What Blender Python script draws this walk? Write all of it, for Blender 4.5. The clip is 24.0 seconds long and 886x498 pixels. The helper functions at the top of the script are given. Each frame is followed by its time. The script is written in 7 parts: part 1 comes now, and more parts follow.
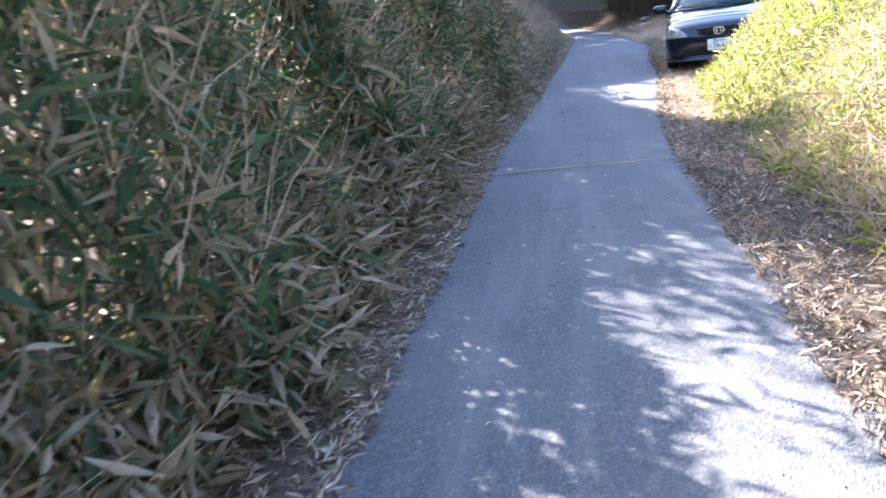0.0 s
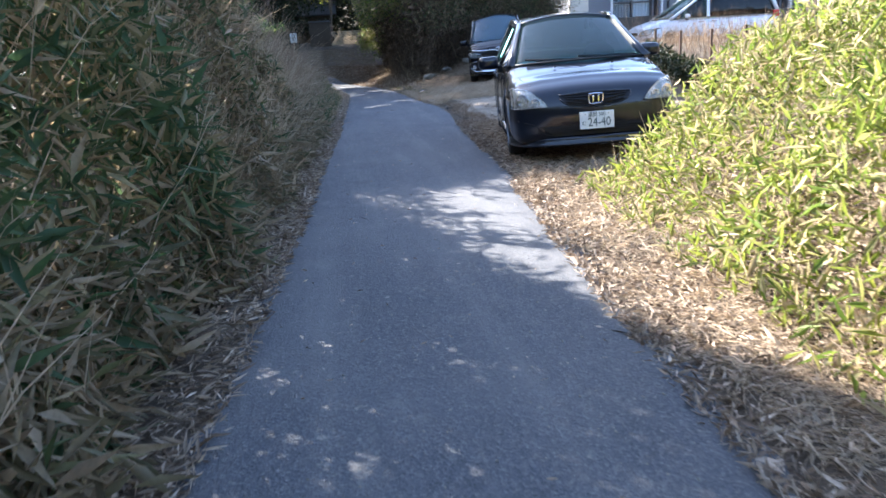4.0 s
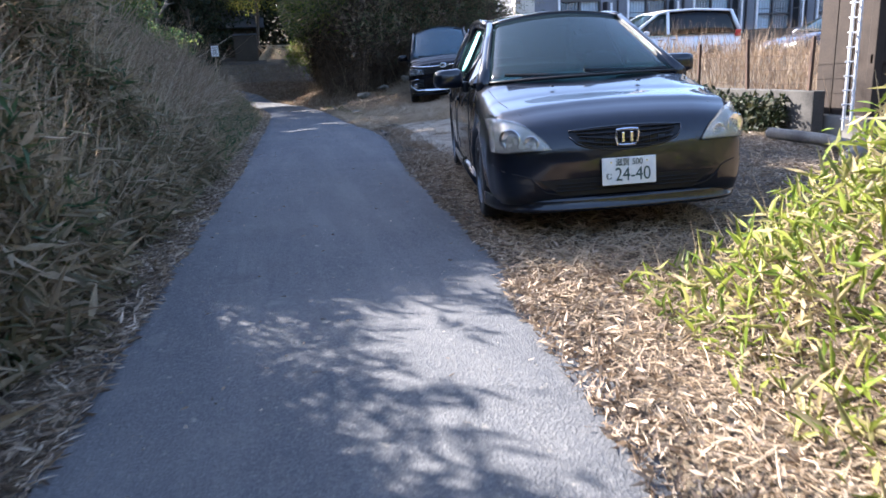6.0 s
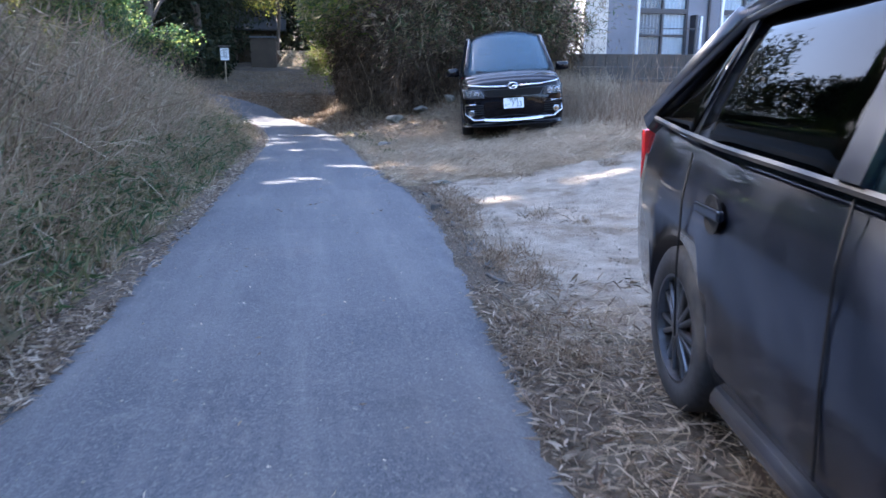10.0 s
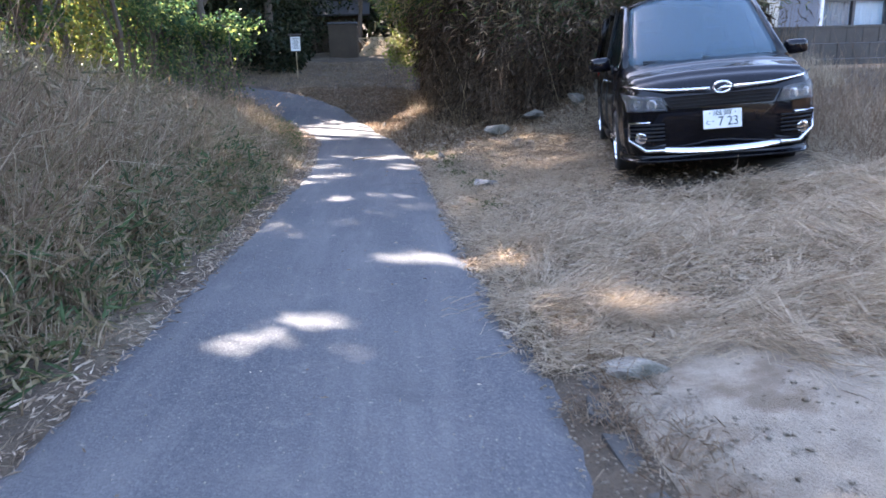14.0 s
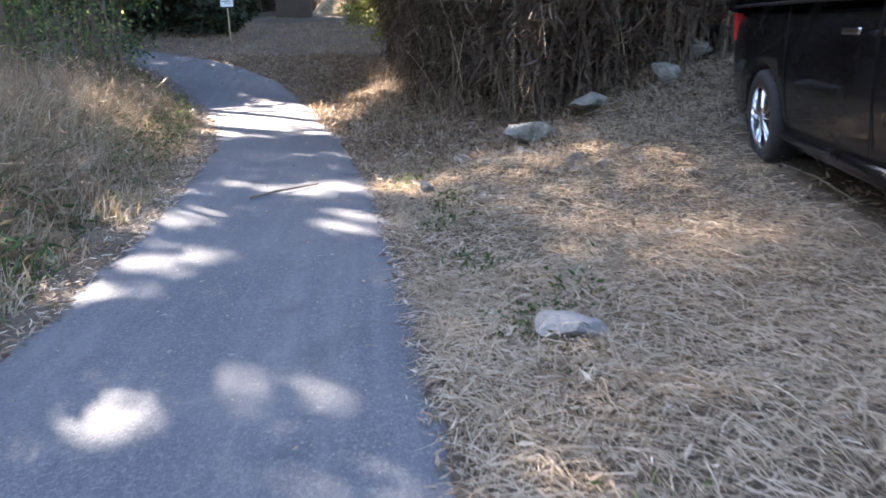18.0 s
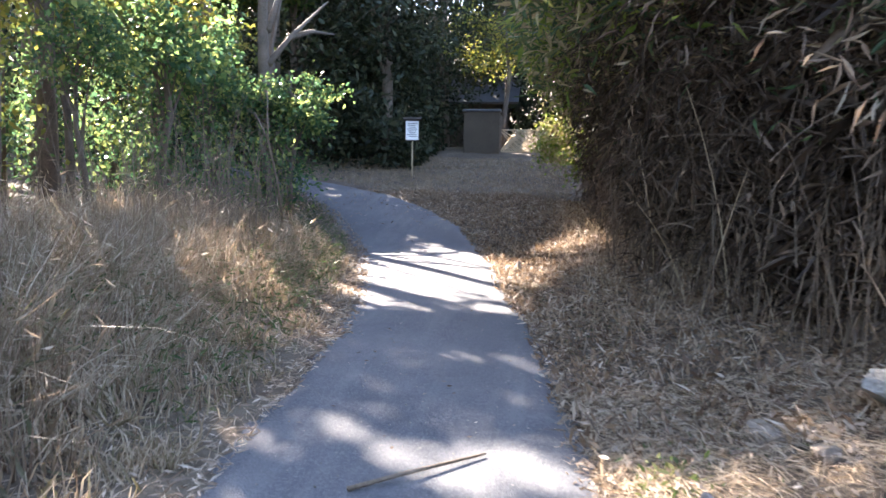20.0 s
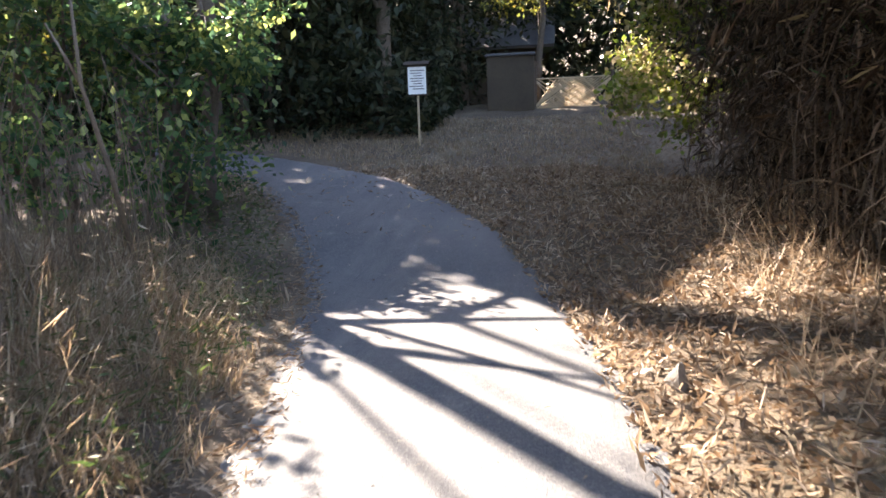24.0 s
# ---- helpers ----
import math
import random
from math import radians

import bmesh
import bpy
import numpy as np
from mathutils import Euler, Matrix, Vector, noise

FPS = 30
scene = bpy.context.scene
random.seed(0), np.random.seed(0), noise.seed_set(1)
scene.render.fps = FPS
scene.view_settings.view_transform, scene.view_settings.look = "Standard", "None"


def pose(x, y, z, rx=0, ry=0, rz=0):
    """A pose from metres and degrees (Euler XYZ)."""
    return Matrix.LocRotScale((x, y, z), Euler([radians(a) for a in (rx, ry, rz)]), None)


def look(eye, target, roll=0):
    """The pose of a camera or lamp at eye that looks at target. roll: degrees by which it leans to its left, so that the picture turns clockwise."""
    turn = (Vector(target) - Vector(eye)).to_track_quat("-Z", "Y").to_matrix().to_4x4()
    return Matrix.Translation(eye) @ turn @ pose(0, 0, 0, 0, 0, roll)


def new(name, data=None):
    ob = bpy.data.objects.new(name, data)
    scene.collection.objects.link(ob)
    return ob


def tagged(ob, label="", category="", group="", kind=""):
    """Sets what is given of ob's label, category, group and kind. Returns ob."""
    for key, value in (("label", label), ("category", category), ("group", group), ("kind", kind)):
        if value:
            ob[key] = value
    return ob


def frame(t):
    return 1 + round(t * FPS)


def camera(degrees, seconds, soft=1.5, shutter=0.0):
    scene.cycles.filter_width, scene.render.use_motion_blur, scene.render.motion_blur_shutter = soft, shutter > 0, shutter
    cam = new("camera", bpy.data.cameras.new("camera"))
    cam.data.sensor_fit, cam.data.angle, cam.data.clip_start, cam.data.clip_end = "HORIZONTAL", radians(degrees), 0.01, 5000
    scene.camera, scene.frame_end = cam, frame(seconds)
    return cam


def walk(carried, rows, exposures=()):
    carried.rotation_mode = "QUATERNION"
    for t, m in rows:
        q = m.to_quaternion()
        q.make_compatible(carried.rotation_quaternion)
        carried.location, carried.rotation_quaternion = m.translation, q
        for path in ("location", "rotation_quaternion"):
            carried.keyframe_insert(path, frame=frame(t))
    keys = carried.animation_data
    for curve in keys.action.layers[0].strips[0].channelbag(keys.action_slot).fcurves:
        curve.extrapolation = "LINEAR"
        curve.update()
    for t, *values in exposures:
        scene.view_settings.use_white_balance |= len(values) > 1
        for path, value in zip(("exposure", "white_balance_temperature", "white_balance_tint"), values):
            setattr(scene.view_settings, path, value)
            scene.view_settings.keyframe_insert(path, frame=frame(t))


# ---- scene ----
cam = camera(63.3, 24.0, soft=1.6, shutter=0.25)
PATH = [
    (0, (-0.352, -1.876, 1.265), (-0.732, -0.009, 0.657), -6.5),
    (0.5, (-0.372, -1.208, 1.255), (-0.554, 0.678, 0.613), -4.2),
    (1, (-0.463, -0.527, 1.253), (-0.467, 1.384, 0.664), -1.1),
    (1.5, (-0.434, 0.198, 1.205), (-0.194, 2.099, 0.632), -2.2),
    (2, (-0.452, 0.909, 1.191), (-0.184, 2.807, 0.622), -0.9),
    (2.5, (-0.42, 1.622, 1.195), (-0.119, 3.526, 0.663), -3.4),
    (4.5, (-0.528, 4.317, 1.102), (-0.294, 6.233, 0.579), -3.5),
    (5, (-0.41, 5.027, 1.078), (-0.076, 6.937, 0.589), -2.4),
    (5.5, (-0.357, 5.756, 1.084), (-0.327, 7.692, 0.583), -5.7),
    (6, (-0.14, 6.427, 1.071), (0.278, 8.321, 0.583), -2.6),
    (6.5, (0.055, 7.089, 1.093), (0.429, 8.99, 0.596), -4.0),
    (7, (0.232, 7.76, 1.151), (0.591, 9.666, 0.66), -3.3),
    (7.5, (0.361, 8.462, 1.171), (0.572, 10.389, 0.681), -2.8),
    (8, (0.423, 9.185, 1.213), (0.532, 11.118, 0.713), -2.3),
    (8.5, (0.476, 9.865, 1.227), (0.62, 11.817, 0.815), -0.7),
    (9, (0.438, 10.615, 1.225), (0.533, 12.575, 0.836), -0.2),
    (9.5, (0.448, 11.319, 1.174), (0.716, 13.25, 0.725), 1.3),
    (11.5, (0.713, 13.932, 1.309), (1.174, 15.834, 0.896), -1.7),
    (12, (0.833, 14.513, 1.379), (1.209, 16.446, 1.029), -1.3),
    (12.5, (0.947, 15.255, 1.384), (1.257, 17.206, 1.073), -0.4),
    (13, (1.014, 15.916, 1.377), (1.357, 17.835, 0.93), -0.3),
    (13.5, (0.998, 16.627, 1.395), (1.123, 18.55, 0.861), -1.5),
    (14, (1.003, 17.3, 1.365), (1.108, 19.237, 0.877), -1.6),
    (14.5, (0.906, 17.977, 1.32), (0.718, 19.9, 0.803), -2.9),
    (15, (0.866, 18.652, 1.315), (0.849, 20.588, 0.814), -1.1),
    (15.5, (0.882, 19.382, 1.32), (0.93, 21.327, 0.856), -1.8),
    (16, (0.912, 20.097, 1.337), (1.094, 22.049, 0.941), -2.2),
    (16.5, (0.991, 20.801, 1.317), (1.24, 22.735, 0.874), -3.1),
    (17, (1.06, 21.461, 1.28), (1.268, 23.367, 0.71), -1.4),
    (17.5, (1.216, 22.183, 1.237), (1.599, 24.064, 0.674), -1.2),
    (18, (1.211, 22.874, 1.2), (1.393, 24.782, 0.628), -1.5),
    (18.5, (1.2, 23.553, 1.184), (1.342, 25.472, 0.639), 1.0),
    (19, (1.189, 24.297, 1.22), (1.237, 26.259, 0.832), -0.5),
    (19.5, (1.162, 25.05, 1.261), (0.984, 27.031, 1.051), 0.0),
    (21.5, (0.293, 28.166, 1.229), (-0.071, 30.119, 0.994), 1.4),
    (22, (0.271, 28.834, 1.183), (-0.059, 30.787, 0.905), 1.3),
    (22.5, (0.258, 29.501, 1.183), (-0.089, 31.444, 0.862), 0.7),
    (23, (0.181, 30.189, 1.212), (-0.171, 32.124, 0.846), 0.7),
    (23.5, (0.137, 30.9, 1.246), (-0.188, 32.842, 0.894), -0.5),
    (24, (0.095, 31.597, 1.259), (-0.249, 33.544, 0.956), -1.9),
]
walk(cam, [(t, look(eye, target, roll)) for t, eye, target, roll in PATH],
     [(0, 3.4, 6000, 19), (2, 3.4, 6150, 18), (2.5, 3.25, 6000, 16), (5, 2.6, 6100, 14), (7, 2.45, 6050, 20), (8, 2.88, 5650, 19), (9, 3.25, 5750, 18), (12, 3.45, 6500, 19), (14.8, 3.6, 6600, 20), (16, 3.65, 6600, 19), (18, 3.8, 6700, 19), (19, 3.8, 6700, 19), (21.5, 4.0, 6900, 20), (24, 3.5, 7300, 20)])

# ---- world and sun ----
SUN_AZ, SUN_EL = radians(41), radians(36)      # azimuth left of +y, height over the horizon
sun_way = Vector((-math.sin(SUN_AZ) * math.cos(SUN_EL), math.cos(SUN_AZ) * math.cos(SUN_EL), math.sin(SUN_EL)))
world = bpy.data.worlds.new("sky")
world.use_nodes = True
scene.world = world
sky = world.node_tree.nodes.new("ShaderNodeTexSky")
sky.sky_type, sky.sun_disc = "NISHITA", False
sky.sun_elevation, sky.sun_rotation = SUN_EL, -SUN_AZ
world.node_tree.links.new(sky.outputs[0], world.node_tree.nodes["Background"].inputs[0])
world.node_tree.nodes["Background"].inputs[1].default_value = 0.115
lamp = bpy.data.lights.new("sun", "SUN")
lamp.energy, lamp.angle, lamp.color = 5.0, radians(0.53), (1.0, 0.93, 0.82)
sun = new("sun", lamp)
sun.matrix_world = look(sun_way * 60, (0, 0, 0))

RNG = np.random.default_rng(7)


# ---- materials ----
def mat(name):
    m = bpy.data.materials.new(name)
    m.use_nodes = True
    return m, m.node_tree, m.node_tree.nodes["Principled BSDF"]


def node(tree, kind, **inputs):
    n = tree.nodes.new("ShaderNode" + kind)
    for key, value in inputs.items():
        n.inputs[key.replace("_", " ")].default_value = value
    return n


def ramp(tree, fac, stops):
    r = tree.nodes.new("ShaderNodeValToRGB")
    e = r.color_ramp.elements
    while len(e) < len(stops):
        e.new(0.5)
    for k, (p, c) in zip(e, stops):
        k.position, k.color = p, (*c, 1)
    tree.links.new(fac, r.inputs[0])
    return r.outputs[0]


def coords(tree, scale=1.0):
    tc = tree.nodes.new("ShaderNodeTexCoord")
    mp = tree.nodes.new("ShaderNodeMapping")
    mp.inputs["Scale"].default_value = scale if isinstance(scale, tuple) else (scale,) * 3
    tree.links.new(tc.outputs["Object"], mp.inputs[0])
    return mp.outputs[0]


def noise_of(tree, vec, scale, detail=6.0, rough=0.6):
    n = node(tree, "TexNoise", Scale=scale, Detail=detail, Roughness=rough)
    tree.links.new(vec, n.inputs["Vector"])
    return n.outputs["Fac"]


def mixed(tree, fac, a, b, mode="MIX"):
    m = tree.nodes.new("ShaderNodeMix")
    m.data_type, m.blend_type = "RGBA", mode
    for sock, v in ((m.inputs[0], fac), (m.inputs[6], a), (m.inputs[7], b)):
        if isinstance(v, (int, float)):
            sock.default_value = v
        elif isinstance(v, tuple):
            sock.default_value = (*v, 1)
        else:
            tree.links.new(v, sock)
    return m.outputs[2]


def bumped(tree, bsdf, height, strength=0.4, distance=0.01):
    b = node(tree, "Bump", Strength=strength, Distance=distance)
    tree.links.new(height, b.inputs["Height"])
    tree.links.new(b.outputs[0], bsdf.inputs["Normal"])


def surface(name, dark, light, scale=3.0, fine=60.0, rough=0.9, bump=0.4, distance=0.01, metal=0.0, stain=None):
    """A matt surface that varies at two scales, with an optional third colour in large stains."""
    m, t, b = mat(name)
    v = coords(t)
    big, small = noise_of(t, v, scale), noise_of(t, v, fine, 4)
    c = ramp(t, big, [(0.3, dark), (0.7, light)])
    c = mixed(t, 0.35, c, ramp(t, small, [(0.3, tuple(x * 0.55 for x in dark)), (0.7, tuple(min(1, x * 1.35) for x in light))]))
    if stain:
        c = mixed(t, ramp(t, noise_of(t, v, scale * 0.37, 5), [(0.5, (0, 0, 0)), (0.62, (1, 1, 1))]), c, stain)
    t.links.new(c, b.inputs["Base Color"])
    b.inputs["Roughness"].default_value, b.inputs["Metallic"].default_value = rough, metal
    bumped(t, b, small, bump, distance)
    return m


def plain(name, colour, rough=0.5, metal=0.0, coat=0.0, grain=0.06, scale=40.0, gloss=0.5):
    m, t, b = mat(name)
    v = coords(t)
    n = noise_of(t, v, scale, 5)
    c = ramp(t, n, [(0.25, tuple(x * (1 - 3 * grain) for x in colour)), (0.75, tuple(min(1, x * (1 + 3 * grain)) for x in colour))])
    t.links.new(c, b.inputs["Base Color"])
    r = t.nodes.new("ShaderNodeMapRange")
    r.inputs["To Min"].default_value, r.inputs["To Max"].default_value = max(0, rough - 0.05), min(1, rough + 0.08)
    t.links.new(noise_of(t, v, scale * 0.2), r.inputs[0])
    t.links.new(r.outputs[0], b.inputs["Roughness"])
    b.inputs["Metallic"].default_value, b.inputs["Coat Weight"].default_value = metal, coat
    b.inputs["Coat Roughness"].default_value = 0.04
    b.inputs["Specular IOR Level"].default_value = gloss
    return m


def leafy(name, colours, through_light=0.35, rough=0.55, patch=0.7):
    """Leaves and blades: each one its own colour out of the row, clumps drifting in tone, light shining through."""
    m, t, b = mat(name)
    geo = t.nodes.new("ShaderNodeNewGeometry")
    n = len(colours)
    drift = t.nodes.new("ShaderNodeMath")
    drift.operation = "MULTIPLY_ADD"
    drift.inputs[1].default_value = patch
    t.links.new(noise_of(t, coords(t), 1.1, 3), drift.inputs[0])
    sub = t.nodes.new("ShaderNodeMath")
    sub.operation = "SUBTRACT"
    t.links.new(geo.outputs["Random Per Island"], sub.inputs[0])
    sub.inputs[1].default_value = patch * 0.5
    t.links.new(sub.outputs[0], drift.inputs[2])
    c = ramp(t, drift.outputs[0], [((i + 0.5) / n, x) for i, x in enumerate(colours)])
    c = mixed(t, 0.4, c, ramp(t, noise_of(t, coords(t), 35, 3), [(0.3, (0.25, 0.25, 0.25)), (0.7, (1, 1, 1))]), "MULTIPLY")
    t.links.new(c, b.inputs["Base Color"])
    b.inputs["Roughness"].default_value, b.inputs["Specular IOR Level"].default_value = rough, 0.25
    tr = t.nodes.new("ShaderNodeBsdfTranslucent")
    t.links.new(c, tr.inputs[0])
    mx = t.nodes.new("ShaderNodeMixShader")
    mx.inputs[0].default_value = through_light
    t.links.new(b.outputs[0], mx.inputs[1])
    t.links.new(tr.outputs[0], mx.inputs[2])
    t.links.new(mx.outputs[0], t.nodes["Material Output"].inputs[0])
    return m


def glass(name, tint, rough=0.02, haze_sheen=0.0, haze_sheen_colour=(0.5, 0.6, 0.62)):
    """Clear or tinted glass; the diffuse share is lens haze or painted sky reflection."""
    m, t, b = mat(name)
    tr = t.nodes.new("ShaderNodeBsdfTransparent")
    tr.inputs[0].default_value = (*tint, 1)
    gl = t.nodes.new("ShaderNodeBsdfGlossy")
    gl.inputs["Roughness"].default_value = rough
    lw = node(t, "LayerWeight", Blend=0.5)
    fifth = t.nodes.new("ShaderNodeMath")
    fifth.operation = "POWER"
    fifth.inputs[1].default_value = 5.0
    t.links.new(lw.outputs["Facing"], fifth.inputs[0])
    fr = t.nodes.new("ShaderNodeMath")
    fr.operation = "MULTIPLY_ADD"
    fr.inputs[1].default_value, fr.inputs[2].default_value = 0.6, 0.03
    t.links.new(fifth.outputs[0], fr.inputs[0])
    mx = t.nodes.new("ShaderNodeMixShader")
    t.links.new(fr.outputs[0], mx.inputs[0])
    t.links.new(tr.outputs[0], mx.inputs[1])
    t.links.new(gl.outputs[0], mx.inputs[2])
    df = t.nodes.new("ShaderNodeBsdfDiffuse")
    df.inputs[0].default_value = (*haze_sheen_colour, 1)
    over = t.nodes.new("ShaderNodeMixShader")
    over.inputs[0].default_value = haze_sheen
    t.links.new(mx.outputs[0], over.inputs[1])
    t.links.new(df.outputs[0], over.inputs[2])
    t.links.new(over.outputs[0], t.nodes["Material Output"].inputs[0])
    return m


def asphalt():
    m, t, b = mat("asphalt")
    v = coords(t)
    grain = noise_of(t, v, 150, 3, 0.75)
    chips = t.nodes.new("ShaderNodeTexVoronoi")
    chips.inputs["Scale"].default_value = 95
    t.links.new(v, chips.inputs["Vector"])
    c = ramp(t, grain, [(0.32, (0.026, 0.029, 0.034)), (0.56, (0.066, 0.072, 0.082)), (0.7, (0.17, 0.172, 0.175))])
    c = mixed(t, 0.3, c, ramp(t, chips.outputs["Color"], [(0.15, (0.03, 0.033, 0.038)), (0.6, (0.09, 0.095, 0.104)), (0.92, (0.24, 0.235, 0.22))]))
    # worn greyer areas, dusty wheel tracks, pale dried spills and damp dark patches
    c = mixed(t, ramp(t, noise_of(t, v, 0.8, 6), [(0.42, (0, 0, 0)), (0.75, (0.55, 0.55, 0.55))]), c, (0.12, 0.12, 0.12))
    long = noise_of(t, coords(t, (1.6, 0.12, 1)), 2.0, 5, 0.7)
    c = mixed(t, ramp(t, long, [(0.48, (0, 0, 0)), (0.7, (0.42, 0.42, 0.42))]), c, (0.165, 0.162, 0.155))
    c = mixed(t, ramp(t, noise_of(t, v, 3.2, 7, 0.72), [(0.6, (0, 0, 0)), (0.7, (0.4, 0.4, 0.4))]), c, (0.19, 0.18, 0.165))
    c = mixed(t, ramp(t, noise_of(t, v, 17, 4), [(0.66, (0, 0, 0)), (0.72, (0.6, 0.6, 0.6))]), c, (0.26, 0.24, 0.2))
    c = mixed(t, ramp(t, noise_of(t, v, 1.7, 6, 0.7), [(0.3, (0.5, 0.5, 0.5)), (0.42, (0, 0, 0))]), c, (0.045, 0.047, 0.05))
    t.links.new(c, b.inputs["Base Color"])
    b.inputs["Roughness"].default_value = 0.85
    bumped(t, b, mixed(t, 0.5, grain, chips.outputs["Distance"]), 0.8, 0.008)
    return m


M_ROAD = asphalt()
M_EARTH = surface("leaf_mould_earth", (0.045, 0.032, 0.021), (0.105, 0.078, 0.05), 2.0, 45, 0.95, 0.8, 0.03, stain=(0.12, 0.095, 0.062))
M_PALE = surface("pale_packed_gravel", (0.175, 0.14, 0.103), (0.415, 0.345, 0.26), 6.0, 110, 0.95, 0.9, 0.025, stain=(0.2, 0.15, 0.1))
M_STONE = surface("grey_stone", (0.17, 0.15, 0.12), (0.36, 0.325, 0.27), 5, 40, 0.95, 0.9, 0.03, stain=(0.09, 0.085, 0.06))
M_RUBBLE = surface("brown_rubble", (0.13, 0.1, 0.075), (0.28, 0.23, 0.17), 9, 60, 0.95, 0.9, 0.02)
M_SOOT = surface("dark_stained_block", (0.035, 0.033, 0.03), (0.085, 0.08, 0.072), 2, 50, 0.92, 0.4, 0.008)
M_CONC = surface("weathered_concrete", (0.12, 0.115, 0.105), (0.22, 0.21, 0.19), 2, 50, 0.92, 0.4, 0.008, stain=(0.07, 0.066, 0.06))
M_SASA = leafy("bamboo_grass_leaf", [(0.4, 0.3, 0.18), (0.26, 0.22, 0.11), (0.08, 0.13, 0.055), (0.085, 0.145, 0.055), (0.045, 0.085, 0.04), (0.07, 0.13, 0.06), (0.14, 0.17, 0.07), (0.42, 0.33, 0.19)])
M_SASA_DRY = leafy("drying_bamboo_grass", [(0.42, 0.32, 0.2), (0.3, 0.22, 0.14), (0.14, 0.135, 0.075), (0.36, 0.28, 0.18), (0.11, 0.115, 0.06), (0.26, 0.2, 0.12), (0.47, 0.38, 0.26)])
M_SASA_SUN = leafy("yellow_green_bamboo_grass", [(0.42, 0.34, 0.19), (0.13, 0.2, 0.035), (0.2, 0.28, 0.045), (0.32, 0.36, 0.06), (0.26, 0.32, 0.06), (0.4, 0.38, 0.13), (0.5, 0.42, 0.25)], 0.4)
M_STRAW = leafy("dry_straw", [(0.3, 0.22, 0.145), (0.5, 0.39, 0.265), (0.63, 0.51, 0.365), (0.43, 0.33, 0.225), (0.6, 0.48, 0.34)], 0.3)
M_LITTER = leafy("fallen_bamboo_leaf", [(0.14, 0.1, 0.07), (0.29, 0.21, 0.145), (0.46, 0.36, 0.26), (0.17, 0.12, 0.083), (0.38, 0.29, 0.2), (0.62, 0.51, 0.39)], 0.2)
M_BROWN = leafy("fallen_brown_leaf", [(0.13, 0.08, 0.048), (0.27, 0.175, 0.1), (0.4, 0.28, 0.175), (0.2, 0.13, 0.08), (0.52, 0.4, 0.28)], 0.25)
M_WEED = leafy("half_dry_weeds", [(0.26, 0.18, 0.115), (0.45, 0.34, 0.23), (0.32, 0.23, 0.15), (0.2, 0.18, 0.09), (0.56, 0.45, 0.32)], 0.38)
M_RUSTY = leafy("rust_brown_weeds", [(0.17, 0.11, 0.07), (0.28, 0.19, 0.12), (0.38, 0.28, 0.19), (0.14, 0.095, 0.06), (0.46, 0.36, 0.25)], 0.3)
M_GREENW = leafy("low_green_weeds", [(0.05, 0.09, 0.03), (0.09, 0.12, 0.04), (0.14, 0.14, 0.06), (0.06, 0.1, 0.03)], 0.35)
# leaf browns lowered overall so that the thicket's inside looks shaded
M_DEAD = leafy("dead_bamboo_leaf_darkened", [(0.04, 0.026, 0.015), (0.07, 0.045, 0.027), (0.11, 0.073, 0.045), (0.035, 0.022, 0.013), (0.19, 0.135, 0.088)], 0.08)
M_CANE = surface("dead_cane", (0.06, 0.042, 0.027), (0.19, 0.14, 0.09), 6, 60, 0.7, 0.2, 0.004)
M_LEAF = leafy("broad_leaf", [(0.035, 0.08, 0.025), (0.06, 0.125, 0.035), (0.11, 0.17, 0.04), (0.16, 0.2, 0.045)], 0.5, 0.4)
# brighter copy of the broad leaf, skylit and backlit tones put into its colours
M_LEAFSUN = leafy("backlit_toned_leaf", [(0.045, 0.1, 0.05), (0.07, 0.145, 0.06), (0.12, 0.2, 0.065), (0.07, 0.14, 0.06), (0.34, 0.39, 0.12)], 0.6, 0.25)
M_GOLD = leafy("golden_leaf", [(0.12, 0.13, 0.03), (0.34, 0.31, 0.05), (0.4, 0.33, 0.06), (0.16, 0.2, 0.045), (0.09, 0.12, 0.035)], 0.5, 0.45)
M_LEAFY = leafy("yellowing_leaf", [(0.09, 0.13, 0.03), (0.2, 0.2, 0.04), (0.28, 0.24, 0.05), (0.12, 0.15, 0.04)], 0.5, 0.45)
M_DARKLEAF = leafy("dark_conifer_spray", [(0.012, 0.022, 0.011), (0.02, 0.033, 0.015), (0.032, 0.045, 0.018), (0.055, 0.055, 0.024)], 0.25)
M_BARK = surface("bark", (0.05, 0.038, 0.028), (0.13, 0.1, 0.075), 5, 40, 0.95, 0.8, 0.02)
M_PAINT = plain("black_car_paint", (0.005, 0.007, 0.013), 0.3, 0.0, 1.0, 0.1, 6, 0.15)
M_PAINT2 = plain("black_pearl_paint", (0.004, 0.004, 0.006), 0.25, 0.0, 0.6, 0.1, 6, 0.06)
M_WHITE = plain("silver_white_paint", (0.68, 0.7, 0.73), 0.3, 0.2, 0.8, 0.02, 6)
# teal and blue diffuse shares paint the sky's reflection into the windscreens
M_GLASS = glass("car_glass", (0.34, 0.48, 0.48), haze_sheen=0.012, haze_sheen_colour=(0.35, 0.62, 0.7))
M_GLASS_VAN = glass("van_glass", (0.3, 0.4, 0.42), haze_sheen=0.13, haze_sheen_colour=(0.4, 0.62, 0.78))
M_TINT = glass("tinted_glass", (0.06, 0.07, 0.07))
M_LENS = glass("lamp_lens", (0.9, 0.9, 0.88), 0.08, 0.1, (0.82, 0.8, 0.74))
M_CLEAR = glass("clear_lamp_lens", (0.8, 0.82, 0.84), 0.03, 0.06, (0.8, 0.8, 0.8))
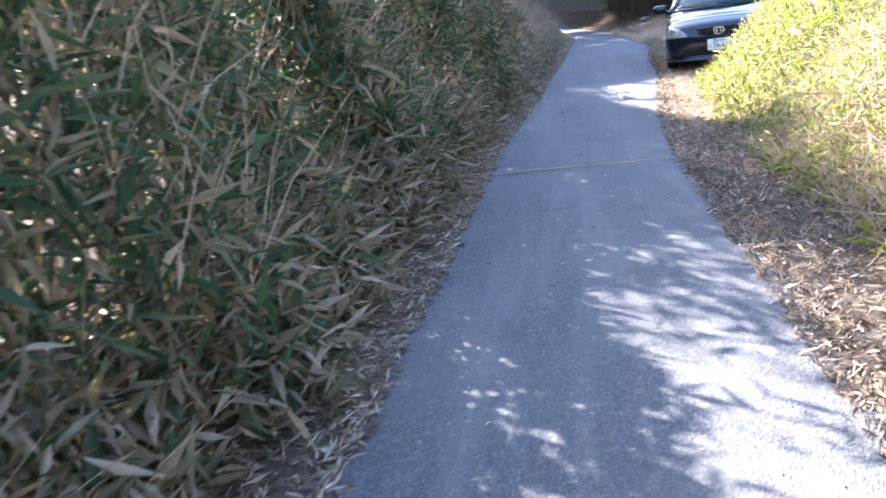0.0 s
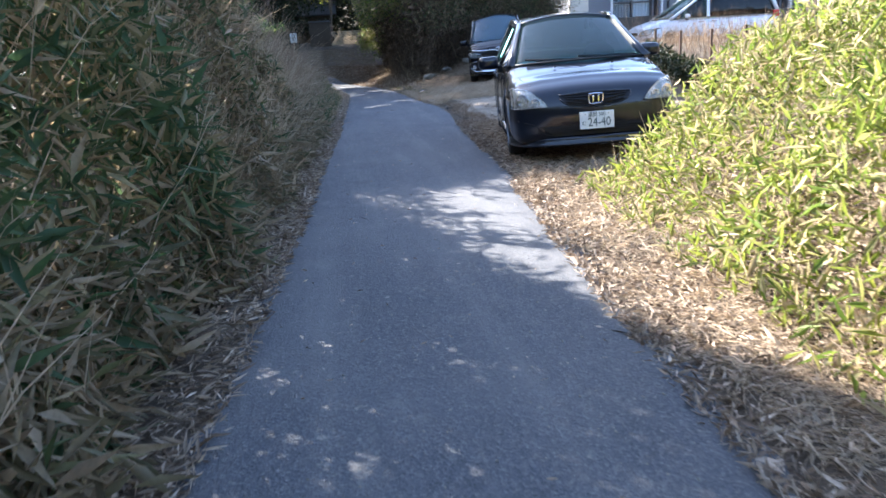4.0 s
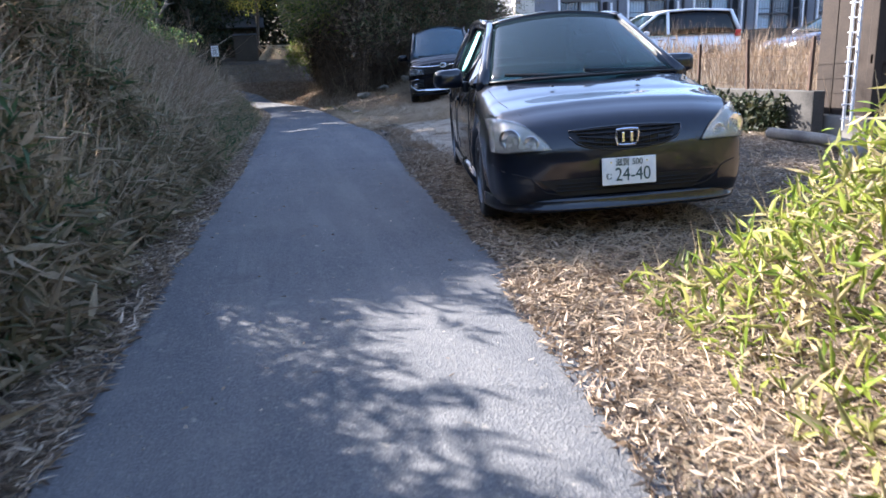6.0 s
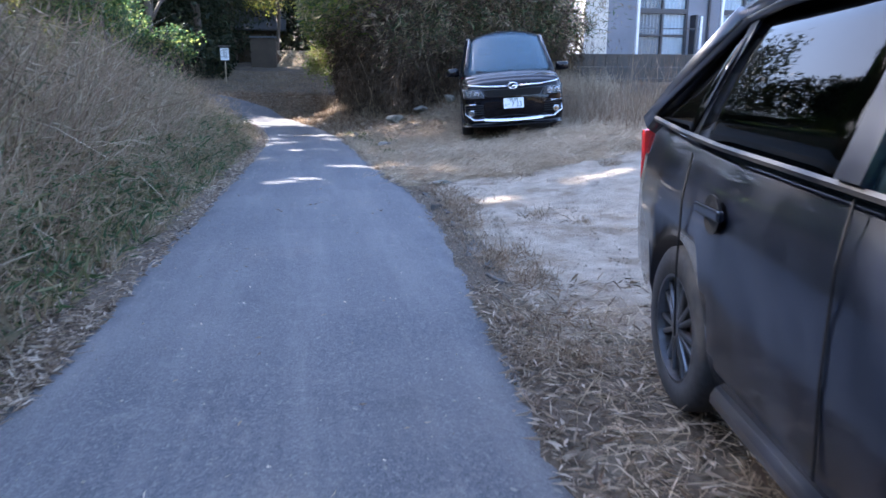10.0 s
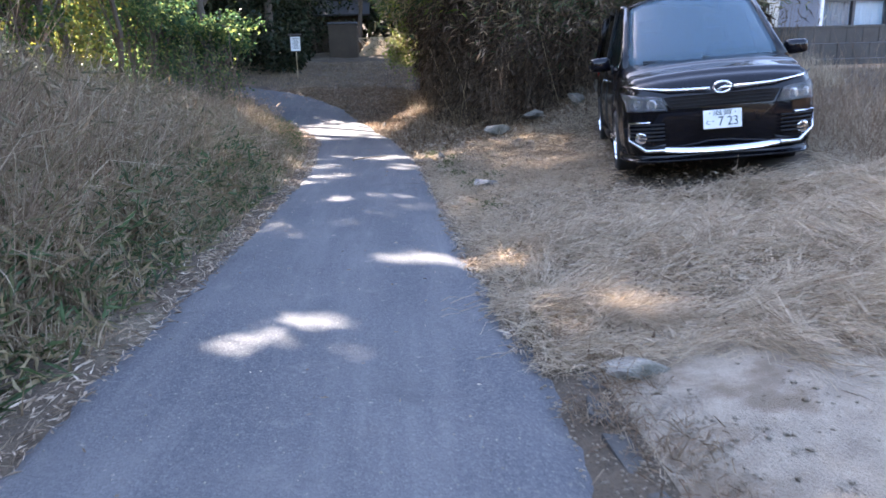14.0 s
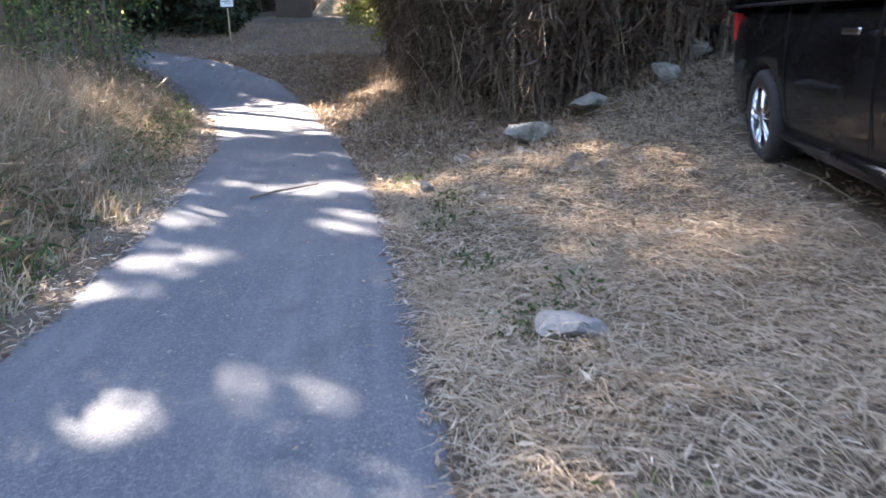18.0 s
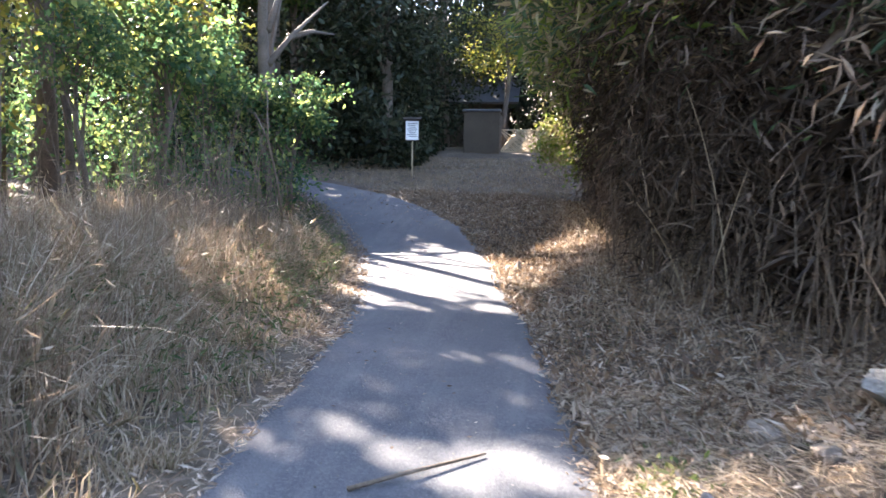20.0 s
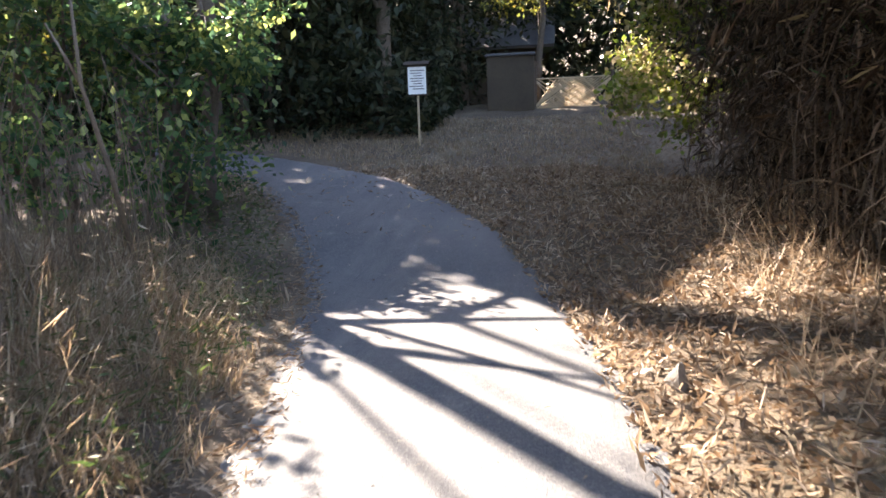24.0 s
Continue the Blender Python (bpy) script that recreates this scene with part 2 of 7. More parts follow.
M_CHROME = plain("chrome", (0.75, 0.75, 0.76), 0.12, 1.0, 0, 0.02)
M_REFL = plain("lamp_reflector", (0.36, 0.36, 0.34), 0.25, 0.5, 0.5, 0.05)
M_BLACK = plain("black_plastic", (0.009, 0.009, 0.01), 0.5, gloss=0.3)
M_TYRE = plain("tyre_rubber", (0.022, 0.022, 0.023), 0.85, grain=0.15)
M_ALLOY = plain("alloy_rim", (0.42, 0.43, 0.45), 0.3, 0.9, 0, 0.05)
M_RIMDARK = plain("grey_alloy_rim", (0.16, 0.165, 0.175), 0.3, 0.9, 0, 0.05)
M_PLATE = plain("white_plate", (0.78, 0.79, 0.77), 0.45, 0, 0, 0.02)
M_INK = plain("green_ink", (0.03, 0.07, 0.06), 0.6)
M_SEAT = plain("grey_seat_cloth", (0.02, 0.02, 0.022), 0.9, grain=0.1)
M_SHADE = plain("turquoise_sunshade", (0.25, 0.72, 0.68), 0.5, 0, 0, 0.05, 12)
M_BLUE = plain("dark_blue_paint", (0.012, 0.02, 0.045), 0.22, 0.1, 1.0, 0.1, 6)
M_RED = plain("red_lamp_lens", (0.5, 0.02, 0.02), 0.2, 0, 0.6)
M_WALL = surface("grey_render", (0.16, 0.17, 0.19), (0.22, 0.23, 0.26), 1.2, 90, 0.9, 0.2, 0.004)
M_FRAME = plain("dark_window_frame", (0.05, 0.05, 0.055), 0.45, 0.3)
# pale blue diffuse share stands for sky reflected in the house windows
M_PANE = glass("window_glass", (0.8, 0.85, 0.88), haze_sheen=0.13, haze_sheen_colour=(0.72, 0.84, 0.92))
M_CURTAIN = surface("pale_curtain", (0.7, 0.75, 0.78), (0.84, 0.87, 0.88), 3, 30, 0.9, 0.1)
M_CREAM = surface("cream_board", (0.55, 0.5, 0.42), (0.68, 0.63, 0.55), 2, 60, 0.8, 0.15)
M_POST = plain("white_metal_post", (0.65, 0.66, 0.68), 0.45, 0.2)
M_RUST = surface("rusty_steel", (0.04, 0.026, 0.02), (0.1, 0.055, 0.035), 8, 60, 0.85, 0.3, 0.003)
M_PLANK = surface("dark_weathered_plank", (0.016, 0.011, 0.008), (0.042, 0.029, 0.021), 4, 50, 0.9, 0.4, 0.006)
M_MUD = surface("brown_mud_wall", (0.042, 0.032, 0.022), (0.075, 0.057, 0.038), 2, 50, 0.95, 0.4, 0.01)
M_LATH = surface("bleached_lath", (0.35, 0.26, 0.15), (0.5, 0.4, 0.26), 4, 60, 0.85, 0.2, 0.003)
M_TILE = surface("grey_roof_tile", (0.035, 0.037, 0.04), (0.08, 0.082, 0.085), 3, 40, 0.7, 0.3, 0.005)


# ---- building helpers ----
def link(name, bm, material, parent=None, label="", smooth=False):
    me = bpy.data.meshes.new(name)
    bm.to_mesh(me)
    bm.free()
    me.materials.append(material)
    if smooth:
        me.shade_smooth()
    ob = new(name, me)
    if parent:
        ob.parent = parent
    if label:
        ob["label"] = label
    return ob


def part(name, bm, material, parent, label="", smooth=False):
    return link(name, bm, material, parent, label, smooth)


def thing(name, m, label, category, group="", kind=""):
    ob = new(name)
    ob.empty_display_size = 0.2
    ob.matrix_world = m
    return tagged(ob, label, category, group, kind)


def box(cx, cy, cz, sx, sy, sz, bevel=0.0, m=None):
    """A box by centre and size, its edges rounded."""
    bm = bmesh.new()
    bmesh.ops.create_cube(bm, size=1, matrix=Matrix.Translation((cx, cy, cz)) @ Matrix.Diagonal((sx, sy, sz, 1)))
    if bevel:
        bmesh.ops.bevel(bm, geom=list(bm.edges), offset=bevel, segments=2, affect="EDGES", profile=0.6)
    if m:
        bm.transform(m)
    return bm


def grid_mesh(P, flip=False, thick=0.0):
    """A sheet through a grid of points [rows][columns], given a thickness towards its back."""
    bm = bmesh.new()
    vs = [[bm.verts.new(p) for p in row] for row in P]
    for a, b in zip(vs, vs[1:]):
        for i in range(len(a) - 1):
            q = (a[i], a[i + 1], b[i + 1], b[i])
            bm.faces.new(q[::-1] if flip else q)
    bmesh.ops.recalc_face_normals(bm, faces=bm.faces)
    if thick:
        bmesh.ops.solidify(bm, geom=list(bm.faces), thickness=thick)
    return bm


def tube(points, radii, n=7):
    """A tapered round bar through the points."""
    bm = bmesh.new()
    rings = []
    pts = [Vector(p) for p in points]
    for i, p in enumerate(pts):
        d = (pts[min(i + 1, len(pts) - 1)] - pts[max(i - 1, 0)]).normalized()
        a = d.cross(Vector((0.31, 0.17, 0.93)) if abs(d.z) < 0.9 else Vector((1, 0.1, 0))).normalized()
        b = d.cross(a)
        r = radii[i] if isinstance(radii, (list, tuple)) else radii
        rings.append([bm.verts.new(p + r * (math.cos(k * math.tau / n) * a + math.sin(k * math.tau / n) * b)) for k in range(n)])
    for a, b in zip(rings, rings[1:]):
        for k in range(n):
            bm.faces.new((a[k], a[(k + 1) % n], b[(k + 1) % n], b[k]))
    bm.faces.new(rings[0][::-1])
    bm.faces.new(rings[-1])
    return bm


def lathe(profile, n=28, axis="x", ring_only=False):
    """A body turned round an axis, out of (along, radius) pairs; ring_only: the profile closes on itself and leaves a hole."""
    bm = bmesh.new()
    rings = []
    for s, r in profile:
        ring = []
        for k in range(n):
            c, q = r * math.cos(k * math.tau / n), r * math.sin(k * math.tau / n)
            ring.append(bm.verts.new((s, c, q) if axis == "x" else (c, s, q) if axis == "y" else (c, q, s)))
        rings.append(ring)
    for a, b in zip(rings, rings[1:] + (rings[:1] if ring_only else [])):
        for k in range(n):
            bm.faces.new((a[k], a[(k + 1) % n], b[(k + 1) % n], b[k]))
    if not ring_only:
        bm.faces.new(rings[0][::-1])
        bm.faces.new(rings[-1])
    bmesh.ops.recalc_face_normals(bm, faces=bm.faces)
    return bm


def joined(*bms):
    out = bmesh.new()
    for b in bms:
        me = bpy.data.meshes.new("t")
        b.to_mesh(me)
        out.from_mesh(me)
        b.free()
        bpy.data.meshes.remove(me)
    return out


def raw(name, V, F, material, label, category, kind="stuff", parent=None, smooth=False):
    """A large mesh straight from arrays: vertices (n,3), faces (m,k)."""
    V, F = np.asarray(V, np.float32).reshape(-1, 3), np.asarray(F, np.int32)
    me = bpy.data.meshes.new(name)
    me.vertices.add(len(V))
    me.vertices.foreach_set("co", V.ravel())
    k = F.shape[1]
    me.loops.add(F.size)
    me.loops.foreach_set("vertex_index", F.ravel())
    me.polygons.add(len(F))
    me.polygons.foreach_set("loop_start", np.arange(0, F.size, k, dtype=np.int32))
    me.polygons.foreach_set("loop_total", np.full(len(F), k, np.int32))
    me.update(calc_edges=True)
    me.materials.append(material)
    if smooth:
        me.shade_smooth()
    ob = new(name, me)
    if parent:
        ob.parent = parent
    return tagged(ob, label, category, kind=kind)


def unit(a):
    return a / np.maximum(np.linalg.norm(a, axis=-1, keepdims=True), 1e-6)


def leaves(P, D, length, width, fold=0.25):
    """Pointed leaves: from each place P along D, two folded halves each. Returns vertices and triangles."""
    n = len(P)
    D = unit(D)
    S = unit(np.cross(D, unit(RNG.normal(size=(n, 3)) + (0, 0, 0.6))))
    N = np.cross(S, D)
    L, W = np.broadcast_to(length, n)[:, None], np.broadcast_to(width, n)[:, None]
    mid = P + D * L * 0.42 + N * L * 0.06
    V = np.stack([P, mid + S * W - N * W * fold, P + D * L - N * L * 0.1, mid - S * W - N * W * fold], 1)
    F = np.array([[0, 2, 1], [0, 3, 2]])
    return V.reshape(-1, 3), (np.arange(n)[:, None, None] * 4 + F).reshape(-1, 3)


def blades(P, D, length, width, droop, seg=2):
    """Long narrow blades that start along D and bend over. Returns vertices and quads."""
    n = len(P)
    D = unit(D)
    L, W = np.broadcast_to(length, n)[:, None], np.broadcast_to(width, n)[:, None]
    S = unit(np.cross(D, RNG.normal(size=(n, 3))))
    side = unit(RNG.normal(size=(n, 3)) * (1, 1, 0.1))
    rows, p, d = [], P.copy(), D.copy()
    dr = np.broadcast_to(droop, n)[:, None]
    for i in range(seg + 1):
        w = W * (1 - 0.9 * (i / seg) ** 1.5)
        rows += [p + S * w, p - S * w]
        p = p + d * L / seg
        d = unit(d + dr * (side * 0.5 + np.array([0, 0, -1.0])) / seg)
    V = np.stack(rows, 1)
    F = np.array([[2 * i, 2 * i + 1, 2 * i + 3, 2 * i + 2] for i in range(seg)])
    return V.reshape(-1, 3), (np.arange(n)[:, None, None] * (2 * seg + 2) + F).reshape(-1, 4)


def lerp(x, xs, ys):
    return np.interp(x, xs, ys)


# ---- the lie of the land ----
LEFT_Y = (-8, 5, 9, 12, 15, 18, 23, 25, 27, 28.4, 30.5, 32.6, 34.3, 36, 37, 38, 38.8, 39.8, 41.3, 43, 44.4, 48)
LEFT_X = (-1.25, -1.18, -0.98, -0.88, -0.72, -0.6, -0.45, -0.4, -0.38, -0.43, -0.6, -0.93, -1.34, -1.8, -2.05, -2.42, -2.8, -3.3, -4.2, -5.4, -6.7, -12.0)
RIGHT_Y = (-8, 4, 5.5, 7, 9, 11, 12.7, 14.3, 15.5, 18, 20, 22.5, 25, 27.5, 29.5, 31.5, 33, 34.2, 35.6, 36.8, 37.9, 39, 40, 41.5, 42.5, 43.5, 46, 48)
RIGHT_X = (0.55, 0.58, 0.65, 0.75, 0.97, 1.12, 1.2, 1.3, 1.42, 1.64, 1.66, 1.52, 1.45, 1.35, 1.2, 1.0, 0.72, 0.52, 0.37, 0.12, -0.1, -0.5, -0.95, -1.85, -2.65, -3.75, -7.0, -9.5)


def road_left(y):
    return lerp(y, LEFT_Y, LEFT_X)


def road_right(y):
    return lerp(y, RIGHT_Y, RIGHT_X)


def smooth01(a):
    a = np.clip(a, 0, 1)
    return a * a * (3 - 2 * a)


def rise(y):
    """How the whole valley floor climbs at its far end."""
    return np.maximum(0, np.minimum(y, 54) - 37.2) * 0.135 * smooth01((y - 36.5) / 3)


def land(x, y):
    """Height of the ground without the road."""
    x, y = np.asarray(x, float), np.asarray(y, float)
    z = rise(y) - 0.015
    dl = road_left(y) - 0.35 - x
    steep = lerp(y, (-8, 12, 16, 26, 34, 38, 44), (0.75, 0.7, 0.5, 0.42, 0.3, 0.12, 0.05))
    top = lerp(y, (-8, 12, 16, 26, 34, 40), (2.4, 2.2, 1.6, 1.4, 1.1, 0.8))
    z = z + np.where(dl > 0, top * (1 - np.exp(-np.maximum(dl, 0) * steep / top)), 0)
    dr = x - road_right(y)
    mound = smooth01((9.7 - y + 0.25 * dr) / 1.6) * np.minimum(np.maximum(dr - 0.45, 0) * 0.42, 0.75)
    lot = smooth01((y - 16) / 5) * np.clip(dr - 0.3, 0, 5) * 0.135 * (1 - smooth01((y - 35) / 6))
    lip = smooth01((y - 14.5) / 3) * smooth01((x - 6.4) / 0.8) * 0.35 * (1 - smooth01((y - 22) / 6))
    thick = smooth01((y - 27.0) / 3) * (1 - smooth01((y - 37) / 6)) * np.clip(dr - 0.6, 0, 3) * 0.17
    z = z + np.where(dr > 0, mound + lot + lip + thick, 0)
    bumps = 0.03 * np.sin(x * 2.3 + y * 1.1) * np.sin(y * 1.7 - x * 0.6) + 0.012 * np.sin(x * 7 + 1) * np.sin(y * 6.3)
    near = np.clip(np.minimum(np.maximum(dl, dr), 1.0), 0, 1)
    far = np.hypot(x, y - 15)
    hills = np.maximum(0, far - 47) * 0.4
    return z + bumps * near + np.minimum(hills, 16)


def on_land(x, y):
    return np.stack([x, y, land(x, y)], -1)


xs = np.concatenate([np.geomspace(-900, -26, 14), np.arange(-25, -6, 1.0), np.arange(-6, 8, 0.14), np.arange(8, 26, 0.8), np.geomspace(27, 900, 14)])
ys = np.concatenate([np.geomspace(-900, -16, 12), np.arange(-15, -6, 1.0), np.arange(-6, 48, 0.16), np.arange(48, 70, 1.0), np.geomspace(71, 900, 14)])
gx, gy = np.meshgrid(xs, ys)
gz = land(gx, gy)
inside = (gx > road_left(gy) + 0.05) & (gx < road_right(gy) - 0.05) & (gy > -8) & (gy < 46)
gz = np.where(inside, gz - 0.05, gz)
nx, ny = len(xs), len(ys)
idx = np.arange(nx * ny).reshape(ny, nx)
quad = np.stack([idx[:-1, :-1], idx[:-1, 1:], idx[1:, 1:], idx[1:, :-1]], -1).reshape(-1, 4)
raw("ground", np.stack([gx, gy, gz], -1).reshape(-1, 3), quad, M_EARTH, "brown leaf-strewn earth beside the narrow lane", "ground", "structure", smooth=True)

# the lane: thin worn asphalt with a ragged edge
ry = np.arange(-8, 47.5, 0.1)
cols = np.linspace(0, 1, 13)
wob_l = 0.03 * np.sin(ry * 5.1) + 0.025 * np.sin(ry * 13.7 + 1) + 0.02 * np.sin(ry * 29)
wob_r = 0.03 * np.sin(ry * 4.3 + 2) + 0.03 * np.sin(ry * 11.9) + 0.02 * np.sin(ry * 31 + 1)
rl, rr = road_left(ry) + wob_l, road_right(ry) + wob_r
rx = rl[:, None] + (rr - rl)[:, None] * cols
rz = rise(ry)[:, None] + 0.012 * (1 - (2 * cols - 1) ** 2) + 0.004 * np.sin(rx * 3 + ry[:, None] * 0.8)
rz[:, 0] -= 0.05
rz[:, -1] -= 0.05
n = len(ry)
idx = np.arange(n * 13).reshape(n, 13)
quad = np.stack([idx[:-1, :-1], idx[:-1, 1:], idx[1:, 1:], idx[1:, :-1]], -1).reshape(-1, 4)
raw("road", np.stack([rx, np.broadcast_to(ry[:, None], rx.shape), rz], -1).reshape(-1, 3), quad, M_ROAD, "narrow worn grey asphalt lane with ragged edges", "road", "structure", smooth=True)

# the pale parking patch of packed gravel
py, px = np.meshgrid(np.arange(14.9, 21.0, 0.12), np.linspace(0, 1, 40), indexing="ij")
x0 = road_right(py) + 0.12
x1 = 5.9 + 0.25 * np.sin(py * 2.1)
edge = 0.35 * np.sin(px * 19) * 0.4
qx = x0 + (x1 - x0) * px
qy = py + edge * np.where((py > 20.2) | (py < 15.6), 1, 0.2)
rim = np.minimum(np.minimum(px, 1 - px) * 8, np.minimum(py - 14.9, 20.95 - py) * 2.2)
qz = land(qx, qy) + 0.018 * np.clip(rim, -1, 1) + 0.006 * np.sin(qx * 5) * np.sin(qy * 4)
qz = np.where(rim < 0.1, qz - 0.05, qz)
idx = np.arange(qx.size).reshape(qx.shape)
quad = np.stack([idx[:-1, :-1], idx[:-1, 1:], idx[1:, 1:], idx[1:, :-1]], -1).reshape(-1, 4)
raw("pavement", np.stack([qx, qy, qz], -1).reshape(-1, 3), quad, M_PALE, "pale packed gravel parking patch beside the lane", "pavement", "structure", smooth=True)


# ---- plants ----
def scatter_sasa(name, n, y0, y1, sheet, material, label, size=(0.11, 0.24), stems=0, stem_length=(0.3, 0.8)):
    """Bamboo grass: leaves near the skin of a bank. sheet(y, s) gives a point of the skin and its outward way."""
    y, s = RNG.uniform(y0, y1, n), RNG.uniform(0, 1, n)
    P, out = sheet(y, s)
    P = P - out * RNG.exponential(0.16, n)[:, None] + RNG.normal(size=(n, 3)) * (0.04, 0.05, 0.05)
    turn = RNG.normal(size=(n, 3)) * 0.75
    D = out * RNG.uniform(0.1, 0.9, n)[:, None] + turn + np.stack([0 * y, 0 * y, RNG.normal(-0.25, 0.5, n)], -1)
    L = RNG.uniform(*size, n)
    V, F = leaves(P, D, L, L * RNG.uniform(0.055, 0.1, n))
    raw(name, V, F, material, label, "bamboo grass")
    if stems:
        y, s = RNG.uniform(y0, y1, stems), RNG.uniform(0, 0.85, stems)
        P, out = sheet(y, s)
        P = P - out * RNG.uniform(0.02, 0.25, stems)[:, None]
        D = out * 0.25 + RNG.normal(size=(stems, 3)) * 0.3 + np.array([0, 0, 0.9])
        V, F = blades(P, D, RNG.uniform(*stem_length, stems), 0.0035, 0.5)
        raw("bamboo_grass_stems", V, F, M_STRAW, "thin dry tan stems among the bamboo grass", "stems")


def left_skin(y, s):
    """The leafy wall over the left bank."""
    h = lerp(y, (-8, 1.6, 2.2, 4.7, 5.5, 8.9, 10.0, 13.6, 14.6, 16, 19), (3.7, 3.4, 2.35, 2.35, 4.3, 4.4, 2.4, 2.35, 2.7, 2.5, 1.6)) + 0.14 * np.sin(y * 1.3) + 0.22 * np.sin(y * 5.1 + 1) * np.sin(y * 2.3)
    foot = road_left(y) - 0.14 + 0.07 * np.sin(y * 2.7) + 0.05 * np.sin(y * 6.1)
    z = s * h
    bulge = 0.12 * np.sin(y * 1.9 + s * 5) + 0.1 * np.sin(y * 4.3 + s * 9)
    x = foot - 0.1 - 0.42 * z ** 1.15 * lerp(y, (-8, 2.0, 3.0, 4.6, 5.4, 8.6, 10, 16), (0.65, 0.7, 0.8, 0.75, 0.46, 0.46, 0.85, 1.3)) + bulge * np.minimum(s * 4, 1)
    P = np.stack([x, y + 0 * x, z], -1)
    out = unit(np.stack([0.85 + 0 * x, -0.2 + 0 * x, 0.4 + 0 * x], -1))
    return P, out


scatter_sasa("bamboo_grass", 74000, -7, 9.3, left_skin, M_SASA, "tall dusty green bamboo grass with dry tan leaves on the shaded bank", size=(0.1, 0.23), stems=3200)
scatter_sasa("bamboo_grass", 26000, 8.3, 15.5, left_skin, M_SASA_DRY, "browning bamboo grass thinning out along the bank", size=(0.08, 0.2), stems=2600)
scatter_sasa("bamboo_grass", 12000, 8.3, 15.5, left_skin, M_SASA, "green shoots among the browning bamboo grass", size=(0.08, 0.2))


def hem_skin(y, s):
    """The drooping dry hem of the leafy wall, near the ground."""
    P, out = left_skin(y, 0.0 * s)
    P = P + np.stack([0.12 - 0.3 * s, 0 * y, 0.03 + 0.6 * s], -1)
    return P, out


scatter_sasa("bamboo_grass_hem", 24000, -6.5, 15.5, hem_skin, M_SASA_DRY, "drooping dry tan leaves along the foot of the bamboo grass", size=(0.09, 0.22))


def back_skin(y, s):
    P, out = left_skin(y, 0.35 + 0.75 * s)
    return P + np.stack([-0.5 - 1.6 * RNG.random(len(y)), 0 * y, 0.1 * s], -1), out


scatter_sasa("bamboo_grass_top", 26000, -8, 15, back_skin, M_SASA, "bamboo grass standing thick along the crest of the bank", size=(0.16, 0.3))


# single culms standing above the leafy wall, with leaves at their tips
cy = np.concatenate([RNG.uniform(2.0, 5.0, 12), RNG.uniform(9.6, 14.5, 46), RNG.uniform(-5, 2.5, 20)])
P0, out = left_skin(cy, RNG.uniform(0.55, 0.8, len(cy)))
rods, tip_p, tip_d = [], [], []
for p, q in zip(P0 - out * 0.35, RNG.normal(size=(len(cy), 3))):
    d = np.array([0.16 + 0.16 * q[0], 0.22 * q[1], 1.0])
    hh = 1.0 + 0.5 * abs(q[2])
    pts = [p + d * hh * u + np.array([0.25, -0.1, -0.12]) * u * u for u in (0, 0.25, 0.5, 0.75, 1.0)]
    rods.append((pts, [0.006, 0.005, 0.004, 0.003, 0.002]))
    for u in RNG.uniform(0.35, 1.0, 34):
        tip_p.append(p + d * hh * u + np.array([0.25, -0.1, -0.12]) * u * u + RNG.normal(size=3) * 0.05)
        tip_d.append(RNG.normal(size=3) * 0.8 + (0.2, -0.1, -0.5))
ROD_LIST, TIP_P, TIP_D = rods, np.array(tip_p), np.array(tip_d)
L = RNG.uniform(0.12, 0.24, len(TIP_P))
V, F = leaves(TIP_P, TIP_D, L, L * 0.085)
raw("bamboo_grass_tips", V, F, M_SASA, "leafy tips of bamboo grass standing above the bank", "bamboo grass")


def mound_skin(y, s):
    x = road_right(y) + 0.4 + 3.8 * s ** 1.25
    end = smooth01((9.5 - y + 0.3 * (x - 1.2)) / 1.5)
    z = land(x, y) + end * (0.06 + 0.62 * smooth01(s * 3.2)) + 0.1 * np.sin(y * 2.2 + s * 7) * end + 0.06 * np.sin(y * 5 + s * 3) * end
    out = unit(np.stack([-0.5 + 0 * x, -0.25 + 0 * x, 0.85 + 0 * x], -1))
    return np.stack([x, y + 0 * x, z], -1), out


scatter_sasa("bamboo_grass_mound", 78000, -4, 9.6, mound_skin, M_SASA_SUN, "sunlit yellow-green bamboo grass covering a low mound", size=(0.06, 0.155), stems=1800, stem_length=(0.12, 0.34))


def grass_patch(name, n, xy, length, width, droop, material, label, category="grass", tilt=0.3, seg=2, lift=0.0, lean=(0, 0)):
    x, y = xy
    P = on_land(x, y) + (0, 0, lift)
    D = RNG.normal(size=(n, 3)) * tilt + np.array([lean[0], lean[1], 1.0])
    V, F = blades(P, D, length, width, droop, seg)
    return raw(name, V, F, material, label, category)


def band(n, y0, y1, off0, off1, side):
    y = RNG.uniform(y0, y1, n)
    d = RNG.uniform(off0, off1, n)
    return (road_left(y) - d if side < 0 else road_right(y) + d), y


def clump_band(n, tufts, y0, y1, off0, off1, side, spread_=0.11):
    """Places gathered into tufts along a bank, each tuft with a vigour and a lean of its own."""
    cx_, cy_ = band(tufts, y0, y1, off0, off1, side)
    k_ = RNG.integers(0, tufts, n)
    vig, way = RNG.uniform(0.55, 1.2, tufts), RNG.normal(size=(tufts, 2)) * 0.3
    x_, y_ = cx_[k_] + RNG.normal(0, spread_, n), cy_[k_] + RNG.normal(0, spread_, n)
    return x_, y_, vig[k_], way[k_]


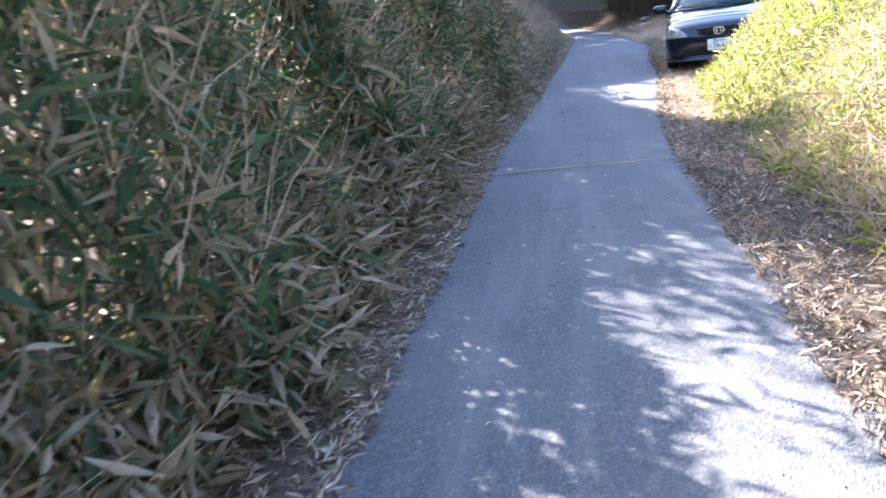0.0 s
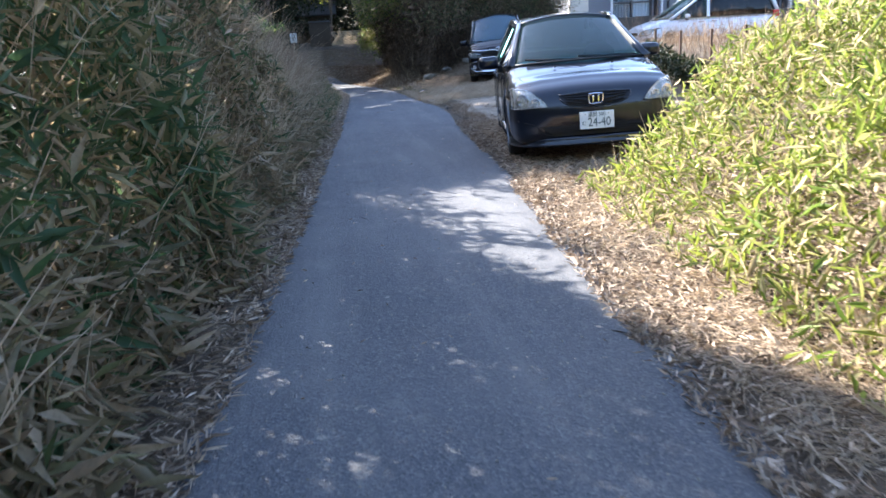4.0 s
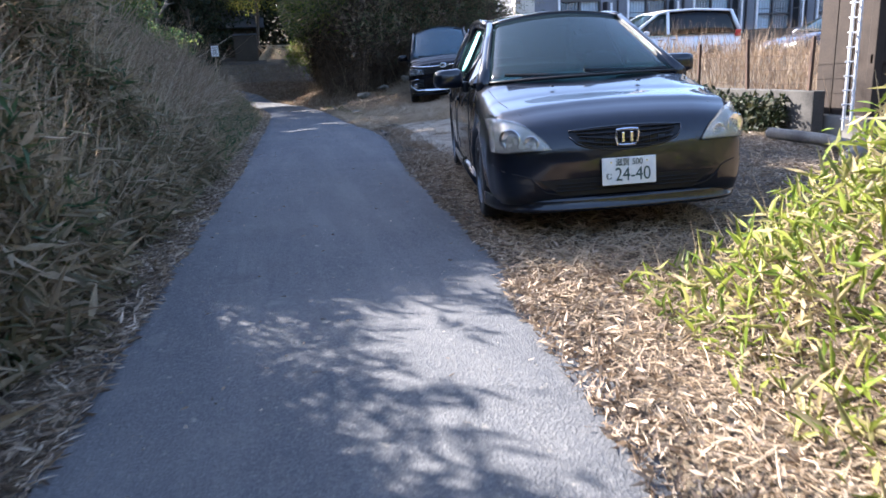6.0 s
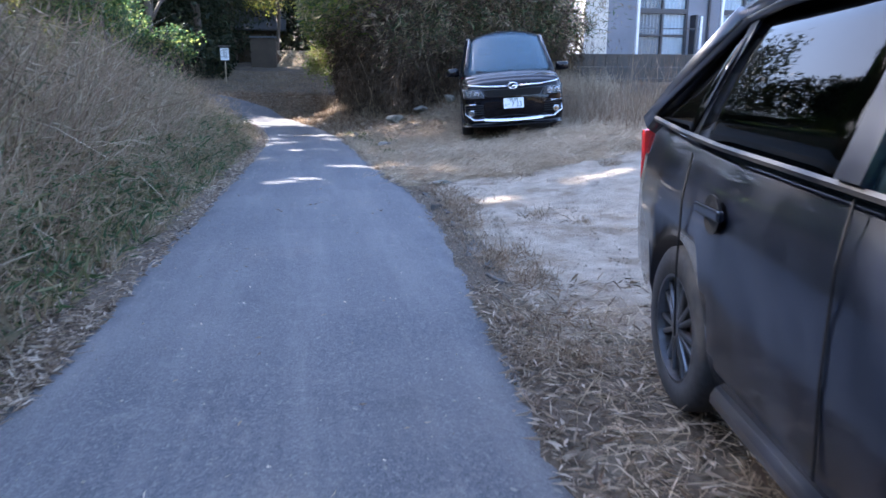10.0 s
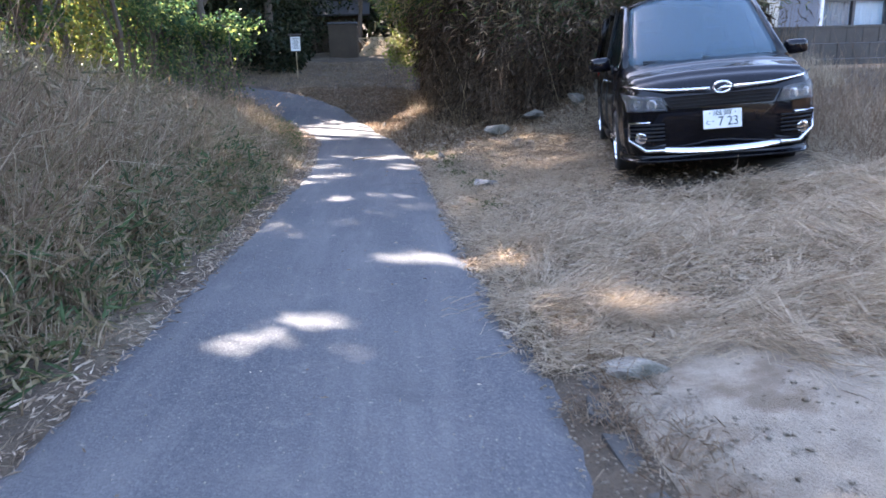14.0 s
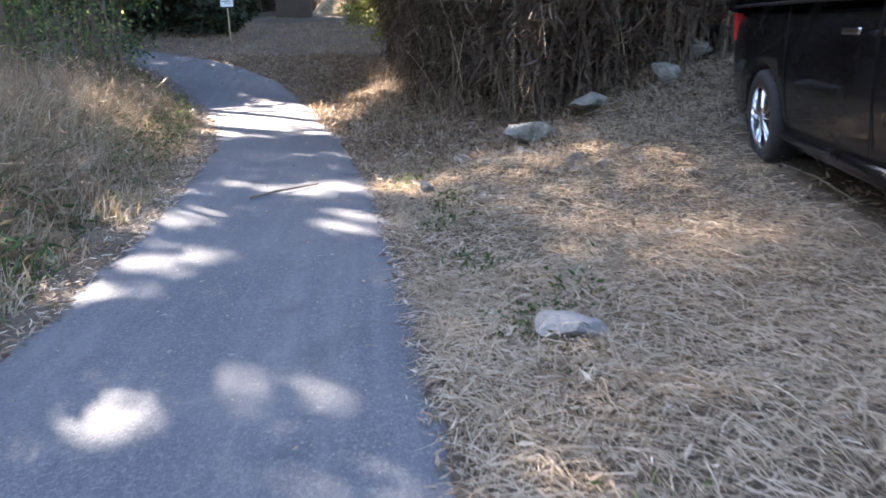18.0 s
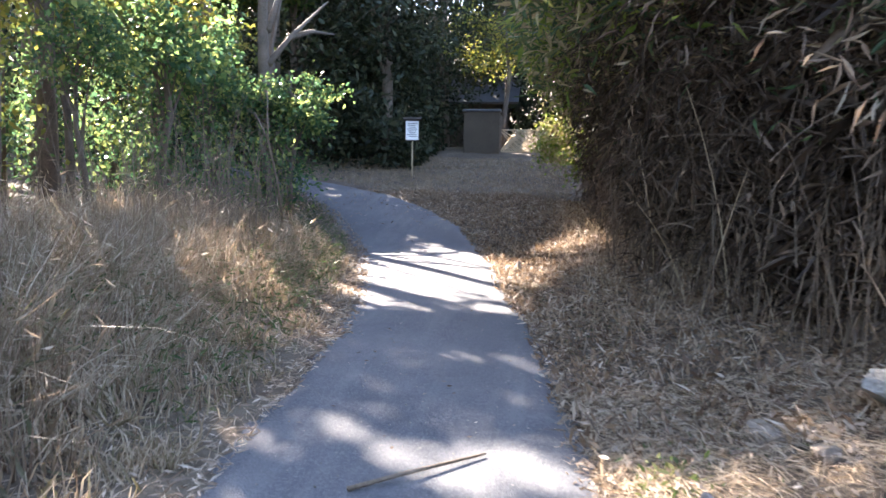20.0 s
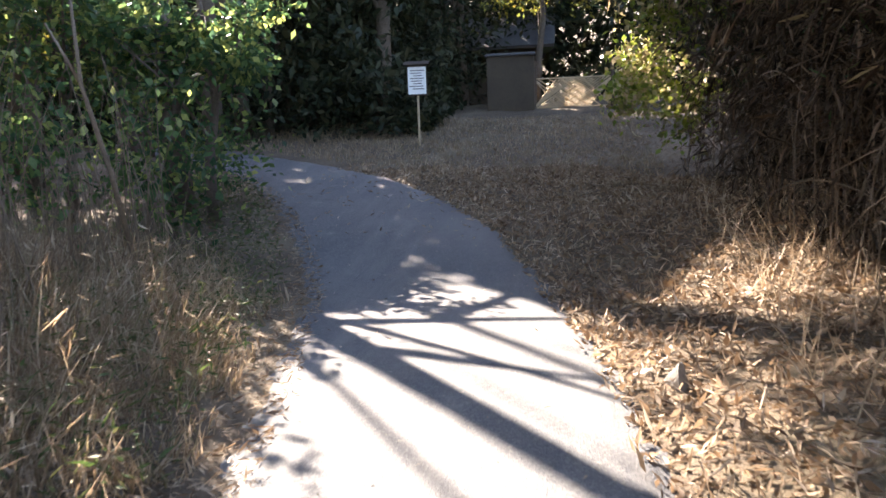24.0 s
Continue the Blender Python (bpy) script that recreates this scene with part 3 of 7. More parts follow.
# dry grass on the left bank past the bamboo grass
n = 60000
x, y, vig, way = clump_band(n, 900, 12.5, 37.8, 0.2, 3.4, -1)
x = np.minimum(x, road_left(y) - 0.1)
tall = smooth01((road_left(y) - 0.2 - x) / 0.9) * vig
V, F = blades(on_land(x, y), RNG.normal(size=(n, 3)) * 0.32 + np.concatenate([way + (0.12, -0.05), np.ones((n, 1))], 1), (0.2 + lerp(y, (12, 23, 27, 30, 36), (1.15, 1.0, 0.62, 0.42, 0.4)) * tall) * RNG.uniform(0.35, 1.15, n), RNG.uniform(0.003, 0.0065, n), RNG.uniform(0.2, 2.2, n))
raw("dry_grass", V, F, M_WEED, "tufts of tall dry brown grass on the low bank", "grass")
n = 5500
x, y = band(n, 13, 36, 0.4, 3.0, -1)
P = on_land(x, y)
P[:, 2] += RNG.uniform(0.1, 0.75, n)
V, F = leaves(P, RNG.normal(size=(n, 3)) * (1, 1, 0.8), RNG.uniform(0.05, 0.14, n), RNG.uniform(0.002, 0.0055, n))
raw("dry_grass_leaves", V, F, M_WEED, "dry tan leaves and seed heads in the bank grass", "grass")
n = 6000
x, y = band(n, 11, 28, 0.25, 2.0, -1)
P = on_land(x, y)
P[:, 2] += RNG.uniform(0.02, 0.45, n) * smooth01((road_left(y) - 0.3 - x) / 0.6)
V, F = leaves(P, RNG.normal(size=(n, 3)) * (1, 1, 0.6) + (0.4, -0.2, 0.3), RNG.uniform(0.07, 0.2, n), RNG.uniform(0.008, 0.016, n))
raw("low_weeds", V, F, M_GREENW, "low green leaves under the dry grass", "weeds")
n = 6500
x, y = band(n, 29, 42, 0.15, 1.6, -1)
P = on_land(x, y)
P[:, 2] += RNG.uniform(0.02, 0.3, n)
V, F = leaves(P, RNG.normal(size=(n, 3)) * (1, 1, 0.6) + (0.4, -0.2, 0.4), RNG.uniform(0.04, 0.1, n), RNG.uniform(0.004, 0.009, n))
raw("low_weeds", V, F, M_GREENW, "green weeds with small leaves at the lane's bend", "weeds")


def litter(name, n, xy, material, label, size=(0.03, 0.09), lift=0.006, up=0.3, width=(0.055, 0.1)):
    x, y = xy
    P = on_land(x, y)
    P[:, 2] += lift + RNG.exponential(0.012, n)
    D = RNG.normal(size=(n, 3)) * (1, 1, up)
    L = RNG.uniform(*size, n)
    V, F = leaves(P, D, L, L * RNG.uniform(*width, n), 0.5)
    return raw(name, V, F, material, label, "leaf litter")


def spread(n, y0, y1, inner, outer, side, power=1.6):
    y = RNG.uniform(y0, y1, n)
    d = inner + (outer - inner) * RNG.random(n) ** power
    return (road_left(y) - d if side < 0 else road_right(y) + d), y


litter("fallen_leaves", 34000, spread(34000, -6, 16, -0.12, 0.7, -1), M_LITTER, "fallen tan bamboo leaves along the lane's edge")
litter("fallen_leaves", 40000, spread(40000, -5, 9.8, -0.15, 1.2, 1), M_LITTER, "fallen tan bamboo leaves along the sunny edge of the lane", (0.02, 0.08), up=0.5, width=(0.05, 0.13))
litter("fallen_leaves", 9000, spread(9000, 9.4, 16, -0.05, 1.2, 1), M_LITTER, "scattered dry leaves on the verge beside the parked car")
litter("fallen_leaves", 9000, spread(9000, 15, 34, -0.1, 0.6, -1), M_LITTER, "dry leaves along the foot of the grass bank")
litter("fallen_leaves", 26000, spread(26000, 20.5, 34, -0.12, 3.0, 1, 1.3), M_LITTER, "dry leaves strewn over the verge", (0.018, 0.075), up=0.5, width=(0.06, 0.18))
litter("fallen_leaves", 44000, spread(44000, 29, 43, -0.15, 3.4, 1, 0.9), M_BROWN, "brown fallen leaves under the thicket", (0.025, 0.1), up=0.9, width=(0.08, 0.22))
litter("fallen_leaves", 16000, spread(16000, 29, 43, -0.1, 3.2, 1, 0.9), M_LITTER, "pale narrow bamboo leaves among the brown ones", (0.05, 0.15), up=0.8, width=(0.03, 0.07), lift=0.02)
n = 420
x, y = spread(n, 24.5, 42, 0.0, 3.0, 1, 0.9)
V, F = blades(on_land(x, y) + (0, 0, 0.03), RNG.normal(size=(n, 3)) * (1, 1, 0.16) + (0, 0, 0.06), RNG.uniform(0.15, 0.6, n), RNG.uniform(0.002, 0.005, n), RNG.uniform(0.05, 0.3, n))
raw("twigs", V, F, M_CANE, "thin dry twigs lying in the leaf litter", "twigs")
litter("fallen_leaves", 7000, spread(7000, 31, 43, -0.2, 1.2, -1), M_BROWN, "brown leaves along the inside of the bend", (0.03, 0.08))
litter("fallen_leaves", 3500, (RNG.uniform(-4, 2, 3500), RNG.uniform(39, 50, 3500)), M_BROWN, "brown fallen leaves on the slope by the notice board", (0.06, 0.12))


# cut straw lying between the parking patch and the van
def straw(name, n, x, y, label, length=(0.22, 0.5), lift=0.05, up=0.35):
    P = on_land(x, y)
    P[:, 2] += lift * RNG.random(n)
    D = RNG.normal(size=(n, 3)) * (1, 1, up) + (0.1, -0.4, up * 0.8)
    V, F = blades(P, D, RNG.uniform(*length, n), RNG.uniform(0.0016, 0.0036, n), RNG.uniform(0.4, 1.6, n), 2)
    raw(name, V, F, M_STRAW, label, "straw")


def off_van(x, y):
    """Which places are clear of the van and of the stones."""
    u, v = (x - 3.94) * 0.977 - (y - 23.72) * 0.211, (x - 3.94) * 0.211 + (y - 23.72) * 0.977
    return ~((np.abs(u) < 0.95) & (v > -0.15) & (v < 4.9))


n = 52000
y = RNG.uniform(20.3, 26.4, n)
x = road_right(y) - 0.02 + 5.35 * RNG.random(n) ** 1.15
k = off_van(x, y)
straw("cut_straw", int(k.sum()), x[k], y[k], "cut dry straw lying thick on the verge by the van", (0.08, 0.24), 0.05, 0.2)
n = 30000
y = RNG.uniform(24.5, 30.0, n)
x = road_right(y) - 0.02 + 3.7 * RNG.random(n) ** 1.2
k = off_van(x, y)
straw("cut_straw", int(k.sum()), x[k], y[k], "short flattened dry grass beside the van", (0.06, 0.2), 0.02, 0.25)
swaths = 130
cx, cy = RNG.uniform(1.75, 6.8, swaths), RNG.uniform(20.3, 23.5, swaths)
turn, big = RNG.normal(0.2, 0.9, swaths), RNG.uniform(0.6, 1.3, swaths)
n = 34000
k = RNG.integers(0, swaths, n)
along, across = RNG.normal(0, 0.22, n) * big[k], RNG.normal(0, 0.09, n) * big[k]
x, y = cx[k] + along * np.cos(turn[k]) - across * np.sin(turn[k]), cy[k] + along * np.sin(turn[k]) + across * np.cos(turn[k])
P = on_land(x, y)
P[:, 2] += np.maximum(0, 0.13 * big[k] * np.exp(-(along / 0.3) ** 2 - (across / 0.12) ** 2)) * RNG.random(n)
aim = turn[k] + RNG.normal(0, 0.35, n)
V, F = blades(P, np.stack([np.cos(aim), np.sin(aim), RNG.normal(0.25, 0.25, n)], -1), RNG.uniform(0.16, 0.4, n) * big[k], RNG.uniform(0.0014, 0.003, n), RNG.uniform(0.3, 1.2, n))
keep = off_van(x, y)
raw("cut_straw", V.reshape(n, -1, 3)[keep], F[:int(keep.sum()) * 2], M_STRAW, "swaths of matted dry straw lying in heaps", "straw")
n = 5000
y = RNG.uniform(9.8, 15.5, n)
straw("cut_straw", n, road_right(y) + 0.1 + 1.4 * RNG.random(n), y, "short dry straw on the verge beside the parked car", (0.08, 0.22), 0.03, 0.3)
n = 20000
y = RNG.uniform(5.2, 10.8, n)
straw("cut_straw", n, road_right(y) + 0.05 + lerp(y, (5.2, 7.6, 9), (1.0, 2.2, 3.5)) * RNG.random(n), y, "sunlit dry straw in front of the parked car", (0.06, 0.18), 0.03, 0.3)

# leaf litter and thin straw on the yard beside the parked car
n = 12000
x, y = RNG.uniform(2.6, 6.5, n), RNG.uniform(9.6, 15.4, n)
litter("fallen_leaves", n, (x, y), M_LITTER, "dry leaves and chaff over the yard beside the car")
n = 5000
x, y = RNG.uniform(2.8, 6.5, n), RNG.uniform(9.6, 15.2, n)
straw("cut_straw", n, x, y, "thin dry grass on the yard beside the car", (0.05, 0.16), 0.02, 0.4)
# weeds along the wall, their near-black colour standing in for its shade
n = 5200
x, y = 6.64 - np.minimum(RNG.exponential(0.1, n), 0.35), RNG.uniform(15.0, 20.2, n)
P = on_land(x, y)
P[:, 2] += RNG.uniform(0.02, 0.5, n)
L = RNG.uniform(0.05, 0.14, n)
V, F = leaves(P, RNG.normal(size=(n, 3)) + (-0.4, -0.3, 0), L, L * RNG.uniform(0.12, 0.24, n))
raw("low_weeds", V, F, M_DARKLEAF, "weeds growing against the low wall, darkened in place of shade", "weeds")

# tall dry weeds on the lot's far side
n = 22000
x, y = RNG.uniform(4.6, 12.5, n), RNG.uniform(20.5, 29.5, n)
keep = x > 4.9 + 0.35 * np.abs(y - 23.2) * (y < 23.2) + 0.2 * (y > 24)
x, y = x[keep], y[keep]
grass_patch("dry_weeds", len(x), (x, y), RNG.uniform(0.2, 0.85, len(x)) * smooth01((x - 4.4) / 1.6) * lerp(x, (4, 6.4, 7.4, 13), (1, 0.8, 0.3, 0.18)), 0.004, RNG.uniform(0.2, 1.2, len(x)), M_RUSTY, "tall dry brown weeds on the vacant lot", "weeds", 0.3)
n = 260
x, y = RNG.uniform(5.0, 9.5, n), RNG.uniform(21.5, 28, n)
grass_patch("dry_weed_stalks", n, (x, y), RNG.uniform(0.7, 1.5, n), 0.004, RNG.uniform(0.1, 0.9, n), M_RUSTY, "sparse tall dry weed stalks on the vacant lot", "weeds", 0.25)
n = 4200
x, y = RNG.uniform(7.0, 13.5, n), RNG.uniform(14.6, 21, n)
grass_patch("dry_weeds", n, (x, y), RNG.uniform(0.35, 0.9, n), 0.005, RNG.uniform(0.2, 1.0, n), M_RUSTY, "pale dry grass behind the wire fence", "weeds", 0.3)
# grass before the notice board
n = 16000
x, y = RNG.uniform(-7, 1.5, n), RNG.uniform(42.2, 50, n)
keep = x > road_right(y) + 0.4
x, y = x[keep], y[keep]
grass_patch("dry_grass", len(x), (x, y), RNG.uniform(0.03, 0.14, len(x)), 0.005, RNG.uniform(0.3, 1.2, len(x)), M_WEED, "short pale grass on the slope by the notice board", tilt=0.4)


# ---- the dead bamboo thicket on the far right ----
def cane(x, y, h, lean, bow, r, rise_of=1.0):
    z = float(land(x, y)) - 0.05
    pts = []
    for i in range(6):
        s = i / 5
        pts.append((x + lean[0] * s * h + bow[0] * s * s, y + lean[1] * s * h + bow[1] * s * s, z + h * (rise_of * s - (rise_of - 0.88 + 0.5 * (rise_of - 1)) * s * s)))
    return pts, [r * (1 - 0.7 * i / 5) for i in range(6)]


def thicket_edge(y):
    """Foot of the thicket towards the lane, by distance along."""
    return lerp(y, (29.2, 30.2, 31.2, 33, 35, 38, 42), (7.5, 2.9, 2.1, 1.85, 1.75, 1.7, 1.6))


tips, canes = [], []
for i in range(620):
    y = RNG.uniform(29.9, 42)
    front = float(thicket_edge(y))
    x = front + RNG.exponential(1.3)
    if x > 7.4:
        continue
    edge_near = x - front < 0.8
    h = RNG.uniform(1.6, 3.6) if edge_near else RNG.uniform(3.0, 5.2)
    bow = (RNG.normal(-0.8 if edge_near else -0.2, 0.6), RNG.normal(-0.7, 0.6))
    pts, rad = cane(x, y, h, (RNG.normal(-0.03, 0.2), RNG.normal(-0.06, 0.2)), bow, RNG.uniform(0.004, 0.009), RNG.uniform(1.2, 2.1) if edge_near else 1.1)
    canes.append((pts, rad))
    tips.append(pts)
for i in range(260):
    x = RNG.uniform(2.6, 7.3)
    y = 29.85 + RNG.exponential(0.7)
    h = RNG.uniform(1.4, 4.0)
    pts, rad = cane(x, y, h, (RNG.normal(0, 0.22), RNG.normal(-0.04, 0.15)), (RNG.normal(-0.1, 0.7), RNG.normal(-0.8, 0.5)), RNG.uniform(0.003, 0.008), RNG.uniform(1.3, 2.2))
    canes.append((pts, rad))
    tips.append(pts)
# fallen and broken canes, lying every way through the tangle
for i in range(1150):
    y = RNG.uniform(29.9, 41)
    x = float(thicket_edge(y)) + RNG.uniform(-0.15, 1.0)
    if y < 30.6:
        x = RNG.uniform(2.5, 7.2)
    z = float(land(x, y)) + RNG.uniform(0.25, 3.2)
    d = np.array([RNG.normal(-0.3, 0.8), RNG.normal(-0.1, 0.8), RNG.normal(-0.25, 0.5)])
    d = d / np.linalg.norm(d) * RNG.uniform(0.5, 1.7)
    sag = RNG.uniform(0.1, 0.5)
    canes.append(([(x + d[0] * (s - 0.4), y + d[1] * (s - 0.4), max(z + d[2] * (s - 0.4) - sag * (s - 0.3) ** 2, float(land(x, y)) + 0.05)) for s in (0, 0.2, 0.4, 0.6, 0.8, 1.0)], [RNG.uniform(0.0025, 0.006)] * 6))


def in_place(pts):
    """True where a cane stays within the thicket's leaning edge."""
    return all(x > (max(float(thicket_edge(y)) - 0.55, 1.6) if y > 30.2 and z < 2.9 else 1.9 if z < 3.4 else 1.2) for x, y, z in pts)


def many_tubes(items, n=5):
    V, F, base = [], [], 0
    for pts, rad in items:
        p = np.array(pts)
        d = unit(np.gradient(p, axis=0))
        a = unit(np.cross(d, (0.31, 0.87, 0.2)))
        b = np.cross(d, a)
        ang = np.arange(n) * math.tau / n
        r = np.array(rad)[:, None, None]
        ring = p[:, None] + r * (np.cos(ang)[None, :, None] * a[:, None] + np.sin(ang)[None, :, None] * b[:, None])
        V.append(ring.reshape(-1, 3))
        m = len(p)
        i, k = np.meshgrid(np.arange(m - 1), np.arange(n), indexing="ij")
        F.append(np.stack([i * n + k, i * n + (k + 1) % n, (i + 1) * n + (k + 1) % n, (i + 1) * n + k], -1).reshape(-1, 4) + base)
        base += m * n
    return np.concatenate(V), np.concatenate(F)


V, F = many_tubes(ROD_LIST)
raw("bamboo_culms", V, F, M_CANE, "thin bamboo culms standing above the bank", "bamboo", smooth=True)
canes = [c for c in canes if in_place(c[0])]
tips = [p for p in tips if in_place(p)]
V, F = many_tubes(canes)
raw("bamboo_canes", V, F, M_CANE, "tangled dead brown bamboo canes of a dense thicket", "bamboo", smooth=True)
T = np.array(tips)
n = 46000
who, s = RNG.integers(0, len(T), n), RNG.uniform(0.12, 4.98, n)
lo = s.astype(int)
P = T[who, lo] + (T[who, np.minimum(lo + 1, 5)] - T[who, lo]) * (s - lo)[:, None] + RNG.normal(size=(n, 3)) * 0.13
green = P[:, 2] > 2.45 + RNG.normal(0, 0.4, n) + 0.35 * np.sin(P[:, 1])
n = len(P)
D = RNG.normal(size=(n, 3)) * (0.8, 0.8, 0.5) + (-0.25, -0.35, -0.7)
L = RNG.uniform(0.09, 0.22, n)
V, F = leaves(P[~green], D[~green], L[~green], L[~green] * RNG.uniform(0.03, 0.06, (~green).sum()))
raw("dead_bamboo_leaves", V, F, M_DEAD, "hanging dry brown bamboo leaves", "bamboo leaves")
V, F = leaves(P[green], D[green] + (0, 0, 0.5), L[green], L[green] * 0.075)
raw("green_bamboo_leaves", V, F, M_SASA, "dull green bamboo leaves at the top of the thicket", "bamboo leaves")


def thicket_leaves(name, n, depth, height, size, hang, material, label, lean=(-0.3, -0.3), share=0.4):
    """Leaves through a slice of the thicket, by depth behind its foot."""
    south = RNG.random(n) < share
    d = RNG.uniform(*depth, n)
    y = np.where(south, 29.75 + d * 0.9, RNG.uniform(30.2, 42, n))
    x = np.where(south, RNG.uniform(2.7, 7.3, n), np.minimum(thicket_edge(y) + d, 7.5))
    # the upper part leans out over the foot
    u = RNG.random(n)
    z = land(x, y) + height[0] + (height[1] - height[0]) * u + 0.25 * np.sin(x * 2 + y)
    out = 0.9 * u ** 2
    x, y = x - np.where(south, 0.1, out), y - np.where(south, out, 0.15)
    z = np.maximum(z, land(x, y) + 0.04)
    D = RNG.normal(size=(n, 3)) * (0.7, 0.7, 0.5) + (lean[0], lean[1], -hang)
    L = RNG.uniform(*size, n)
    V, F = leaves(np.stack([x, y, z], -1), D, L, L * RNG.uniform(0.014, 0.034, n) * (1 + 1.6 * (depth[0] > 0.5)))
    raw(name, V, F, material, label, "bamboo leaves")


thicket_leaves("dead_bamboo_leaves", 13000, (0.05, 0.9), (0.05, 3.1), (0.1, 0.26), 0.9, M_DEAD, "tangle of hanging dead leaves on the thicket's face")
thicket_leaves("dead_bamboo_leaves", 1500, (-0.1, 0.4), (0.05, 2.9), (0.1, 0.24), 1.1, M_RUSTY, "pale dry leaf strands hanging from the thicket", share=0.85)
# deep leaves in the lowered browns stand for the shaded inside
thicket_leaves("dead_bamboo_leaves", 62000, (0.8, 5.5), (0.0, 3.9), (0.22, 0.5), 0.3, M_DEAD, "mass of dead leaves deep in the thicket, shade put into their colour")
n = 9000
x = RNG.uniform(1.2, 8, n)
y = np.where(RNG.random(n) < 0.5, RNG.uniform(28.3, 29.6, n), RNG.uniform(29, 40, n))
keep = (x > thicket_edge(y) - 0.7) & (x < thicket_edge(y) + 1.2) | (y < 29.6) & (x > 2.4)
x, y = x[keep], y[keep]
grass_patch("dry_grass", len(x), (x, y), RNG.uniform(0.12, 0.6, len(x)) * np.where((y < 29.9) & (x < 5), 0.22, 1.0), 0.0035, RNG.uniform(0.2, 1.6, len(x)), M_STRAW, "dry grass at the foot of the thicket", tilt=0.3)


# tan dry grass spilling over the near end of the mound
n = 15000
y = RNG.uniform(-3.5, 4.0, n)
x = road_right(y) + 0.5 + 1.9 * RNG.random(n) * lerp(y, (-3, 1.5, 4.0), (1, 1, 0.5))
P = np.stack([x, y, land(x, y) + 0.75 * RNG.random(n) * smooth01((x - 1.1) * 1.2)], -1)
V, F = blades(P, RNG.normal(size=(n, 3)) * 0.5 + (-0.3, -0.1, 0.8), RNG.uniform(0.15, 0.5, n), 0.0035, RNG.uniform(0.5, 2.2, n))
raw("dry_grass", V, F, M_STRAW, "dry tan grass hanging over the mound's edge", "grass")


# gravel and tufts at the edges of the parking patch
def pebbles(name, n, x, y, z, size, material, label):
    octa = np.array([[1, 0, 0], [-1, 0, 0], [0, 1, 0], [0, -1, 0], [0, 0, 0.6], [0, 0, -0.6]])
    F = np.array([[0, 2, 4], [2, 1, 4], [1, 3, 4], [3, 0, 4], [2, 0, 5], [1, 2, 5], [3, 1, 5], [0, 3, 5]])
    a = RNG.uniform(0, math.tau, n)
    s = RNG.uniform(*size, n)[:, None, None] * RNG.uniform(0.6, 1.3, (n, 6, 1))
    c, q = np.cos(a)[:, None], np.sin(a)[:, None]
    V = octa[None] * s
    V = np.stack([V[..., 0] * c - V[..., 1] * q, V[..., 0] * q + V[..., 1] * c, V[..., 2]], -1) + np.stack([x, y, z], -1)[:, None]
    raw(name, V.reshape(-1, 3), (np.arange(n)[:, None, None] * 6 + F).reshape(-1, 3), material, label, "gravel")


n = 5200
y = RNG.uniform(14.6, 21.3, n)
x = road_right(y) + np.where(RNG.random(n) < 0.55, RNG.uniform(-0.08, 0.5, n), RNG.uniform(0.2, 4.2, n))
pebbles("gravel", n, x, y, land(x, y) + np.where(x > road_right(y) + 0.3, 0.02, 0.012), (0.003, 0.012), M_PALE, "loose grey gravel on the parking patch")
n = 1500
y = RNG.uniform(14.9, 21.0, n)
x = road_right(y) + RNG.uniform(0.1, 4.2, n)
pebbles("clods", n, x, y, land(x, y) + 0.02, (0.004, 0.017), M_PALE, "clods of dry earth on the parking patch")
n = 2600
y = RNG.uniform(-3, 34, n)
x = road_left(y) + (road_right(y) - road_left(y)) * RNG.random(n)
pebbles("grit", n, x, y, rise(y) + 0.012, (0.002, 0.007), M_STONE, "pale grit scattered on the asphalt")
cx, cy = RNG.uniform(1.7, 6.0, 70), RNG.uniform(14.8, 21.2, 70)
near = RNG.random(70) < 0.55
cx = np.where(near, road_right(cy) + RNG.uniform(0.05, 0.45, 70), cx)
k = RNG.integers(0, 70, 7500)
x, y = cx[k] + RNG.normal(0, 0.07, 7500), cy[k] + RNG.normal(0, 0.1, 7500)
P = on_land(x, y) + (0, 0, 0.02)
V, F = blades(P, RNG.normal(size=(7500, 3)) * 0.8 + (0, 0, 0.5), RNG.uniform(0.05, 0.16, 7500), 0.0025, RNG.uniform(0.5, 2, 7500))
raw("grass_tufts", V, F, M_RUSTY, "low dry tufts on the parking patch and its edge", "grass")
n = 2200
y = RNG.uniform(20.5, 34, n)
x = np.maximum(road_right(y) + 0.35 + RNG.normal(0, 0.16, n) + 0.15 * np.sin(y * 2), road_right(y) + 0.14)
P = on_land(x, y)
V, F = leaves(P, RNG.normal(size=(n, 3)) * (1, 1, 0.3) + (0, 0, 0.3), RNG.uniform(0.02, 0.05, n), RNG.uniform(0.004, 0.008, n))
raw("low_weeds", V, F, M_GREENW, "small green weeds along the verge", "weeds")

# tall dry cane grass where the bamboo grass thins out
n = 26000
x, y, vig, way = clump_band(n, 480, 10.5, 37, 0.45, 3.6, -1, 0.14)
x = np.minimum(x, road_left(y) - 0.25)
fade = lerp(y, (10, 16, 22, 26, 31, 37), (1.0, 0.95, 0.85, 0.5, 0.3, 0.3)) * vig
V, F = blades(on_land(x, y), RNG.normal(size=(n, 3)) * 0.2 + np.concatenate([way * 0.8 + (0.08, 0), np.ones((n, 1))], 1), RNG.uniform(0.8, 2.2, n) * fade * (0.35 + 0.65 * smooth01((road_left(y) - 0.4 - x) / 0.9)), RNG.uniform(0.003, 0.007, n), RNG.uniform(0.1, 1.3, n))
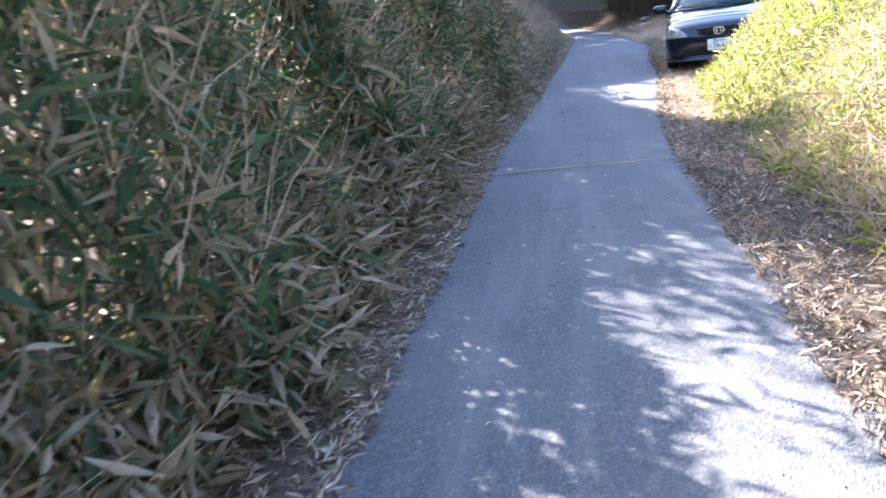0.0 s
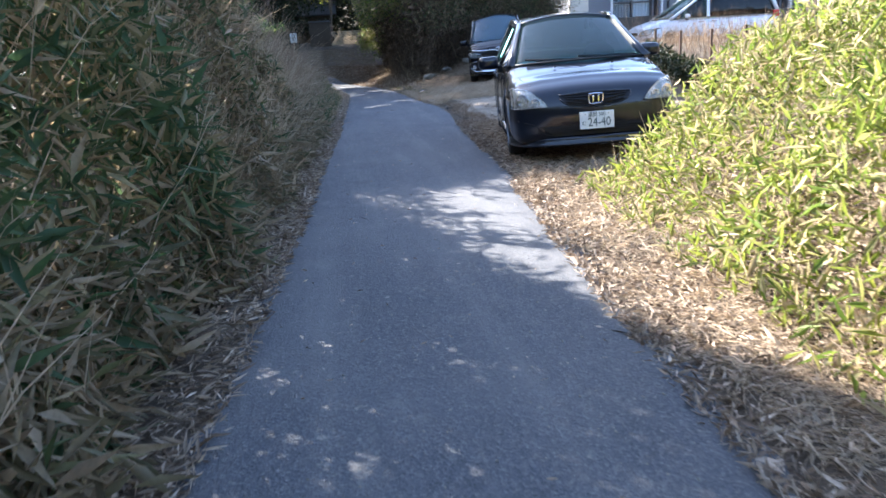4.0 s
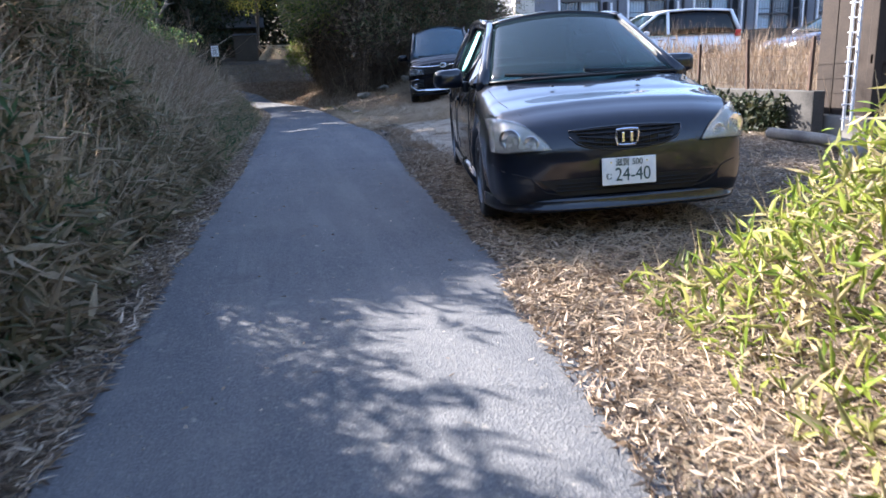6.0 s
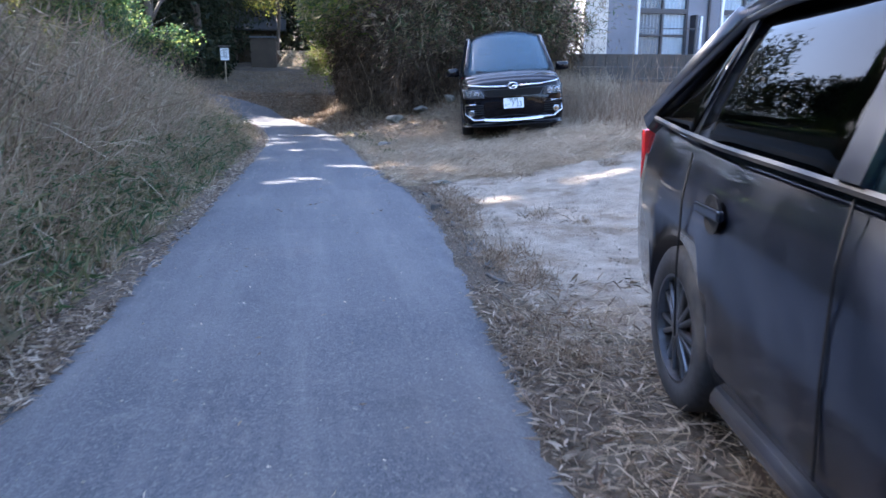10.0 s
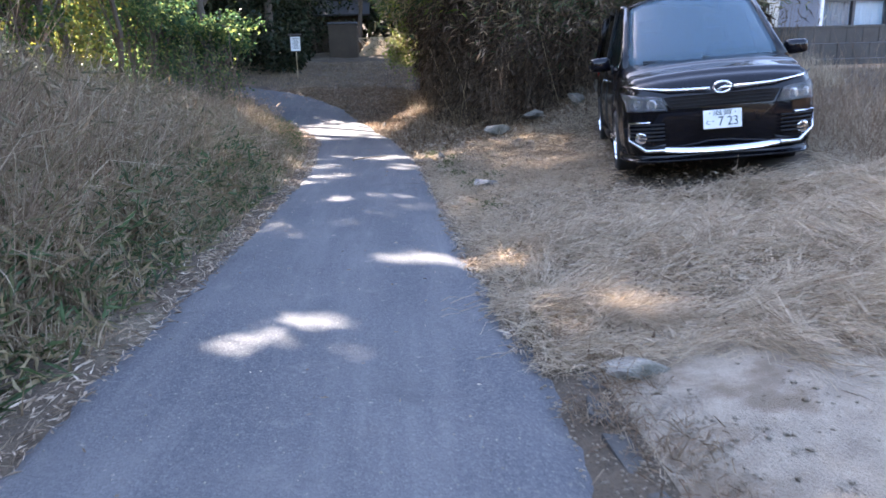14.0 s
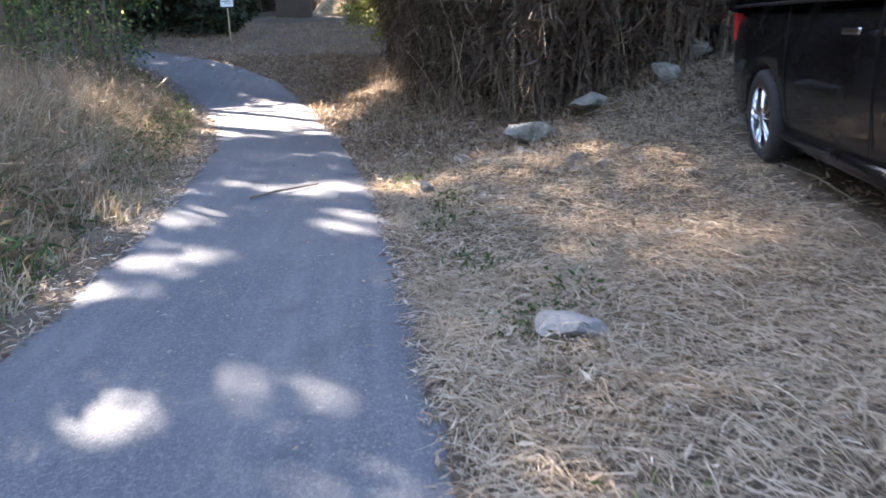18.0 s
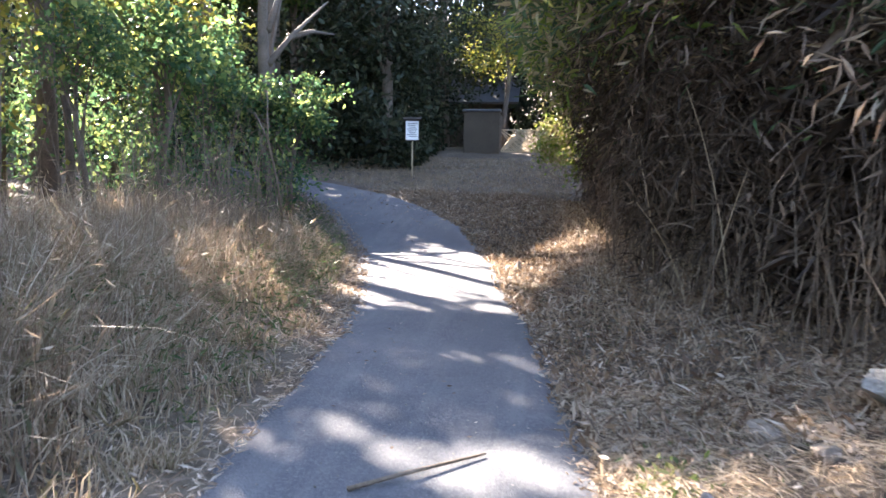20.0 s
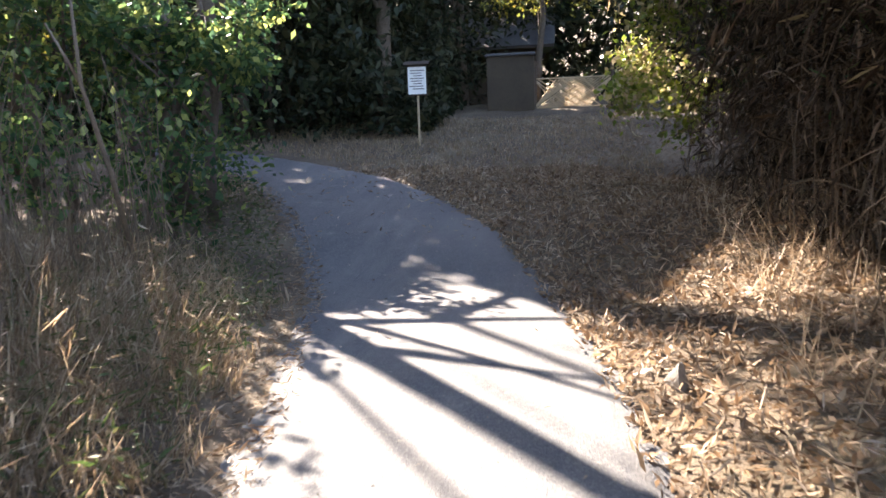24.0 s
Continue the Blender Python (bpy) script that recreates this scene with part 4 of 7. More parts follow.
raw("cane_grass", V, F, M_RUSTY, "tall dry cane grass in clumps on the bank", "grass")
# pale broken stalks lying over the grass
n = 420
x, y = band(n, 11, 34, 0.3, 2.4, -1)
P = on_land(x, y)
P[:, 2] += RNG.uniform(0.15, 0.8, n) * lerp(y, (11, 24, 34), (1, 0.9, 0.6))
V, F = blades(P, RNG.normal(size=(n, 3)) * (1, 1, 0.5) + (0.3, -0.2, 0.2), RNG.uniform(0.3, 0.8, n), RNG.uniform(0.002, 0.0038, n), RNG.uniform(0.1, 0.9, n))
raw("dry_stalks", V, F, M_STRAW, "bleached broken stalks lying across the bank grass", "stalks")
n = 19000
x, y = band(n, 10.5, 29, 0.4, 3.4, -1)
P = on_land(x, y)
P[:, 2] += RNG.uniform(0.1, 1.6, n) * lerp(y, (10, 16, 22, 26, 29), (1.0, 0.95, 0.85, 0.6, 0.35)) * smooth01((road_left(y) - 0.3 - x) / 1.1)
L = RNG.uniform(0.08, 0.24, n)
V, F = leaves(P, RNG.normal(size=(n, 3)) + (0.5, -0.3, 0), L, L * RNG.uniform(0.022, 0.045, n))
raw("cane_grass_leaves", V, F, M_SASA_DRY, "drooping grey-green leaves of the cane grass", "grass")

# brown upright stems crowding behind the grass by the bend
rods = []
for i in range(320):
    y = RNG.uniform(32.5, 38.2)
    x = float(road_left(y)) - RNG.uniform(1.0, 3.6)
    pts, rad = cane(x, y, RNG.uniform(0.8, 2.3), (RNG.normal(0, 0.12), RNG.normal(0, 0.12)), (RNG.normal(0, 0.2), RNG.normal(0, 0.2)), RNG.uniform(0.003, 0.007))
    rods.append((pts, rad))
V, F = many_tubes(rods)
raw("dry_stems", V, F, M_CANE, "brown upright stems crowding behind the bank grass", "stems", smooth=True)

# green leaves low along the foot of the bank
n = 5000
x, y = band(n, 13, 27, 0.15, 0.8, -1)
P = on_land(x, y)
P[:, 2] += RNG.uniform(0.02, 0.5, n) * smooth01((road_left(y) - 0.1 - x) / 0.5)
L = RNG.uniform(0.07, 0.18, n)
V, F = leaves(P, RNG.normal(size=(n, 3)) + (0.5, -0.3, 0.1), L, L * RNG.uniform(0.05, 0.09, n))
raw("bamboo_grass", V, F, M_SASA, "low green bamboo grass along the foot of the bank", "bamboo grass")

# the thicket's leafy roof, leaning out over its edge
n = 66000
y = RNG.uniform(29.8, 43, n)
x = thicket_edge(y) - lerp(y, (29.4, 31, 33, 40, 43), (0.5, 1.0, 1.3, 1.1, 1.0)) + 7.6 * RNG.random(n) ** 1.15
x = np.where(x > 7.5, 7.5 - (x - 7.5) * 0.8, x)
z = land(x, y) + lerp(x - thicket_edge(y), (-2.2, 0, 1.5, 6), (3.9, 3.4, 3.6, 4.4)) + RNG.normal(0, 0.4, n) + 0.3 * np.sin(y * 1.3)
L = RNG.uniform(0.14, 0.26, n)
V, F = leaves(np.stack([x, y, z], -1), RNG.normal(size=(n, 3)) * (1, 1, 0.5) + (-0.3, -0.3, -0.4), L, L * RNG.uniform(0.07, 0.12, n))
top_ = np.arange(n) % 5 < 2
V = V.reshape(n, 4, 3)
for pick, m in ((top_, M_SASA_SUN), (~top_, M_SASA)):
    raw("green_bamboo_leaves", V[pick], F[:int(pick.sum()) * 2], m, "bamboo leaves arching over the edge of the thicket", "bamboo leaves")
# sprays of long pale leaves hanging from the overhanging top
sp, sd = [], []
for i in range(170):
    if i < 158:
        x, y = RNG.uniform(2.0, 8.0), RNG.uniform(29.0, 29.9)
        way_ = np.array([RNG.normal(-0.1, 0.4), -0.5, -0.5])
    else:
        y = RNG.uniform(30, 39)
        x = float(thicket_edge(y)) - RNG.uniform(0.2, 0.75)
        way_ = np.array([-0.5, RNG.normal(-0.2, 0.4), -0.5])
    z = float(land(x, y)) + RNG.uniform(1.5, 3.0)
    for j in range(9):
        sp.append(np.array([x, y, z]) + RNG.normal(size=3) * 0.06 + way_ * 0.05 * j)
        sd.append(way_ + RNG.normal(size=3) * 0.45)
L = RNG.uniform(0.1, 0.26, len(sp))
V, F = leaves(np.array(sp), np.array(sd), L, L * RNG.uniform(0.03, 0.055, len(sp)))
raw("bamboo_leaf_sprays", V, F, M_RUSTY, "sprays of long dry bamboo leaves hanging from the thicket", "bamboo leaves")
stems = []
for i in range(420):
    south = i < 260
    y = RNG.uniform(29.6, 30.3) if south else RNG.uniform(30.2, 38)
    x = RNG.uniform(2.4, 8.0) if south else float(thicket_edge(y)) + RNG.uniform(-0.1, 0.5)
    stems.append(cane(x, y, RNG.uniform(0.5, 1.7), (RNG.normal(0, 0.14), RNG.normal(-0.03, 0.14)), (RNG.normal(0, 0.12), RNG.normal(-0.1, 0.12)), RNG.uniform(0.004, 0.008)))
V, F = many_tubes([c for c in stems if in_place(c[0])])
raw("bamboo_canes", V, F, M_CANE, "upright dead stems crowding the foot of the thicket", "bamboo", smooth=True)
# a few long bare canes leaning out of the dark
lean = []
for i in range(16):
    y = RNG.uniform(29.6, 34)
    x = float(thicket_edge(y)) + RNG.uniform(-0.1, 0.4)
    pts, rad = cane(x, y, RNG.uniform(1.0, 2.0), (RNG.normal(-0.15, 0.15), RNG.normal(-0.2, 0.2)), (RNG.normal(-0.2, 0.2), RNG.normal(-0.2, 0.2)), RNG.uniform(0.004, 0.009))
    lean.append((pts, rad))
V, F = many_tubes([c for c in lean if in_place(c[0])])
raw("bamboo_canes", V, F, M_LATH, "pale bare canes leaning out of the thicket", "bamboo", smooth=True)

# grit and green tufts along the lane's edge past the parking patch
n = 2400
y = RNG.uniform(20.8, 31, n)
x = road_right(y) + RNG.exponential(0.16, n) - 0.04
pebbles("gravel", n, x, y, land(x, y) + 0.008, (0.003, 0.01), M_RUBBLE, "brown grit along the edge of the lane")
spots = np.array([(1.82, 25.62), (1.7, 26.4), (1.62, 27.3), (1.75, 27.9), (1.5, 28.8), (1.85, 24.2), (2.1, 25.9)])
k = RNG.integers(0, len(spots), 650)
x, y = spots[k, 0] + RNG.normal(0, 0.09, 650), spots[k, 1] + RNG.normal(0, 0.12, 650)
P = on_land(x, y)
P[:, 2] += RNG.uniform(0, 0.1, 650)
L = RNG.uniform(0.025, 0.06, 650)
V, F = leaves(P, RNG.normal(size=(650, 3)) + (0, 0, 0.6), L, L * RNG.uniform(0.1, 0.25, 650))
raw("low_weeds", V, F, M_GREENW, "small green weed tufts at the lane's edge", "weeds")


# ---- trees ----
# sun patches cut through the crowns by dropping leaves: centre on the ground and half widths
GAPS = [(2.25, 49.9, 1.1, 0.6), (3.6, 47.9, 1.2, 0.8), (3.4, 39.7, 0.7, 0.6), (2.75, 10.4, 0.8, 0.9), (1.6, 8.4, 1.6, 1.2), (0.16, 20.85, 0.28, 0.24), (0.45, 21.12, 0.34, 0.18), (0.72, 20.6, 0.16, 0.12), (1.05, 22.4, 0.45, 0.24), (1.7, 22.2, 0.4, 0.25), (2.4, 18.9, 0.36, 0.2), (3.85, 19.2, 0.6, 0.2), (2.2, 20.9, 0.5, 0.25), (-0.28, 29.1, 0.36, 0.26), (-0.2, 28.0, 0.46, 0.36), (0.85, 28.75, 0.5, 0.28), (1.03, 27.5, 0.26, 0.36), (0.1, 26.9, 0.3, 0.2), (1.5, 28.7, 0.4, 0.2),
        (-0.32, 24.9, 0.3, 0.18), (0.3, 25.0, 0.2, 0.2), (0.9, 25.2, 0.25, 0.12), (-0.3, 26.4, 0.25, 0.15), (0.3, 30.6, 0.5, 0.14), (0.5, 32.3, 0.3, 0.16), (-1.15, 33.5, 0.2, 0.5), (-0.8, 34.8, 0.5, 0.4), (0.0, 35.2, 1.0, 0.6), (0.35, 33.6, 0.2, 0.4), (-1.3, 36.3, 0.8, 0.3), (1.5, 36.2, 0.8, 0.6), (0.6, 36.3, 0.5, 0.25)]
# wider areas where crowns are thinned to let in broken sun
THIN = [(1.4, 27.6, 2.6, 3.2), (-1.1, 31.8, 0.6, 1.5), (0.4, 24.4, 1.6, 1.2)]
SUN_SHIFT = sun_way.xy / sun_way.z


def in_gap(P, x, y, z, wood=False):
    """Which leaves stand between the sun and one of the gaps' places."""
    gx_, gy_ = P[:, 0] + x - SUN_SHIFT.x * (P[:, 2] + z), P[:, 1] + y - SUN_SHIFT.y * (P[:, 2] + z)
    near_ = np.full(len(P), 9.0)
    for a, b, ra, rb in GAPS:
        near_ = np.minimum(near_, ((gx_ - a) / ra) ** 2 + ((gy_ - b) / rb) ** 2)
    if wood:
        return near_ < 1.3
    luck = np.random.default_rng(len(P)).random((2, len(P)))
    thin = np.zeros(len(P), bool)
    for a, b, ra, rb in THIN:
        thin |= ((gx_ - a) / ra) ** 2 + ((gy_ - b) / rb) ** 2 < 1
    return (near_ < 2.0 - 1.6 * luck[0]) | thin & (luck[1] < 0.66)


def tree(name, x, y, height, crown_r, crown_z, n_leaf, material, label, leaf=(0.08, 0.15), trunk=0.12, lean=(0, 0), limbs=9, clumps=60, squash=0.8, wide=0.42, tight=0.3, carve=True):
    """A trunk that forks into limbs and twigs, with leaves in clumps round the twig ends."""
    z0 = float(land(x, y)) - 0.05
    rng = np.random.default_rng(int(abs(x * 131 + y * 977)))
    root = thing(name, pose(x, y, z0), label, "tree", name.replace("_", " ") + "s")
    top = Vector((lean[0] * height, lean[1] * height, height * 0.8))
    mid = top * 0.5 + Vector((rng.normal(0, 0.12), rng.normal(0, 0.12), 0))
    spine = [Vector((0, 0, 0)), mid * 0.5 + Vector((rng.normal(0, 0.05), 0, 0)), mid, (mid + top) * 0.5 + Vector((0, rng.normal(0, 0.08), 0)), top]
    part("trunk", tube(spine, [trunk * 1.25, trunk, trunk * 0.8, trunk * 0.55, trunk * 0.25], 9), M_BARK, root, smooth=True)
    centre = np.array([top.x, top.y, crown_z])
    ends, bars = [], []
    C = unit(rng.normal(size=(clumps, 3))) * (rng.random((clumps, 1)) ** 0.4) * crown_r * (1, 1, squash) * rng.uniform(0.75, 1.1, (clumps, 1)) + centre
    for i in range(limbs):
        s = 0.35 + 0.6 * i / limbs
        a = spine[min(4, int(s * 4))].lerp(spine[min(4, int(s * 4) + 1)], s * 4 % 1)
        e = Vector(C[i * clumps // limbs])
        m = a.lerp(e, 0.5) + Vector((0, 0, 0.12 * crown_r))
        r = trunk * 0.5 * (1 - 0.5 * s)
        bars.append(([tuple(a), tuple(a.lerp(m, 0.5)), tuple(m), tuple(m.lerp(e, 0.5)), tuple(e)], [r, r * 0.8, r * 0.6, r * 0.4, r * 0.15]))
        for j in range(i * clumps // limbs, (i + 1) * clumps // limbs):
            c = Vector(C[j])
            b = m.lerp(e, rng.random())
            bars.append(([tuple(b), tuple(b.lerp(c, 0.5) + Vector((0, 0, 0.05))), tuple(c)], [r * 0.3, r * 0.2, r * 0.06]))
    bars = [b for k, b in enumerate(bars) if k == 0 or not in_gap(np.array(b[0]), x, y, z0, True).any()]
    V, F = many_tubes(bars, 5)
    raw("limb", V, F, M_BARK, "", "", "", root, True)
    k = rng.integers(0, clumps, n_leaf)
    spread_r = crown_r * tight
    P = C[k] + rng.normal(size=(n_leaf, 3)) * spread_r * (0.6, 0.6, 0.42)
    D = unit(P - C[k]) + rng.normal(size=(n_leaf, 3)) * 0.6 + (0, 0, -0.25)
    open_ = ~in_gap(P, x, y, z0) if carve else np.ones(n_leaf, bool)
    P, D = P[open_], D[open_]
    L = rng.uniform(*leaf, len(P))
    V, F = leaves(P, D, L, L * wide * rng.uniform(0.6, 1, len(P)))
    raw("crown", V, F, material, "", "", "", root)
    return root


# broad-leaved shrubs and trees where the lane bends
# forked limbs added to the bend tree to cast a branch shadow on the lane
SHADOW_FORKS = [((0, 0, 2.95), (0.2, 0.7, 3.6), (0.6, 2.0, 4.6)), ((0.2, 0.7, 3.6), (0.3, 1.7, 3.9), (0.4, 3.1, 4.1)), ((0, 0, 3.6), (0, 0.5, 4.3), (-0.05, 1.2, 5.2))]
bend_tree = tree("broadleaf_tree", -4.6, 39.8, 9.0, 1.5, 7.6, 5000, M_LEAF, "leafy broadleaf tree with a slender trunk at the bend", trunk=0.13, clumps=60)
for a, b, c in SHADOW_FORKS:
    part("limb", tube([a, b, c], [0.07, 0.05, 0.02], 7), M_BARK, bend_tree, smooth=True)
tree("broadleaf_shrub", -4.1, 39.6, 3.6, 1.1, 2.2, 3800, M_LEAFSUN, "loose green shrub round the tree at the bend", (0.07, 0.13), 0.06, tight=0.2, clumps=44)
tree("broadleaf_shrub", -5.7, 39.2, 4.0, 1.3, 2.4, 3600, M_LEAFSUN, "shrub with backlit yellow-green put into its leaf colour", (0.06, 0.12), 0.06, tight=0.2, clumps=44)
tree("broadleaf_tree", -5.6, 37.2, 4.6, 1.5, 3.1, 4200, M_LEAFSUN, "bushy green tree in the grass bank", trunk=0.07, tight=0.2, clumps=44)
tree("yellowing_tree", -7.6, 41.0, 5.2, 2.0, 3.6, 6000, M_LEAFY, "yellow-green tree lit from behind", trunk=0.1, clumps=60)
tree("broadleaf_shrub", -4.9, 34.4, 3.1, 1.0, 2.3, 2600, M_LEAFSUN, "loose shrub with small green leaves on the bank", (0.05, 0.1), 0.04, tight=0.2, clumps=34)
tree("yellowing_tree", -5.2, 31.2, 3.8, 1.3, 2.9, 3400, M_LEAFY, "slender tree with yellowing leaves", (0.06, 0.11), 0.05, tight=0.2, clumps=36)
tree("broadleaf_shrub", -3.9, 27.5, 2.6, 0.95, 1.9, 3000, M_LEAF, "green shrub above the dry grass", (0.06, 0.1), 0.05, tight=0.2, clumps=30)
tree("yellowing_tree", -0.8, 53.0, 6.4, 2.3, 3.9, 3400, M_GOLD, "yellow-leaved tree over the far gate", trunk=0.1, clumps=64, tight=0.17, squash=0.6, carve=False)
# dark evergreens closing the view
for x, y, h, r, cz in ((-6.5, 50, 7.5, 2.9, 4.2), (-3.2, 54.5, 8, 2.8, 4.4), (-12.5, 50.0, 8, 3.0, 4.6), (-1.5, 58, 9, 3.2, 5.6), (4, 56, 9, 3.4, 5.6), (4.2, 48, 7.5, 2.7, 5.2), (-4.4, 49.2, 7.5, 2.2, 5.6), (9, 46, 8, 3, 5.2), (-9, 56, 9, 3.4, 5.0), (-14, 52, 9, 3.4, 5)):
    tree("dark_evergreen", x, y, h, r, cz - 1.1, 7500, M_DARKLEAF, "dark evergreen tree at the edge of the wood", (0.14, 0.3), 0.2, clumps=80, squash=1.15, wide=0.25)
# taller shrubs and small trees along the crest of the grass bank
for x, y, h, r, cz, k, m in ((-4.3, 22.0, 3.4, 1.1, 2.6, 3600, M_LEAFY), (-4.6, 24.9, 4.0, 1.3, 3.2, 4200, M_LEAF), (-4.2, 28.9, 3.8, 1.2, 3.0, 3400, M_LEAFY), (-4.6, 32.4, 3.9, 1.25, 3.2, 2800, M_LEAFSUN), (-6.0, 35.6, 4.6, 1.5, 3.6, 3200, M_LEAFY), (-6.6, 29.5, 5.0, 1.7, 3.6, 6500, M_LEAF), (-6.8, 23.5, 5.0, 1.7, 3.6, 6500, M_LEAF), (-6.6, 18.6, 4.4, 1.5, 3.2, 5500, M_LEAF)):
    tree("crest_shrub", x, y, h, r, cz, k, m, "leafy olive-green shrub on the crest of the bank", (0.08, 0.15), 0.06, clumps=48)
for x, y, h, r, cz in ((-4.5, 30.4, 5.6, 1.6, 4.0), (-5.2, 26.6, 5.6, 1.7, 4.0)):
    tree("broadleaf_tree", x, y, h, r, cz, 6500, M_LEAF, "dense dark green broadleaf tree on the bank", (0.08, 0.16), 0.08, clumps=56, tight=0.24)
# trees on the bank above the lane, unseen crowns placed so their shade lies across it
for x, y, h, r, cz, k in ((-7.3, 20.6, 9.5, 1.6, 8.0, 6500), (-7.7, 24.6, 9.8, 1.6, 8.2, 6500), (-8.6, 23.0, 10, 2.2, 8.3, 8000), (-7.4, 26.2, 9.8, 2.1, 8.2, 6000), (-8.4, 29.4, 10, 2.1, 8.3, 4600), (-10.8, 24.6, 10, 2.3, 8, 6000),
                         (-6.3, 26.6, 13, 2.3, 11, 5200), (-8.0, 29.0, 13, 2.3, 11, 4600), (-5.6, 31.2, 13, 2.3, 11, 4600), (-8.2, 32.6, 13, 2.3, 11, 8000), (-5.9, 35.0, 13, 2.2, 11, 5000), (-8.4, 37.0, 13, 2.2, 11, 9000), (-10.2, 38.6, 13, 2.4, 11, 9000), (-11.4, 36.4, 13, 2.4, 11, 9000), (-10.4, 40.6, 13, 2.2, 11, 9000), (-8.5, 45.4, 13, 1.5, 11.2, 7000), (-6.3, 38.6, 13, 2.2, 11.2, 5000), (-8.8, 41.0, 13.2, 2.0, 11.2, 2300), (-7.2, 42.8, 13, 2.2, 11.2, 9500), (-9.5, 46.5, 7.8, 2.0, 6.1, 9000), (-7.0, 48.2, 8.4, 2.1, 6.8, 9000),
                         (-7.9, 40.6, 10.5, 1.6, 9.0, 5000), (-10.0, 34.0, 13, 2.2, 11, 9000), (-7.4, 47.6, 8.6, 2.0, 6.6, 6500)):
    tree("bank_tree", x, y, h, r, cz, k, M_LEAF, "tall broadleaf tree on the bank, its unseen crown placed to shade the lane", (0.13, 0.22), 0.12, clumps=46, tight=0.21)

# very tall trees added for their unseen crowns, which shade the lot's weeds
for x, y in ((-8.7, 42.2), (-6.6, 44.6), (-10.6, 41.0)):
    tree("bank_tree", x, y, 18.5, 2.9, 16.2, 9000, M_LEAF, "very tall broadleaf tree with unseen crown, added to shade the lot", (0.16, 0.26), 0.16, clumps=60, tight=0.24)

# tall evergreens added beyond the bend, crowns unseen, to keep the sun off the thicket
for x, y, lean in ((-7.3, 47.6, (-0.06, -0.1)), (-7.0, 49.6, (-0.075, -0.045)), (-7.6, 52.0, (-0.045, -0.01)), (-7.0, 54.6, (-0.06, 0.0))):
    tree("tall_evergreen", x, y, 17, 2.4, 13.3, 13000, M_DARKLEAF, "tall evergreen with unseen crown, added to shade the thicket", (0.2, 0.4), 0.16, lean, clumps=70, squash=1.0, wide=0.3, tight=0.34)


def woods(name, n, xr, yr, zr, label, size=(0.28, 0.55)):
    x, y = RNG.uniform(*xr, n), RNG.uniform(*yr, n)
    h = zr[1] + 1.3 * np.sin(x * 0.7) + 0.9 * np.sin(y * 0.9 + x * 0.4)
    z = land(x, y) + zr[0] + (h - zr[0]) * RNG.random(n)
    P = np.stack([x, y, z], -1)
    P = P[~in_gap(P, 0, 0, 0, True)]
    n = len(P)
    L = RNG.uniform(*size, n)
    V, F = leaves(P, RNG.normal(size=(n, 3)) + (0, -0.3, -0.2), L, L * RNG.uniform(0.12, 0.26, n))
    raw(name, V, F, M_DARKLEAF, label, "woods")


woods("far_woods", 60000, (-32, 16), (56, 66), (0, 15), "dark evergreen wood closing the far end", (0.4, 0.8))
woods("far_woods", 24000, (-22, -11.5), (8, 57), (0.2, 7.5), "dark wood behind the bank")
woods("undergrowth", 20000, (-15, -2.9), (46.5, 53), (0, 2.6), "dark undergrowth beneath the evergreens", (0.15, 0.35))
# added behind the camera, unseen; it only screens the low sky
woods("far_woods", 10000, (-16, 16), (-24, -13), (0, 9), "unseen dark wood added behind the start of the lane", (0.4, 0.7))
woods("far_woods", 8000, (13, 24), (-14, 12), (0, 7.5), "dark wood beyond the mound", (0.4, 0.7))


def bushes(name, spots, n, material, label):
    """Leaves of low bushes reaching down to the ground, in clumps."""
    C = np.array([(x, y, float(land(x, y)) + z) for x, y, z, r in spots])
    R = np.array([r for *_, r in spots])
    k = RNG.integers(0, len(C), n)
    P = C[k] + RNG.normal(size=(n, 3)) * R[k][:, None] * (0.5, 0.5, 0.55)
    P[:, 2] = np.maximum(P[:, 2], land(P[:, 0], P[:, 1]) + 0.05)
    L = RNG.uniform(0.06, 0.14, n)
    V, F = leaves(P, RNG.normal(size=(n, 3)) + (0.2, -0.3, -0.1), L, L * RNG.uniform(0.18, 0.36, n))
    raw(name, V, F, material, label, "bushes")


bushes("low_bushes", [(-4.0, 38.4, 0.9, 0.7), (-4.8, 37.4, 1.0, 0.8), (-5.6, 36.4, 1.1, 0.8), (-4.6, 40.6, 0.8, 0.7), (-6.4, 38.6, 1.2, 0.9), (-5.4, 40.2, 1.3, 0.9), (-7.2, 36.8, 1.4, 1.0), (-6.6, 34.6, 1.3, 0.9), (-7.8, 39.4, 1.6, 1.1), (-9.0, 37.6, 1.6, 1.2)], 9000, M_LEAFSUN, "bushes along the bend with backlit tones put into their colour")
bushes("bamboo_bush", [(1.15, 42.2, 1.5, 0.42), (1.35, 41.2, 2.2, 0.55), (1.0, 43.0, 1.1, 0.36), (1.25, 40.4, 2.8, 0.5), (1.6, 41.6, 1.0, 0.5)], 3600, M_SASA_SUN, "bright yellow-green bamboo leaves at the end of the thicket")
bushes("low_bushes", [(-4.6, 30.6, 1.0, 0.7), (-5.2, 27.0, 1.2, 0.8), (-5.0, 22.8, 1.2, 0.8), (-5.6, 25.0, 1.6, 0.9), (-5.4, 32.6, 1.5, 0.9), (-6.2, 20.2, 1.6, 1.0), (-6.2, 29.0, 1.8, 1.0)], 9000, M_LEAFY, "olive-green bushes behind the grass bank")


